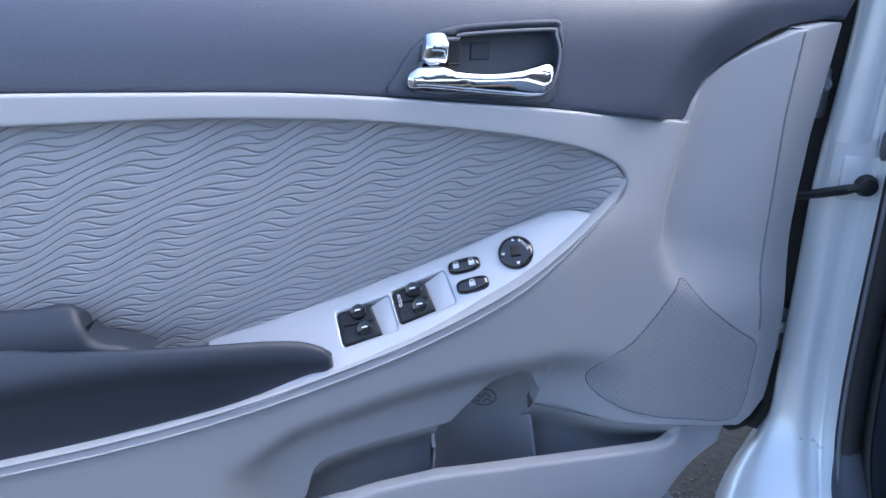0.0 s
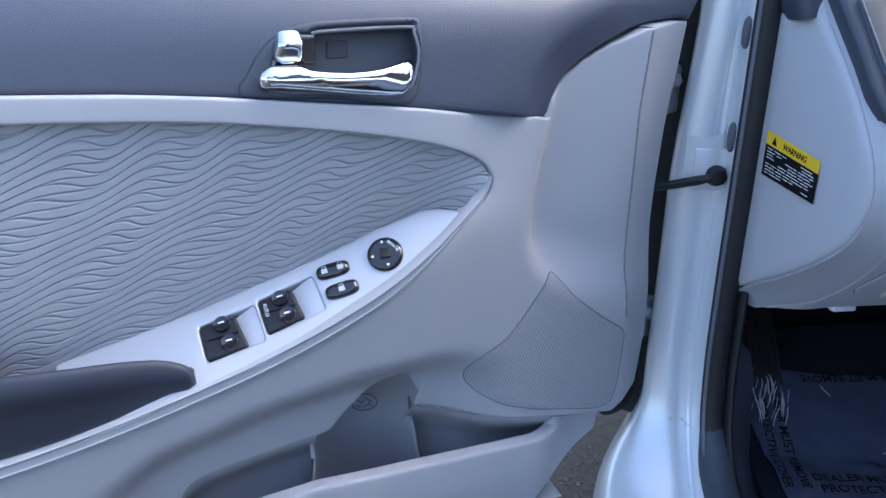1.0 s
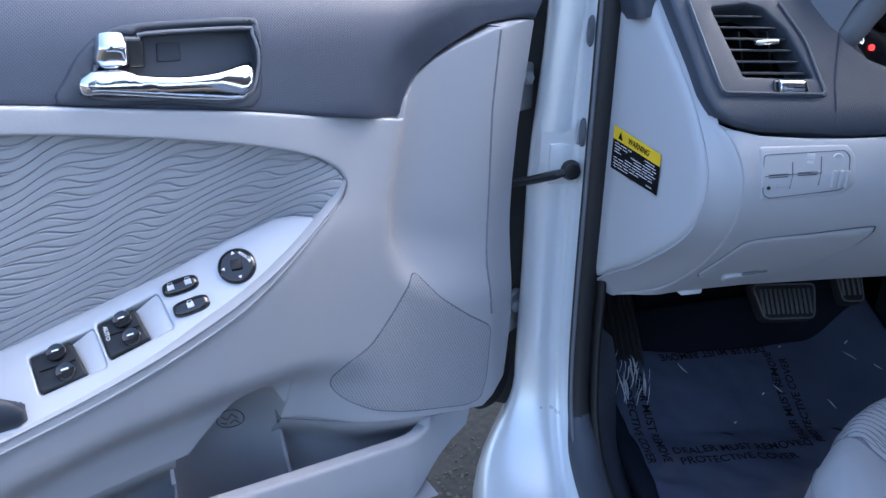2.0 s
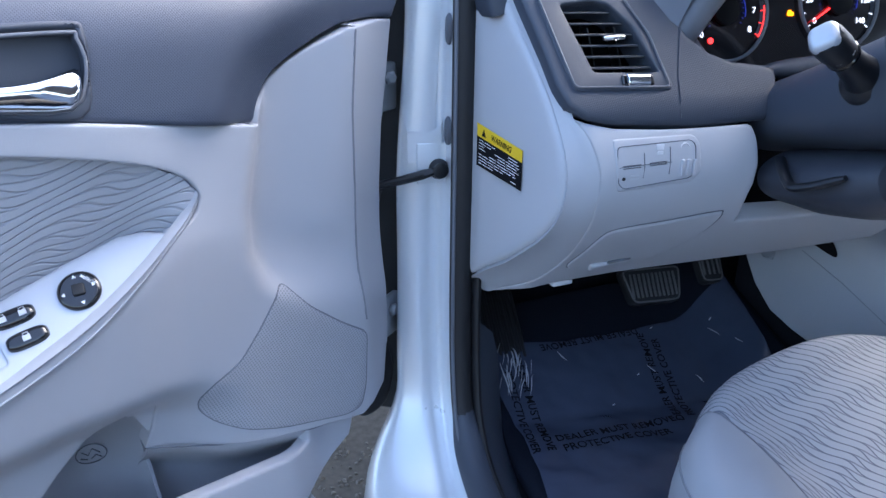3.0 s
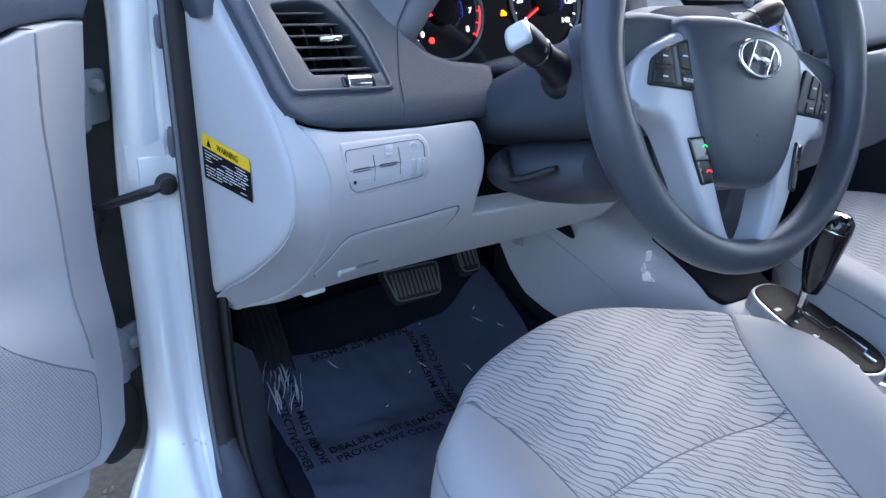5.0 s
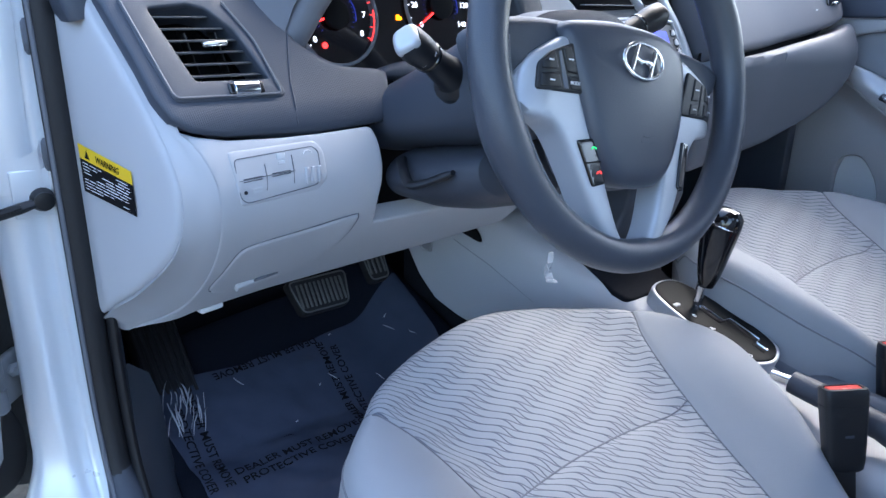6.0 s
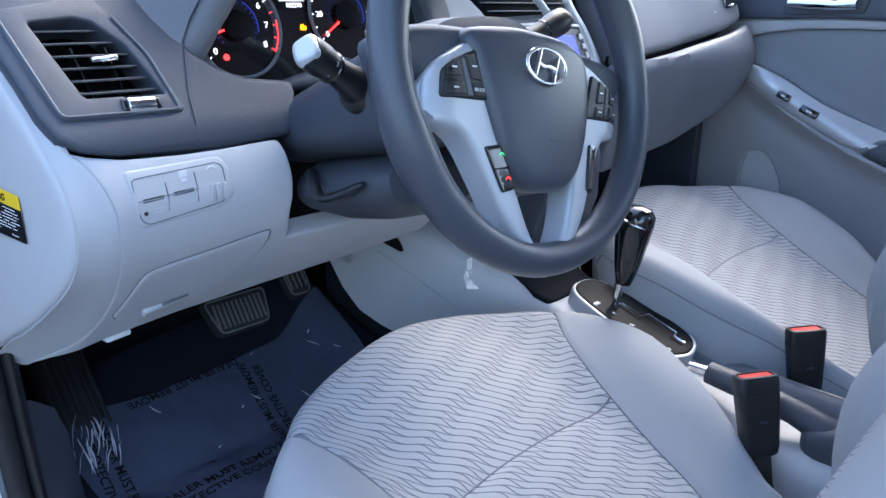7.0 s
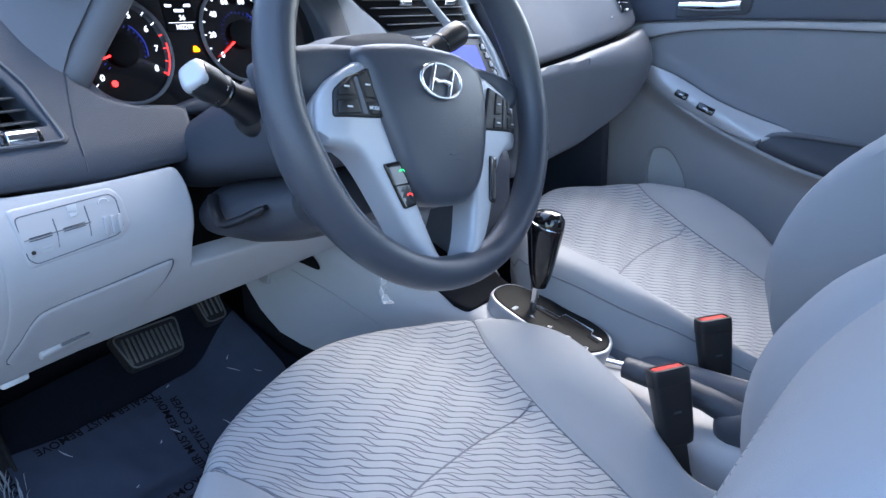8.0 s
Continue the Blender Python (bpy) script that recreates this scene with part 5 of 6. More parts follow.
part("vent_divider", pad(smooth([(0.330, 1.03), (0.346, 0.98), (0.374, 0.942), (0.386, 0.942), (0.356, 0.98), (0.341, 1.03)], 3), ahead(0.010), REAR, 0.008, 0.004, 0.015, 0.008), SILVER, dash, "slanted silver bar between the vents")
radio = part("radio", pad(rounded([(0.275, 0.922), (0.475, 0.918), (0.488, 0.86), (0.468, 0.80), (0.285, 0.80)], 0.006), ahead(0.006), REAR, 0.004, 0.003, 0.01, 0.012), BLACK, dash, "black radio with a blue screen")
part("radio_trim", tube([ahead(0.011)(x, z) for x, z in ((0.275, 0.925), (0.38, 0.927), (0.472, 0.922), (0.486, 0.885), (0.497, 0.852))], 0.0028, 8), SILVER, radio, "silver edge of the radio")
part("radio_screen", pad(rounded([(0.32, 0.912), (0.445, 0.908), (0.452, 0.866), (0.32, 0.866)], 0.003), ahead(0.0105), REAR, 0.001, 0.001, 0.002, 0.012), GLOW_BLUE, radio, "lit blue radio screen")
for k in range(4):
    for x in (0.300, 0.466 + 0.006 * k):
        part("radio_button", block((0.013, 0.011, 0.004), 0.001, basis(stack(x, 0.905 - 0.0145 * k) + Vector((0, -0.011, 0)), (1, 0, 0), (0, 0.4, 0.9))), GLOSS, radio)
for x in (0.31, 0.36, 0.41):
    part("climate_knob", lathe([(0.019, 0), (0.018, 0.012), (0.015, 0.016), (0, 0.016)], basis(stack(x, 0.765) + Vector((0, -0.006, 0)), (1, 0, 0), (0, 0.4, 0.9)), 28), GLOSS, dash, "round climate knob")

# sticker on the end cover
st = tagged(new("warning_sticker"), "yellow and black warning sticker on the dash end", "sticker")


def stick(a, b):
    """a runs along the sticker from its front edge, b down it, 0 to 1."""
    y = 0.385 - a * 0.080
    z = 0.806 - a * 0.018 - b * (0.050 - 0.005 * a)
    return end(y, z) + Vector((-0.0068, -0.002, 0))


part("sticker_field", pad([(0, 0.30), (1, 0.30), (1, 1), (0, 1)], lambda a, b: stick(a, b), (-1, 0, 0), 0.0003, 0.01, 0.0003, 0.12), PRINT_SHADE_BLACK, st, "black sticker field")
part("sticker_band", pad([(0, 0), (1, 0), (1, 0.297), (0, 0.297)], lambda a, b: stick(a, b), (-1, 0, 0), 0.0003, 0.01, 0.0003, 0.12), YELLOW, st, "yellow sticker band")
tri = bmesh.new()
tri.faces.new([tri.verts.new(stick(a, b) + Vector((-0.0006, 0, 0))) for a, b in ((0.12, 0.24), (0.22, 0.24), (0.17, 0.05))])
part("warning_triangle", tri, PRINT_SHADE_BLACK, st)
letters("sticker_word", "WARNING", 0.0095, basis(stick(0.56, 0.155) + Vector((-0.0006, 0, 0)), stick(1, 0.15) - stick(0, 0.15), stick(0.5, 0) - stick(0.5, 1)), PRINT_SHADE_BLACK, st, stretch=0.82)
rnd = random.Random(4)
for k in range(9):
    b, a = 0.36 + 0.068 * k, 0.06
    while a < 0.9:
        w = min(rnd.uniform(0.06, 0.24), 0.95 - a)
        if rnd.random() < 0.8:
            part("print_bar", tube([stick(a, b) + Vector((-0.0005, 0, 0)), stick(a + w, b) + Vector((-0.0005, 0, 0))], 0.00045, 4), WHITE, st)
        a += w + 0.03

# ---- column, stalks, lever ----
TH = radians(16)
WN, WV, WC = Vector((0, -math.cos(TH), math.sin(TH))), Vector((0, math.sin(TH), math.cos(TH))), Vector((-0.012, 0, 0.90))


def hub(x, v, d):
    """A point in the column's frame: x across, v up, d towards the driver from the wheel's plane."""
    return WC + Vector((x, 0, 0)) + WV * v + WN * d


col = thing("steering_column", "dark grey column shroud with two stalks", "steering column")


def shroud(rows, n=44):
    out = []
    for d, w, hi, lo, p in rows:
        ring = []
        for k in range(n):
            a = 2 * math.pi * k / n
            c, s = math.cos(a), math.sin(a)
            x = w * math.copysign(abs(c) ** (2 / p), c)
            v = (hi if s > 0 else lo) * math.copysign(abs(s) ** (2 / p), s)
            ring.append(hub(x, v, d))
        out.append(ring)
    return out


part("column_shroud", loft(shroud([(-0.052, 0.055, 0.045, 0.042, 2.6), (-0.058, 0.085, 0.060, 0.048, 3.0), (-0.075, 0.100, 0.064, 0.052, 3.2), (-0.11, 0.112, 0.062, 0.054, 3.2), (-0.17, 0.112, 0.054, 0.052, 3.0), (-0.22, 0.110, 0.048, 0.046, 2.8), (-0.33, 0.10, 0.04, 0.04, 2.4)]), closed=True), DARK, col, "dark grey column shroud")
lens = []
for d, w, c, h, p in ((-0.112, 0.02, -0.080, 0.010, 2.0), (-0.116, 0.060, -0.080, 0.026, 2.2), (-0.128, 0.092, -0.080, 0.034, 2.3), (-0.15, 0.100, -0.081, 0.038, 2.3), (-0.19, 0.107, -0.080, 0.040, 2.2), (-0.23, 0.104, -0.077, 0.040, 2.2), (-0.28, 0.10, -0.07, 0.035, 2.2)):
    ring = []
    for k in range(40):
        a, b = math.cos(2 * math.pi * k / 40), math.sin(2 * math.pi * k / 40)
        ring.append(hub(w * math.copysign(abs(a) ** (2 / p), a), c + h * math.copysign(abs(b) ** (2 / p), b), d))
    lens.append(ring)
part("lower_shroud", loft(lens, closed=True), SHROUD2, col, "dark lower shroud of the column")
lev = [hub(-0.098, -0.050, -0.245), hub(-0.117, -0.064, -0.218), hub(-0.1235, -0.0790, -0.200), hub(-0.1190, -0.0800, -0.185), hub(-0.112, -0.0775, -0.170), hub(-0.104, -0.0735, -0.152)]
part("tilt_lever", tube(smooth(lev, 4, closed=False), [0.0060] * 8 + [0.0080] * 6 + [0.0075] * 5 + [0.005] * 2, 12, 0.55), BLACK, col, "black tilt lever")


def stalk(side, tip_v, mat_tip, name, label):
    p0, p1 = hub(side * (0.100 if side < 0 else 0.080), 0.012 if side < 0 else 0.027, -0.128), hub(side * (0.172 if side < 0 else 0.188), tip_v, -0.100)
    d = (p1 - p0)
    m = basis(p0, d.orthogonal(), d.cross(d.orthogonal()))
    m = Matrix.Translation(p0) @ d.to_track_quat("Z", "Y").to_matrix().to_4x4()
    L = d.length
    s = part(name, lathe([(0.024, -0.03), (0.024, 0.004), (0.0228, 0.008), (0.0175, 0.012), (0.0150, 0.022), (0.0130, 0.040), (0.0135, L - 0.026), (0.0150, L - 0.018), (0.0150, L - 0.002), (0.0135, L + 0.002)], m, 28), BLACK, col, label)
    tip = part("stalk_tip", pad_at(oval(0, 0, 0.0128, 0.0128, 0.6, 32, 3.2), 0.006, 0.006, m @ pose(0, 0, L + 0.001)), mat_tip, s)
    part("stalk_ring", lathe([(0.0242, -0.010), (0.0262, -0.008), (0.0262, -0.004), (0.0240, -0.002)], m, 28), MID, s)
    for h in (0.050, L - 0.034):
        part("stalk_ring", lathe([(0.0134, h), (0.0144, h + 0.001), (0.0144, h + 0.003), (0.0134, h + 0.004)], m, 28), GLOSS, s)
    for k in range(12):
        a = 0.52 * k
        part("stalk_mark", block((0.0010 if k % 3 else 0.003, 0.004, 0.0008), 0, m @ Matrix.Rotation(a, 4, "Z") @ pose(0.0134, 0, 0.060 + 0.006 * (k % 2), 0, 90, 0)), WHITE, s)
    return s


# the silver tip paints the sky's reflection on a gloss black end
stalk(-1, 0.044, SILVER, "lamp_stalk", "black lamp stalk, its end pale with painted sky reflection")
stalk(1, 0.066, BLACK, "wiper_stalk", "black wiper stalk with white marks")

# ---- steering wheel, turned a little to the right ----
wheel = thing("steering_wheel", "dark grey leather steering wheel with silver spokes", "steering wheel")
PHI = radians(-10)


def wh(a, b, d=0.0):
    return hub(a * math.cos(PHI) - b * math.sin(PHI), a * math.sin(PHI) + b * math.cos(PHI), d) + Vector((0.009, 0.014, -0.011))


LEATHER = material("dark_grey_leather", (0.058, 0.065, 0.084), 0.30, grain=0.3, scale=900, tone=0.08)
n = 96
rim = [wh(0.1697 * math.cos(2 * math.pi * k / n), 0.1697 * math.sin(2 * math.pi * k / n)) for k in range(n)]
fat = [0.0160 + 0.0022 * math.exp(-(((2 * math.pi * k / n) % math.pi - 0.45) / 0.22) ** 2) for k in range(n)]
part("rim", tube(rim, fat, 20, 1.05, closed=True, up=WN), LEATHER, wheel, "dark grey leather rim")
THREAD = material("grey_thread", (0.30, 0.31, 0.33), 0.8)
for k in range(130):
    a = radians(178 + 0.62 * k)
    g = 0.0164 + 0.0022 * math.exp(-((a % math.pi - 0.45) / 0.22) ** 2)
    q, r = (wh((0.1697 - 0.78 * g) * math.cos(a + e), (0.1697 - 0.78 * g) * math.sin(a + e), 0.66 * g) for e in (-0.003, 0.004))
    part("stitch", tube([q, r], 0.0008, 4), THREAD, wheel)
PADO = smooth([(-0.088, 0.030), (-0.04, 0.039), (0.0, 0.040), (0.04, 0.038), (0.068, 0.028), (0.0765, 0.004), (0.069, -0.040), (0.054, -0.080), (0.036, -0.100), (0.018, -0.107), (-0.018, -0.107), (-0.036, -0.100), (-0.054, -0.080), (-0.069, -0.040), (-0.083, 0.004)], 4)
part("horn_pad", pad(PADO, lambda a, b: wh(a, b, 0.003 - 1.2 * a * a - 0.8 * (b + 0.03) ** 2), WN, 0.016, 0.014, 0.03, 0.008), LEATHER, wheel, "dark grey airbag cover")
part("hub_back", pad(smooth([(-0.152, 0.026), (-0.08, 0.038), (0.08, 0.038), (0.152, 0.026), (0.158, 0.005), (0.135, -0.015), (0.075, -0.030), (0.05, -0.09), (0.0, -0.108), (-0.05, -0.09), (-0.075, -0.030), (-0.135, -0.015), (-0.158, 0.005)], 4), lambda a, b: wh(a, b, -0.020), WN, 0.016, 0.012, 0.03, 0.010), DARK, wheel, "dark hub behind the spokes")
SPOKE = [(-0.134, -0.024), (-0.1265, -0.0050), (-0.105, 0.0100), (-0.080, 0.0215), (-0.066, 0.018), (-0.060, -0.010), (-0.054, -0.045), (-0.043, -0.090), (-0.0275, -0.138), (-0.016, -0.158), (-0.010, -0.170), (-0.026, -0.169), (-0.043, -0.150), (-0.059, -0.128), (-0.0765, -0.0935), (-0.0905, -0.0690), (-0.104, -0.0560), (-0.132, -0.0490)]


def spoke_surf(a, b):
    return wh(a, b, -0.003 - 0.9 * max(0.0, abs(a) - 0.11) ** 1.2 + 0.01 * ease((-0.05 - b) / 0.1) * 0.3)


for s in (1, -1):
    out = [(a * s, b) for a, b in smooth(SPOKE, 3)]
    part("spoke", pad(out, spoke_surf, WN, 0.008, 0.006, 0.02, 0.006), SILVER, wheel, "silver painted spoke")
part("spoke_bridge", pad(smooth([(-0.03, -0.168), (-0.012, -0.160), (0.012, -0.160), (0.03, -0.168), (0.02, -0.176), (-0.02, -0.176)], 3), spoke_surf, WN, 0.007, 0.005, 0.02, 0.005), SILVER, wheel)
WX, WY = wh(1, 0) - wh(0, 0), wh(0, 1) - wh(0, 0)


def slim(a):
    """Draws a key of the banks away from the airbag cover, which overlaps their inner edge."""
    return -0.1265 + 0.82 * (a + 0.1265)


def raised(d):
    return lambda a, b: spoke_surf(a, b) + WN * d


for s in (-1, 1):
    sx, sy = (0.005, 0.0100) if s > 0 else (-0.006, 0.005)
    q = [(s * (a + sx), b + sy) for a, b in ((-0.124, -0.018), (-0.112, -0.008), (-0.079, 0.005), (-0.0615, -0.0395), (-0.1265, -0.0405))]
    bank = part("button_bank", pad(rounded(q, 0.004), raised(0.0086), WN, 0.002, 0.0018, 0.004, 0.006), BLACK, wheel, "black button bank with pale symbols")
    for quad, mark in (([(-0.1195, -0.0175), (-0.1035, -0.0075), (-0.0995, -0.0225), (-0.1205, -0.0235)], (-0.111, -0.016)), ([(-0.1215, -0.0265), (-0.0985, -0.0255), (-0.0945, -0.0375), (-0.1225, -0.0385)], (-0.110, -0.0325)), ([(-0.0925, -0.0045), (-0.0810, -0.0005), (-0.0715, -0.0240), (-0.0860, -0.0235)], (-0.0825, -0.013)), ([(-0.0855, -0.0265), (-0.0705, -0.0268), (-0.0660, -0.0380), (-0.0815, -0.0378)], (-0.076, -0.0325))):
        key = part("button", pad(rounded([(s * (slim(a) + sx), b + sy) for a, b in quad], 0.0018), raised(0.0104), WN, 0.0014, 0.0014, 0.001, 0.004), BLACK, bank)
        if s > 0 and mark[0] == -0.076:
            continue
        part("button_mark", block((0.0056, 0.0013, 0.0004), 0, basis(raised(0.0125)(s * (slim(mark[0]) + sx), mark[1] + sy), WX, WY)), WHITE, key)
    part("bank_wedge", pad([(s * (slim(a) + sx), b + sy) for a, b in ((-0.0985, -0.008), (-0.0945, -0.006), (-0.0845, -0.0375), (-0.0915, -0.0375))], raised(0.0104), WN, 0.001, 0.001, 0.001, 0.006), MID if s > 0 else BLACK, bank)
    if s > 0:
        letters("button_word", "MODE", 0.0042, basis(raised(0.0126)(-0.0810, -0.0225), WX, WY), WHITE, bank)
for s in (-1, 1):
    q = [(s * a, b) for a, b in ((-0.0770, -0.0690), (-0.0560, -0.0660), (-0.0435, -0.1055), (-0.0600, -0.1090))]
    if s < 0:
        q = [(0.084, -0.062), (0.073, -0.060), (0.061, -0.106), (0.070, -0.109)]
    ph = part("phone_keys", pad(rounded(q, 0.003), lambda a, b: spoke_surf(a, b) + WN * 0.0084, WN, 0.002, 0.0018, 0.004, 0.005), GLOSS, wheel, "black phone keys on the spoke")
    if s > 0:
        for b, mt in ((-0.0765, GLOW_GREEN), (-0.0975, GLOW_DIAL)):
            part("phone_mark", tube([spoke_surf(-0.0570 + 0.25 * (b + 0.0765) * -1 + 0.003 * math.cos(t), b + 0.0025 * math.sin(t)) + WN * 0.0105 for t in np.linspace(0.3, 3.0, 6)], 0.0006, 6), mt, ph)
        part("key_split", tube([spoke_surf(-0.0685, -0.0885) + WN * 0.0105, spoke_surf(-0.0495, -0.0862) + WN * 0.0105], 0.0007, 4), PRINT_SHADE_BLACK, ph)
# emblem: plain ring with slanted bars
ex, ey2, es = -0.003, 0.0045, 0.90
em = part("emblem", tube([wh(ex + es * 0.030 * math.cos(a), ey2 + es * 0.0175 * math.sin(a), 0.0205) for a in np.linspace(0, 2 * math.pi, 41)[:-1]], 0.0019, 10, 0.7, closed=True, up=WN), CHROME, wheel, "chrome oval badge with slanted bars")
for pts in (((-0.008, 0.0160), (-0.019, -0.0110)), ((0.0190, 0.0110), (0.008, -0.0160)), ((-0.0135, 0.0025), (-0.004, -0.0005), (0.004, 0.0005), (0.0135, -0.0025))):
    part("badge_bar", tube(smooth([wh(ex + es * a, ey2 + es * b, 0.0205) for a, b in pts], 4, closed=False), 0.0024, 8, 0.7, up=WN), CHROME, em)
part("pad_mark", block((0.012, 0.0012, 0.0006), 0, basis(wh(0.004, -0.062, 0.0185), wh(1, 0) - wh(0, 0), wh(0, 1) - wh(0, 0))), DARK, wheel)
part("pad_mark", block((0.018, 0.0012, 0.0006), 0, basis(wh(0.004, -0.067, 0.0180), wh(1, 0) - wh(0, 0), wh(0, 1) - wh(0, 0))), DARK, wheel)

# ---- seats ----
CUSH = smooth([(-0.200, -0.32), (-0.222, -0.18), (-0.285, -0.06), (-0.307, 0.04), (-0.288, 0.12), (-0.228, 0.18), (-0.188, 0.215), (-0.126, 0.245), (0.0, 0.260), (0.126, 0.245), (0.188, 0.215), (0.228, 0.18), (0.288, 0.12), (0.307, 0.04), (0.285, -0.06), (0.222, -0.18), (0.200, -0.32)], 8)
CENTRE = smooth([(-0.105, -0.30), (-0.146, -0.12), (-0.157, -0.042), (-0.172, 0.045), (-0.194, 0.115), (-0.222, 0.178), (-0.16, 0.235), (0.0, 0.262), (0.16, 0.235), (0.222, 0.178), (0.194, 0.115), (0.172, 0.045), (0.157, -0.042), (0.146, -0.12), (0.105, -0.30)], 8)
MIDY = 0.02


def reach(loop, angles):
    """How far the loop lies from the cushion's middle, for each angle."""
    p = np.array(loop) - (0, MIDY)
    a, r = np.arctan2(p[:, 1], p[:, 0]), np.hypot(p[:, 0], p[:, 1])
    o = np.argsort(a)
    return np.interp(angles, np.r_[a[o] - 2 * math.pi, a[o], a[o] + 2 * math.pi], np.r_[r[o], r[o], r[o]])


def cushion_z(x, y, edge, seam):
    s = abs(x)
    z = 0.4498 + 0.385 * y + 0.060 * ease((s - 0.125) / 0.125) * (1 - 0.47 * ease(y / 0.17)) + 0.003 * math.cos(min(s / 0.30, 1) * math.pi / 2)
    z += 0.017 * math.exp(-(s / 0.13) ** 2) * ease((y - 0.04) / 0.14)
    q = min(max(edge / 0.034, 0), 1)
    z -= 0.090 * (1 - math.sqrt(max(0.0, 1 - (1 - q) ** 2.2)))
    z -= 0.0022 * math.exp(-(seam / 0.006) ** 2)
    return z - 0.004 * math.exp(-((y - 0.022 - 0.016 * (1 - (s / 0.17) ** 2)) / 0.008) ** 2) * ease((0.165 - s) / 0.01) + 0.0012 * noise.noise((x * 16, y * 16, 2.0))


def cushion_rings(steps, n=200):
    """Rings round the middle: step 0 to 1 over the centre cloth, 1 to 2 over the bolsters."""
    angles = np.linspace(-math.pi, math.pi, n, endpoint=False)
    r1 = reach(CUSH, angles)
    r0 = np.minimum(reach(CENTRE, angles), r1 - 0.004)
    out = []
    for s in steps:
        r = r0 * min(s, 1) + (r1 - r0) * max(s - 1, 0)
        x, y = r * np.cos(angles), MIDY + r * np.sin(angles)
        out.append([(a, b, cushion_z(a, b, e, d)) for a, b, e, d in zip(x, y, r1 - r, abs(r - r0))])
    return out


def ring_mesh(rings):
    bm = bmesh.new()
    uv = bm.loops.layers.uv.new("UVMap")
    vs = [[bm.verts.new(p) for p in ring] for ring in rings]
    n = len(vs[0])
    for a, b in zip(vs, vs[1:]):
        for k in range(n):
            bm.faces.new((a[k], a[(k + 1) % n], b[(k + 1) % n], b[k]))
    if len(set(rings[0])) == 1:
        bmesh.ops.remove_doubles(bm, verts=vs[0], dist=1e-6)
    for f in bm.faces:
        for l in f.loops:
            l[uv].uv = l.vert.co.xy
    return bm


BACK_Y = [(0.30, -0.245), (0.36, -0.232), (0.40, -0.226), (0.45, -0.220), (0.55, -0.219), (0.60, -0.232), (0.65, -0.258), (0.70, -0.302), (0.75, -0.368), (0.80, -0.436), (0.85, -0.495), (0.95, -0.580), (1.05, -0.640)]


def back(x, w, inner=1):
    """The backrest's front: x across, w up along it; its outer bolster lies lower."""
    z = 0.36 + 0.93 * w
    y = sum(lerp_table(z + k, BACK_Y) for k in (-0.03, -0.015, 0, 0.015, 0.03)) / 5
    return Vector((x, y - 0.096 + (0.050 if x * inner > 0 else 0.004) * ease((abs(x) - 0.13) / 0.09), z))


def build_seat(x, y, z, inner):
    seat = thing("car_seat", "grey car seat with wavy-lined cloth centre", "car seat", "front seats", at=(x, y, z))
    part("cushion", ring_mesh(cushion_rings([1.0, 1.03, 1.07, 1.12, 1.2, 1.3, 1.4, 1.5, 1.58, 1.66, 1.74, 1.81, 1.87, 1.92, 1.96, 1.985, 2.0])), CLOTH_PLAIN, seat, "plain grey cushion with side bolsters")
    part("centre_cloth", ring_mesh(cushion_rings([0.001] + [k / 40 for k in range(1, 38)] + [0.945, 0.96, 0.975, 0.988, 1.0])), CLOTH_SEAT, seat, "pale cloth with dark wavy lines")
    seam = [(a, b, cushion_z(a, b, 0.2, 0.2) + 0.0003) for a, b in ((c, 0.022 + 0.016 * (1 - (c / 0.17) ** 2)) for c in np.linspace(-0.164, 0.164, 24))]
    part("seam", tube(seam, 0.0011, 6), SEAM, seat)
    edge_ring = cushion_rings([1.0], 240)[0]
    part("seam", tube([(a, b, c + 0.0004) for a, b, c in edge_ring], 0.0010, 6, closed=True), SEAM, seat, "sewn seam round the cloth centre")
    part("welt", tube(cushion_rings([1.93], 200)[0], 0.0014, 6, closed=True), SEAM, seat, "sewn welt round the cushion")
    skirt = [p for p in cushion_rings([2.0], 120)[0]]
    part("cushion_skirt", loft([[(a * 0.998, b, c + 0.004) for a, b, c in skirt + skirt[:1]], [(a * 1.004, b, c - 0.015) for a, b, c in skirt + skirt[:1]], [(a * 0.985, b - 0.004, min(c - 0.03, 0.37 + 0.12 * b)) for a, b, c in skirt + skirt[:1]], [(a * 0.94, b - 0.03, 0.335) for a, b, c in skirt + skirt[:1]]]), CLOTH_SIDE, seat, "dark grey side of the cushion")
    part("side_valance", block((0.035, 0.40, 0.07), 0.02, pose(-0.265, -0.10, 0.36)), MID, seat, "grey plastic side cover")
    bo = [(-0.165, -0.05), (-0.205, 0.05), (-0.235, 0.16), (-0.245, 0.28), (-0.225, 0.42), (-0.20, 0.56), (-0.12, 0.62), (0.12, 0.62), (0.20, 0.56), (0.225, 0.42), (0.245, 0.28), (0.235, 0.16), (0.205, 0.05), (0.165, -0.05)]
    bdir = (0, 1, 0.36)
    part("backrest", pad(smooth(bo, 5), lambda a, b: back(a, b, inner), bdir, 0.05, 0.06, 0.09, 0.012), CLOTH_PLAIN, seat, "plain grey backrest with side bolsters")
    bi = [(-0.13, 0.0), (-0.155, 0.2), (-0.15, 0.42), (-0.09, 0.52), (0.09, 0.52), (0.15, 0.42), (0.155, 0.2), (0.13, 0.0)]
    part("back_cloth", pad(smooth(bi, 4), lambda a, b: back(a, b, inner) + Vector((0, 0.048, 0.0)), bdir, 0.006, 0.008, 0.004, 0.016), CLOTH_SEAT, seat, "pale cloth with dark wavy lines")
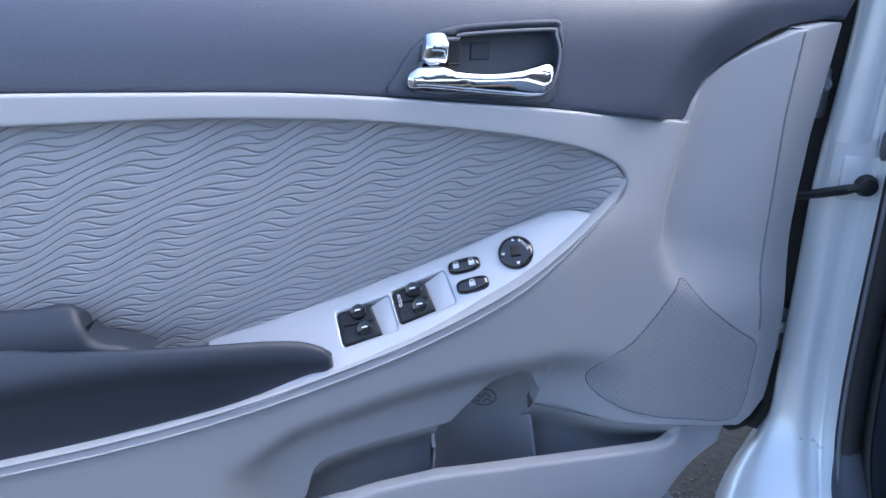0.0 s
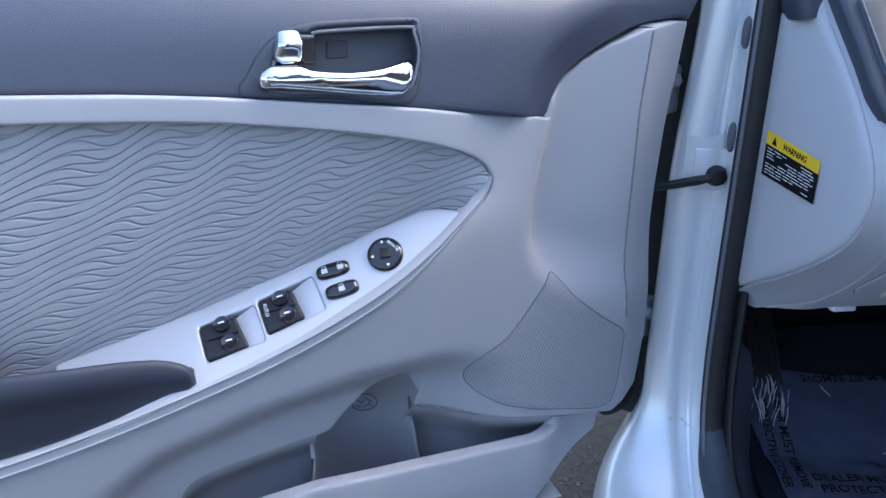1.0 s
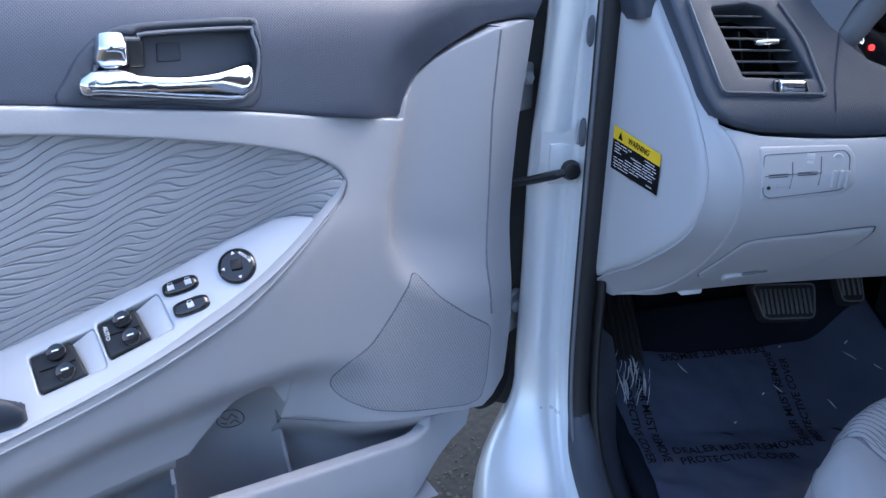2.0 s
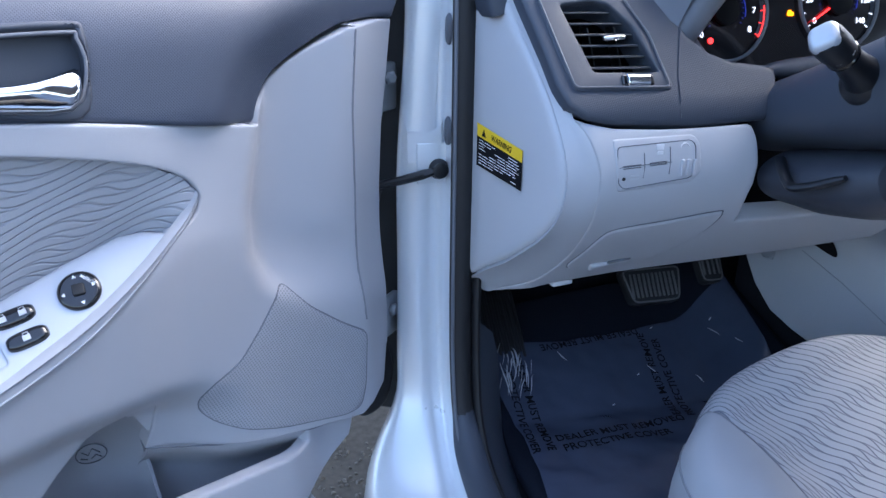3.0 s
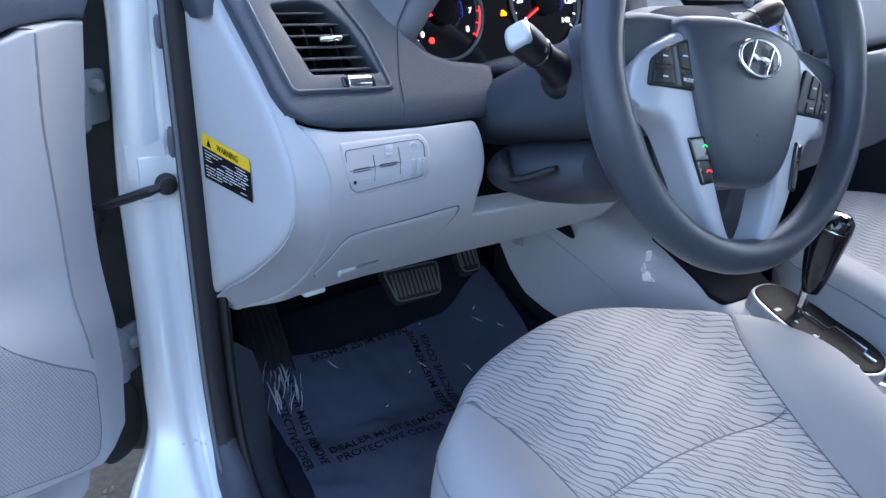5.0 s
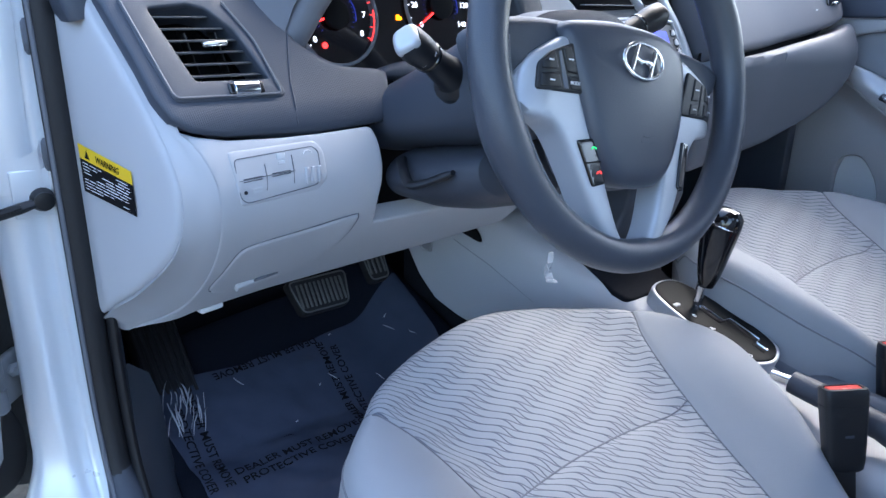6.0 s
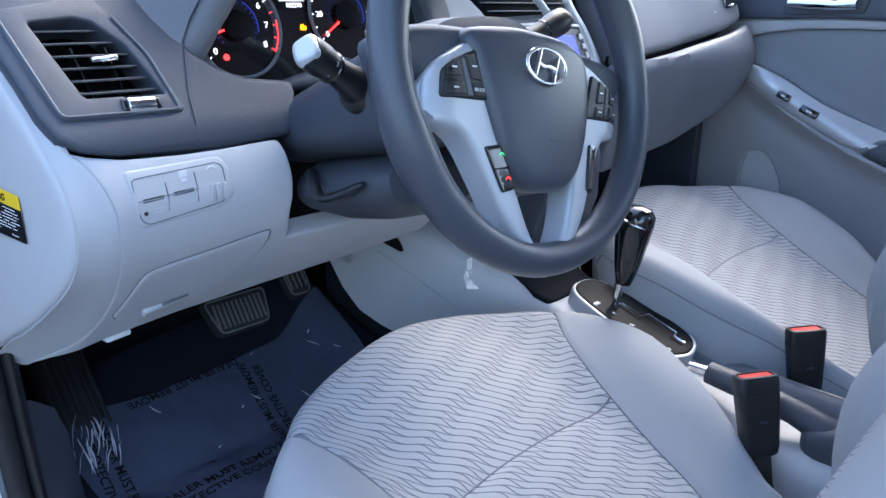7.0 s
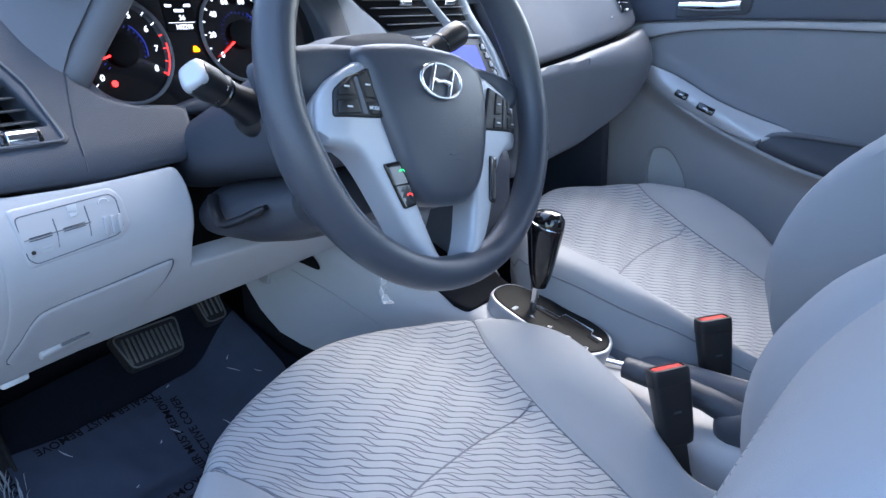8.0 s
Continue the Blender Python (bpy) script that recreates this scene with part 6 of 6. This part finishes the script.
    part("seat_rail", block((0.04, 0.45, 0.03), 0.008, pose(-0.20, -0.05, 0.335)), BLACK, seat)
    part("seat_rail", block((0.04, 0.45, 0.03), 0.008, pose(0.20, -0.05, 0.335)), BLACK, seat)
    return seat


build_seat(0.0176, -0.0105, 0.0, 1)
build_seat(0.698, 0.047, 0.060, -1)

# ---- belt buckles ----
def buckle(x, y, z, lean, turn):
    b = thing("belt_buckle", "black seat belt buckle with a red release button", "seat belt buckle", "belt buckles")
    m = pose(x, y, z) @ Euler((radians(lean), radians(-4), radians(turn))).to_matrix().to_4x4()
    rows = [(-0.100, 0.017, 0.008), (-0.097, 0.0205, 0.0105), (-0.085, 0.0225, 0.0120), (-0.05, 0.0245, 0.0130), (-0.012, 0.0262, 0.0140), (-0.004, 0.0262, 0.0140), (0.0, 0.0250, 0.0130), (0.0005, 0.0215, 0.0095), (-0.004, 0.0205, 0.0088)]
    part("housing", loft([[m @ Vector((p[0], p[1], h)) for p in oval(0, 0, a, c, 0, 36, 4.5)] for h, a, c in rows], closed=True), BLACK, b, "black buckle housing")
    part("release_button", block((0.039, 0.0150, 0.008), 0.002, m @ pose(0, 0, -0.0035)), RED, b, "red release button")
    part("housing_joint", tube([m @ Vector((p[0], p[1], -0.020)) for p in oval(0, 0, 0.0263, 0.0141, 0, 36, 4.5)], 0.0005, 6, closed=True), RUBBER, b)
    part("press_mark", block((0.010, 0.0004, 0.003), 0, m @ pose(0, -0.0138, -0.055)), DARK, b)
    part("stem", block((0.026, 0.010, 0.055), 0.003, m @ pose(0.0, 0, -0.125)), BLACK, b)
    part("webbing", block((0.030, 0.004, 0.09), 0.001, m @ pose(0.0, 0, -0.185)), RUBBER, b, "black woven belt end")
    return b, m


b1, m1 = buckle(0.270, -0.130, 0.530, -14, -38)
part("tag", block((0.020, 0.0008, 0.036), 0, m1 @ pose(0.008, -0.0035, -0.178, 0, 0, 4)), WHITE, b1, "white sewn label")
buckle(0.475, -0.118, 0.520, -8, -42)

# ---- centre console ----
CX = 0.352
con = thing("centre_console", "grey centre console with gear selector and handbrake", "centre console")
CON_W = [(-0.5, 0.060), (-0.12, 0.060), (-0.05, 0.050), (0.05, 0.052), (0.22, 0.080), (0.30, 0.125), (0.40, 0.155), (0.50, 0.185), (0.60, 0.20)]
CON_Z = [(-0.5, 0.43), (-0.12, 0.425), (-0.05, 0.445), (0.05, 0.480), (0.22, 0.528), (0.30, 0.575), (0.40, 0.62), (0.50, 0.655), (0.60, 0.70)]
CON_LOW = [(-0.5, 0.32), (0.20, 0.33), (0.30, 0.385), (0.409, 0.42), (0.458, 0.434), (0.503, 0.454), (0.539, 0.486), (0.562, 0.52), (0.60, 0.58)]


def console_ring(y, inset=0.0, low=None):
    w, z = lerp_table(y, CON_W) - inset, lerp_table(y, CON_Z) - inset
    b = lerp_table(y, CON_LOW) if low is None else low
    return [(CX - w - 0.006, y, min(b, z - 0.04)), (CX - w, y, z - 0.03), (CX - w + 0.006, y, z - 0.010), (CX - w + 0.020, y, z), (CX + w - 0.020, y, z), (CX + w - 0.006, y, z - 0.010), (CX + w, y, z - 0.03), (CX + w + 0.006, y, min(b, z - 0.04))]


stations = [-0.5, -0.2, -0.12, -0.08, -0.05, 0.0, 0.05, 0.12, 0.18, 0.22, 0.26] + [0.30 + 0.02 * k for k in range(16)]
part("console_body", loft([console_ring(y) for y in stations]), LIGHT2, con, "light grey console body")
part("tunnel_carpet", loft([console_ring(y, 0.014, 0.30) for y in stations]), CARPET, con, "dark carpet below the console")
part("side_joint", tube([(CX - lerp_table(y, CON_W) - 0.003, y, lerp_table(y, CON_Z) - 0.075 - 0.10 * (0.48 - y)) for y in (0.47, 0.44, 0.40, 0.36, 0.32)], 0.0007, 6), LIGHT, con)
part("side_clip", block((0.004, 0.020, 0.026), 0.003, pose(0.156, 0.521, 0.550, 0, 0, 12)), LIGHT2, con)
part("side_hole", lathe([(0.010, 0), (0.011, 0.002), (0.0145, 0.002), (0.0145, 0)], basis((0.153, 0.521, 0.550), (0.3, -1, 0.0), (0, 0.1, 1)), 24), LIGHT2, con, "round clip in the console side")
part("side_opening", pad(smooth([(0.50, 0.60), (0.47, 0.612), (0.43, 0.60), (0.415, 0.575), (0.45, 0.583), (0.48, 0.59)], 4), lambda y, z: Vector((0.165 + 0.25 * (0.5 - y), y, z)), (-1, 0, 0), 0.001, 0.002, 0.002, 0.01), PRINT_SHADE_BLACK, con, "dark opening in the console side")
# flat black pad laid on the console in place of a shaded gap
part("front_gap_shade", pad(rounded([(CX - 0.062, 0.190), (CX + 0.060, 0.190), (CX + 0.085, 0.33), (CX - 0.085, 0.33)], 0.012), lambda x, y: Vector((x, y, lerp_table(y, CON_Z) + 0.0015)), (0, 0, 1), 0.003, 0.004, 0.006, 0.012), CARPET, con, "black pad painted as the dark gap ahead of the selector")
plate = lambda x, y: Vector((x, y, 0.541 + 0.30 * (y - 0.188)))
part("gear_surround", pad(smooth([(CX - 0.051, 0.02), (CX - 0.047, 0.118), (CX - 0.034, 0.171), (CX, 0.184), (CX + 0.034, 0.171), (CX + 0.047, 0.118), (CX + 0.051, 0.045), (CX + 0.040, 0.003), (CX, -0.012), (CX - 0.040, 0.003)], 5), plate, (0, 0, 1), 0.004, 0.003, 0.03, 0.010), SILVER, con, "silver ring of the gear plate")
gp = part("gear_plate", pad(smooth([(CX - 0.047, 0.02), (CX - 0.043, 0.115), (CX - 0.031, 0.167), (CX, 0.180), (CX + 0.031, 0.167), (CX + 0.043, 0.115), (CX + 0.047, 0.045), (CX + 0.036, 0.006), (CX, -0.008), (CX - 0.036, 0.006)], 5), lambda x, y: plate(x, y) + Vector((0, 0, 0.003)), (0, 0, 1), 0.003, 0.003, 0.004, 0.010), PLATE, con, "black gear plate with a chrome gate")
gate = [(0.0, 0.11), (0.0, 0.075), (0.016, 0.072), (0.016, 0.025), (0.004, 0.022), (0.004, 0.005)]
part("gate_slot", tube([plate(CX + a, b) + Vector((0, 0, 0.0062)) for a, b in gate], 0.004, 8, 0.3), PRINT_SHADE_BLACK, gp, "stepped gate slot")
part("gate_edge", tube([plate(CX + a + 0.008, b) + Vector((0, 0, 0.0065)) for a, b in gate], 0.0014, 6), CHROME, gp)
for k, w in enumerate("PRND"):
    letters("gear_letter", w, 0.010, basis(plate(CX - 0.026, 0.10 - 0.03 * k) + Vector((0, 0, 0.0068)), (1, 0, 0), (0, 1, 0.1)), WHITE, gp)
part("gate_block", block((0.012, 0.008, 0.003), 0.001, pose(CX - 0.030, 0.130, 0.529)), SILVER, gp)
sh = part("gear_lever", tube([plate(CX - 0.006, 0.112), plate(CX - 0.006, 0.112) + Vector((0.0, -0.004, 0.05)), plate(CX - 0.006, 0.112) + Vector((0.002, -0.008, 0.08))], [0.006, 0.007, 0.008], 12), CHROME, con, "chrome gear lever")
kn = [(0.044, 0.009, 0.011), (0.060, 0.014, 0.016), (0.08, 0.018, 0.020), (0.105, 0.020, 0.024), (0.137, 0.022, 0.029), (0.152, 0.021, 0.029), (0.162, 0.015, 0.022), (0.166, 0.006, 0.010)]
part("gear_knob", loft([[plate(CX - 0.006, 0.112) + Vector((a * math.cos(t), -0.006 - 0.10 * h + b * math.sin(t), h)) for t in np.linspace(0, 2 * math.pi, 25)[:-1]] for h, a, b in kn], closed=True), GLOSS, sh, "gloss black gear knob")
part("knob_trim", tube([plate(CX - 0.006, 0.112) + Vector((0.0235 * math.cos(t) * 0.9, -0.019 + 0.028 * math.sin(t), 0.147 + 0.010 * math.sin(t))) for t in np.linspace(0, 2 * math.pi, 31)[:-1]], 0.0016, 8, closed=True), CHROME, sh)
hb = [(CX - 0.012, -0.015, 0.472), (CX - 0.012, -0.045, 0.474), (CX - 0.012, -0.10, 0.470), (CX - 0.012, -0.16, 0.462), (CX - 0.012, -0.24, 0.440), (CX - 0.012, -0.30, 0.40)]
part("handbrake", tube(hb[1:], [0.0155, 0.017, 0.017, 0.022, 0.024], 16), DARK, con, "dark grey handbrake grip")
part("handbrake_button", tube([(CX - 0.012, -0.018, 0.472), (CX - 0.012, -0.046, 0.474)], 0.0085, 14), CHROME, con, "chrome handbrake button")
part("brake_boot", block((0.06, 0.14, 0.09), 0.02, pose(CX - 0.012, -0.25, 0.43, -18, 0, 0)), DARK, con, "dark grey handbrake boot")
part("rear_tray", block((0.15, 0.14, 0.05), 0.015, pose(CX - 0.005, -0.36, 0.43)), LIGHT2, con, "grey console tray")

# ---- pedals, mat, film ----
RIB = material("worn_rubber_rib", (0.10, 0.10, 0.105), 0.45)


def pedal(x, y, z, w, h, name, label):
    p = thing(name, label, "pedal")
    m = pose(x, y, z, 55, 0, 0) 
    q = rounded([(-w * 0.55, h / 2), (w * 0.55, h / 2), (w * 0.45, -h / 2), (-w * 0.42, -h / 2)], 0.010)
    base, face_of = plane(m @ Vector((0, 0, 0)), m.to_3x3() @ Vector((1, 0, 0)), m.to_3x3() @ Vector((0, 1, 0))), m.to_3x3() @ Vector((0, 0, 1))
    part("pad", pad(q, base, face_of, 0.008, 0.004, 0.010, 0.008), RUBBER, p, "black ribbed rubber pad")
    part("pad_rim", tube([m @ Vector((a * 0.94, b * 0.90, 0.0085)) for a, b in q], 0.0014, 6, closed=True), RIB, p)
    n = int(w / 0.0085)
    for k in range(n):
        part("rib", block((0.0032, h * 0.66, 0.004), 0.001, m @ pose((-w / 2 + w * (k + 0.5) / n) * 0.86, 0, 0.0085)), RIB, p)
    part("arm", tube([m @ Vector((0, 0, -0.006)), m @ Vector((0, 0.05, -0.05)), m @ Vector((0, 0.20, -0.12))], 0.008, 8), BLACK, p)
    return p


pedal(-0.060, 0.515, 0.512, 0.096, 0.058, "brake_pedal", "black rubber brake pedal with ribs")
pedal(0.060, 0.550, 0.532, 0.042, 0.080, "accelerator_pedal", "slim black accelerator pedal with ribs")


def mat_z(x, y):
    k = max(0.0, y - 0.43)
    return 0.334 + 0.42 * k - 0.10 * k * math.exp(-k * 30) + 0.05 * ease((x - 0.03) / 0.12) * ease((y - 0.33) / 0.15)


def mat_surf(d, wrinkle=0.0):
    return lambda x, y: Vector((x, y, mat_z(x, y) + d + wrinkle * noise.noise((x * 14, y * 22, 3.0)) + wrinkle * 0.6 * noise.noise((x * 40, y * 50, 7.0))))


MAT = material("floor_mat_carpet", (0.014, 0.017, 0.026), 0.95, grain=1.0, scale=420, spec=0.1)
tagged(part("floor_mat", pad(smooth([(-0.315, 0.60), (-0.27, 0.655), (0.0, 0.69), (0.12, 0.69), (0.16, 0.60), (0.15, 0.10), (-0.30, 0.10)], 4), mat_surf(0.0), (0, 0, 1), 0.006, 0.012, 0.01, 0.03), MAT, None), "dark carpet floor mat in the driver's footwell", "floor mat")
film_mat = material("clear_film", (0.064, 0.075, 0.113), 0.14, tone=0.25, tone_scale=12, grain=0.5, scale=38, spec=0.6)
film = thing("protective_film", "clear printed plastic film over the floor mat", "plastic film")
part("sheet", pad(smooth([(-0.325, 0.545), (-0.30, 0.57), (-0.18, 0.565), (0.0, 0.575), (0.12, 0.60), (0.145, 0.585), (0.13, 0.40), (0.10, 0.12), (-0.30, 0.12), (-0.31, 0.40)], 4), mat_surf(0.014, 0.0045), (0, 0, 1), 0.001, 0.002, 0.0005, 0.008), film_mat, film, "creased clear film with a blue cast")


def film_words(words, x, y, turn, size):
    """Words printed on the film, following its folds."""
    ob = letters("print", words, size, pose(x, y, 0, 0, 0, math.degrees(turn)), PRINT_SHADE_BLACK, film)
    lay = mat_surf(0.0162, 0.0045)
    for v in ob.data.vertices:
        v.co = lay(v.co.x, v.co.y) + Vector((0, 0, v.co.z))


film_words("DEALER MUST REMOVE", -0.172, 0.384, radians(1), 0.0185)
film_words("PROTECTIVE COVER", -0.180, 0.362, radians(1), 0.0185)
film_words("DEALER MUST REMOVE", -0.135, 0.560, radians(184), 0.0175)
film_words("DEALER MUST REMOVE", -0.055, 0.470, radians(82), 0.0175)
film_words("PROTECTIVE COVER", -0.034, 0.466, radians(82), 0.0175)
film_words("DEALER MUST REMOVE", -0.277, 0.45, radians(-94), 0.0175)
film_words("PROTECTIVE COVER", -0.300, 0.44, radians(-94), 0.0175)
# crumpled film at the door side; pale tubes along its creases paint the glints
CRIN_GLINT = material("crumpled_glint_film", (0.62, 0.66, 0.74), 0.12, tone=0.1, alpha=0.75, spec=1.0, coat=1.0)
rnd = random.Random(9)
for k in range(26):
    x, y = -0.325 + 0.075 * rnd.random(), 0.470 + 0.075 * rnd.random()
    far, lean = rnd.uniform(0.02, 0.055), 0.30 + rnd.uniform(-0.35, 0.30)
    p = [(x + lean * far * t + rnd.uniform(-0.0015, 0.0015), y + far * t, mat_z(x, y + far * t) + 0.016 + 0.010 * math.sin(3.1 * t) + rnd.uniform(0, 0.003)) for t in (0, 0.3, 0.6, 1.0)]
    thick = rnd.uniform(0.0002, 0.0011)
    part("glint_fold", tube(smooth(p, 4, closed=False), [0.0002 + thick * math.sin(3.1 * i / 12) for i in range(13)], 6, 0.5), CRIN_GLINT, film, "pale crease painted as a glint on the film")
# a few short painted glints over the rest of the sheet
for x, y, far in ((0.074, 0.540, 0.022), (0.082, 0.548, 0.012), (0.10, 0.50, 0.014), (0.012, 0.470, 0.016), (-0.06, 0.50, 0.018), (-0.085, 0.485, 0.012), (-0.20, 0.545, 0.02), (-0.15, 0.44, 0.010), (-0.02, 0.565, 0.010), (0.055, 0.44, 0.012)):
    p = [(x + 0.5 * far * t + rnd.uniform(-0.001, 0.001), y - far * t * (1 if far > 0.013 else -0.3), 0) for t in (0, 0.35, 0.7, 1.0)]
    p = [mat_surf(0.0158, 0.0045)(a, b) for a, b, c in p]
    part("glint_fold", tube(smooth(p, 4, closed=False), [0.0002 + 0.0011 * math.sin(3.1 * i / 12) for i in range(13)], 6, 0.5), CRIN_GLINT, film, "pale crease painted as a glint on the film")
part("film_corner", loft([[(-0.335, 0.50 + 0.04 * k, 0.355 + 0.012 * k), (-0.31, 0.49 + 0.045 * k, 0.362 + 0.012 * k + 0.006 * (k % 2)), (-0.285, 0.50 + 0.045 * k, 0.352 + 0.012 * k)] for k in range(3)]), CRIN_GLINT, film)
foot = thing("footrest", "ribbed black footrest beside the kick panel", "footrest")
part("rest_pad", block((0.075, 0.20, 0.03), 0.01, pose(-0.285, 0.62, 0.44, 42, 0, 0)), RUBBER, foot)
for k in range(7):
    part("rib", block((0.005, 0.19, 0.005), 0.0015, pose(-0.285, 0.62, 0.44, 42, 0, 0) @ pose(-0.03 + 0.01 * k, 0, 0.016)), RUBBER, foot)
# clear tag hanging under the column
tag = thing("clear_plastic_tag", "small clear plastic tag hanging below the column", "tag")
TAG = material("clear_plastic", (0.75, 0.78, 0.82), 0.08, tone=0.0, alpha=0.6, spec=0.8)
for k in range(5):
    part("flake", block((0.010, 0.0012, 0.014), 0.0004, pose(0.068 + 0.006 * math.sin(k * 2.1), 0.156, 0.650 - 0.008 * k, 20 * k, 35 * k, 50 * k)), TAG, tag)

# ---- closed passenger door ----
pdoor = thing("passenger_door", "closed car door with two-tone grey trim", "car door")
PX = 1.085


PBOWL = [(-0.6, 0.52), (-0.0965, 0.5784), (0.0462, 0.6299), (0.1495, 0.6712), (0.2437, 0.6834), (0.33, 0.6704)]


def pd(d):
    """The inner face: u runs forward, v up."""
    def f(u, v):
        arm_v = lerp_table(u, [(-0.5, 0.60), (-0.18, 0.625), (0.0, 0.685), (0.14, 0.755), (0.28, 0.835)])
        out = 0.030 * math.exp(-((v - arm_v) / 0.035) ** 2) * ease((0.33 - u) / 0.12)
        lowr = -0.02 * ease((arm_v - 0.02 - v) / 0.06) - 0.010 * ease((lerp_table(u, PBOWL) - v) / 0.10)
        return Vector((PX - d - out - lowr, u, v))
    return f


LEFTW = (-1, 0, 0)
INS = smooth([(0.286, 0.8720), (0.280, 0.8860), (0.257, 0.8970), (0.20, 0.9065), (0.13, 0.9115), (-0.036, 0.9105), (-0.2, 0.9020), (-0.6, 0.885), (-0.6, 0.66), (-0.2, 0.66), (-0.06, 0.700), (0.01, 0.727), (0.095, 0.760), (0.186, 0.811), (0.25, 0.834), (0.272, 0.846)], 3)
PSCOOP = smooth([(0.260, 0.520), (0.2625, 0.580), (0.2625, 0.615), (0.245, 0.640), (0.211, 0.640), (0.181, 0.597), (0.167, 0.550), (0.162, 0.520)], 4)
part("main_panel", pad(rounded([(0.40, 0.30), (0.40, 0.925), (0.10, 0.930), (-0.25, 0.918), (-0.75, 0.90), (-0.75, 0.30)], 0.01), pd(0.0), LEFTW, 0.004, 0.006, 0.03, 0.014, holes=[INS, PSCOOP]), LIGHT, pdoor, "light grey moulded door trim")
part("bottle_scoop", pad(PSCOOP, lambda u, v: pd(0.0)(u, v) + Vector((0.016 * math.sqrt(max(0.0, 1 - ((u - 0.212) / 0.053) ** 2)), 0, 0)), LEFTW, 0.0, 0.002, 0.004, 0.008), LIGHT, pdoor, "hollow for a bottle low on the door")
part("upper_panel", pad(rounded([(0.42, 0.927), (0.10, 0.932), (-0.25, 0.920), (-0.75, 0.902), (-0.75, 1.02), (0.42, 1.02)], 0.006), pd(0.004), LEFTW, 0.006, 0.006, 0.03, 0.016), DARKDOT, pdoor, "dark grey upper trim")
part("cloth_insert", pad(INS, lambda u, v: pd(0)(u, v) + Vector((0.012, 0, 0)), LEFTW, 0.006, 0.012, 0.004, 0.012), CLOTH_SIDE, pdoor, "grey door cloth insert")
PPL = smooth([(0.276, 0.836), (0.2534, 0.8385), (0.1861, 0.8134), (0.0946, 0.7640), (0.0094, 0.7310), (-0.064, 0.7056), (-0.03, 0.6940), (0.0022, 0.6830), (0.0777, 0.7079), (0.182, 0.7577), (0.2445, 0.8032)], 3)
part("switch_plate", pad(PPL, lambda u, v: pd(0.006)(u, v), LEFTW, 0.006, 0.005, 0.006, 0.010), SILVER, pdoor, "silver painted switch plate")
for u, v, w, h, nm in ((0.165, 0.776, 0.030, 0.015, "lock_button"), (0.110, 0.748, 0.040, 0.016, "window_switch")):
    e = 0.001
    m = basis(pd(0.014)(u, v), (0, -1, -0.42), (0.3, 0, 1))
    k = part(nm, block((w, h, 0.006), 0.003, m), GLOSS, pdoor, "black switch on the silver plate")
    part("switch_mark", block((w * 0.3, h * 0.2, 0.0006), 0, m @ pose(0, 0, 0.0032)), WHITE, k)
part("armrest", pad(smooth([(0.005, 0.678), (-0.05, 0.703), (-0.20, 0.690), (-0.55, 0.66), (-0.55, 0.53), (-0.18, 0.612), (-0.06, 0.645)], 4), pd(0.004), LEFTW, 0.006, 0.010, 0.01, 0.014), DARK, pdoor, "dark grey armrest and pull")
part("pull_rim", tube(smooth([pd(0.012)(u, v) for u, v in ((0.002, 0.680), (-0.045, 0.702), (-0.20, 0.690), (-0.55, 0.66))], 5, closed=False), 0.0055, 10), MID, pdoor, "grey rim of the door pull")
part("plate_lip", tube([pd(0.010)(u, v) for u, v in ((0.298, 0.835), (0.27, 0.812), (0.16, 0.742), (0.08, 0.698), (0.0, 0.665), (-0.08, 0.634), (-0.18, 0.605), (-0.4, 0.56))], 0.006, 8), LIGHT, pdoor)
part("handle_bezel", pad(rounded([(0.205, 0.938), (0.048, 0.940), (0.035, 1.0), (0.20, 1.0)], 0.012), pd(0.010), LEFTW, 0.004, 0.004, 0.004, 0.010), DARK, pdoor, "dark handle surround")
part("door_handle", tube([pd(0.022)(u, v) for u, v in ((0.190, 0.962), (0.15, 0.960), (0.10, 0.957), (0.060, 0.959))], [0.012, 0.015, 0.014, 0.016], 12, 0.7), CHROME, pdoor, "chrome inner door handle")
part("door_shell", block((0.05, 1.3, 0.75), 0.02, pose(PX + 0.06, -0.15, 0.64)), PAINT, pdoor)
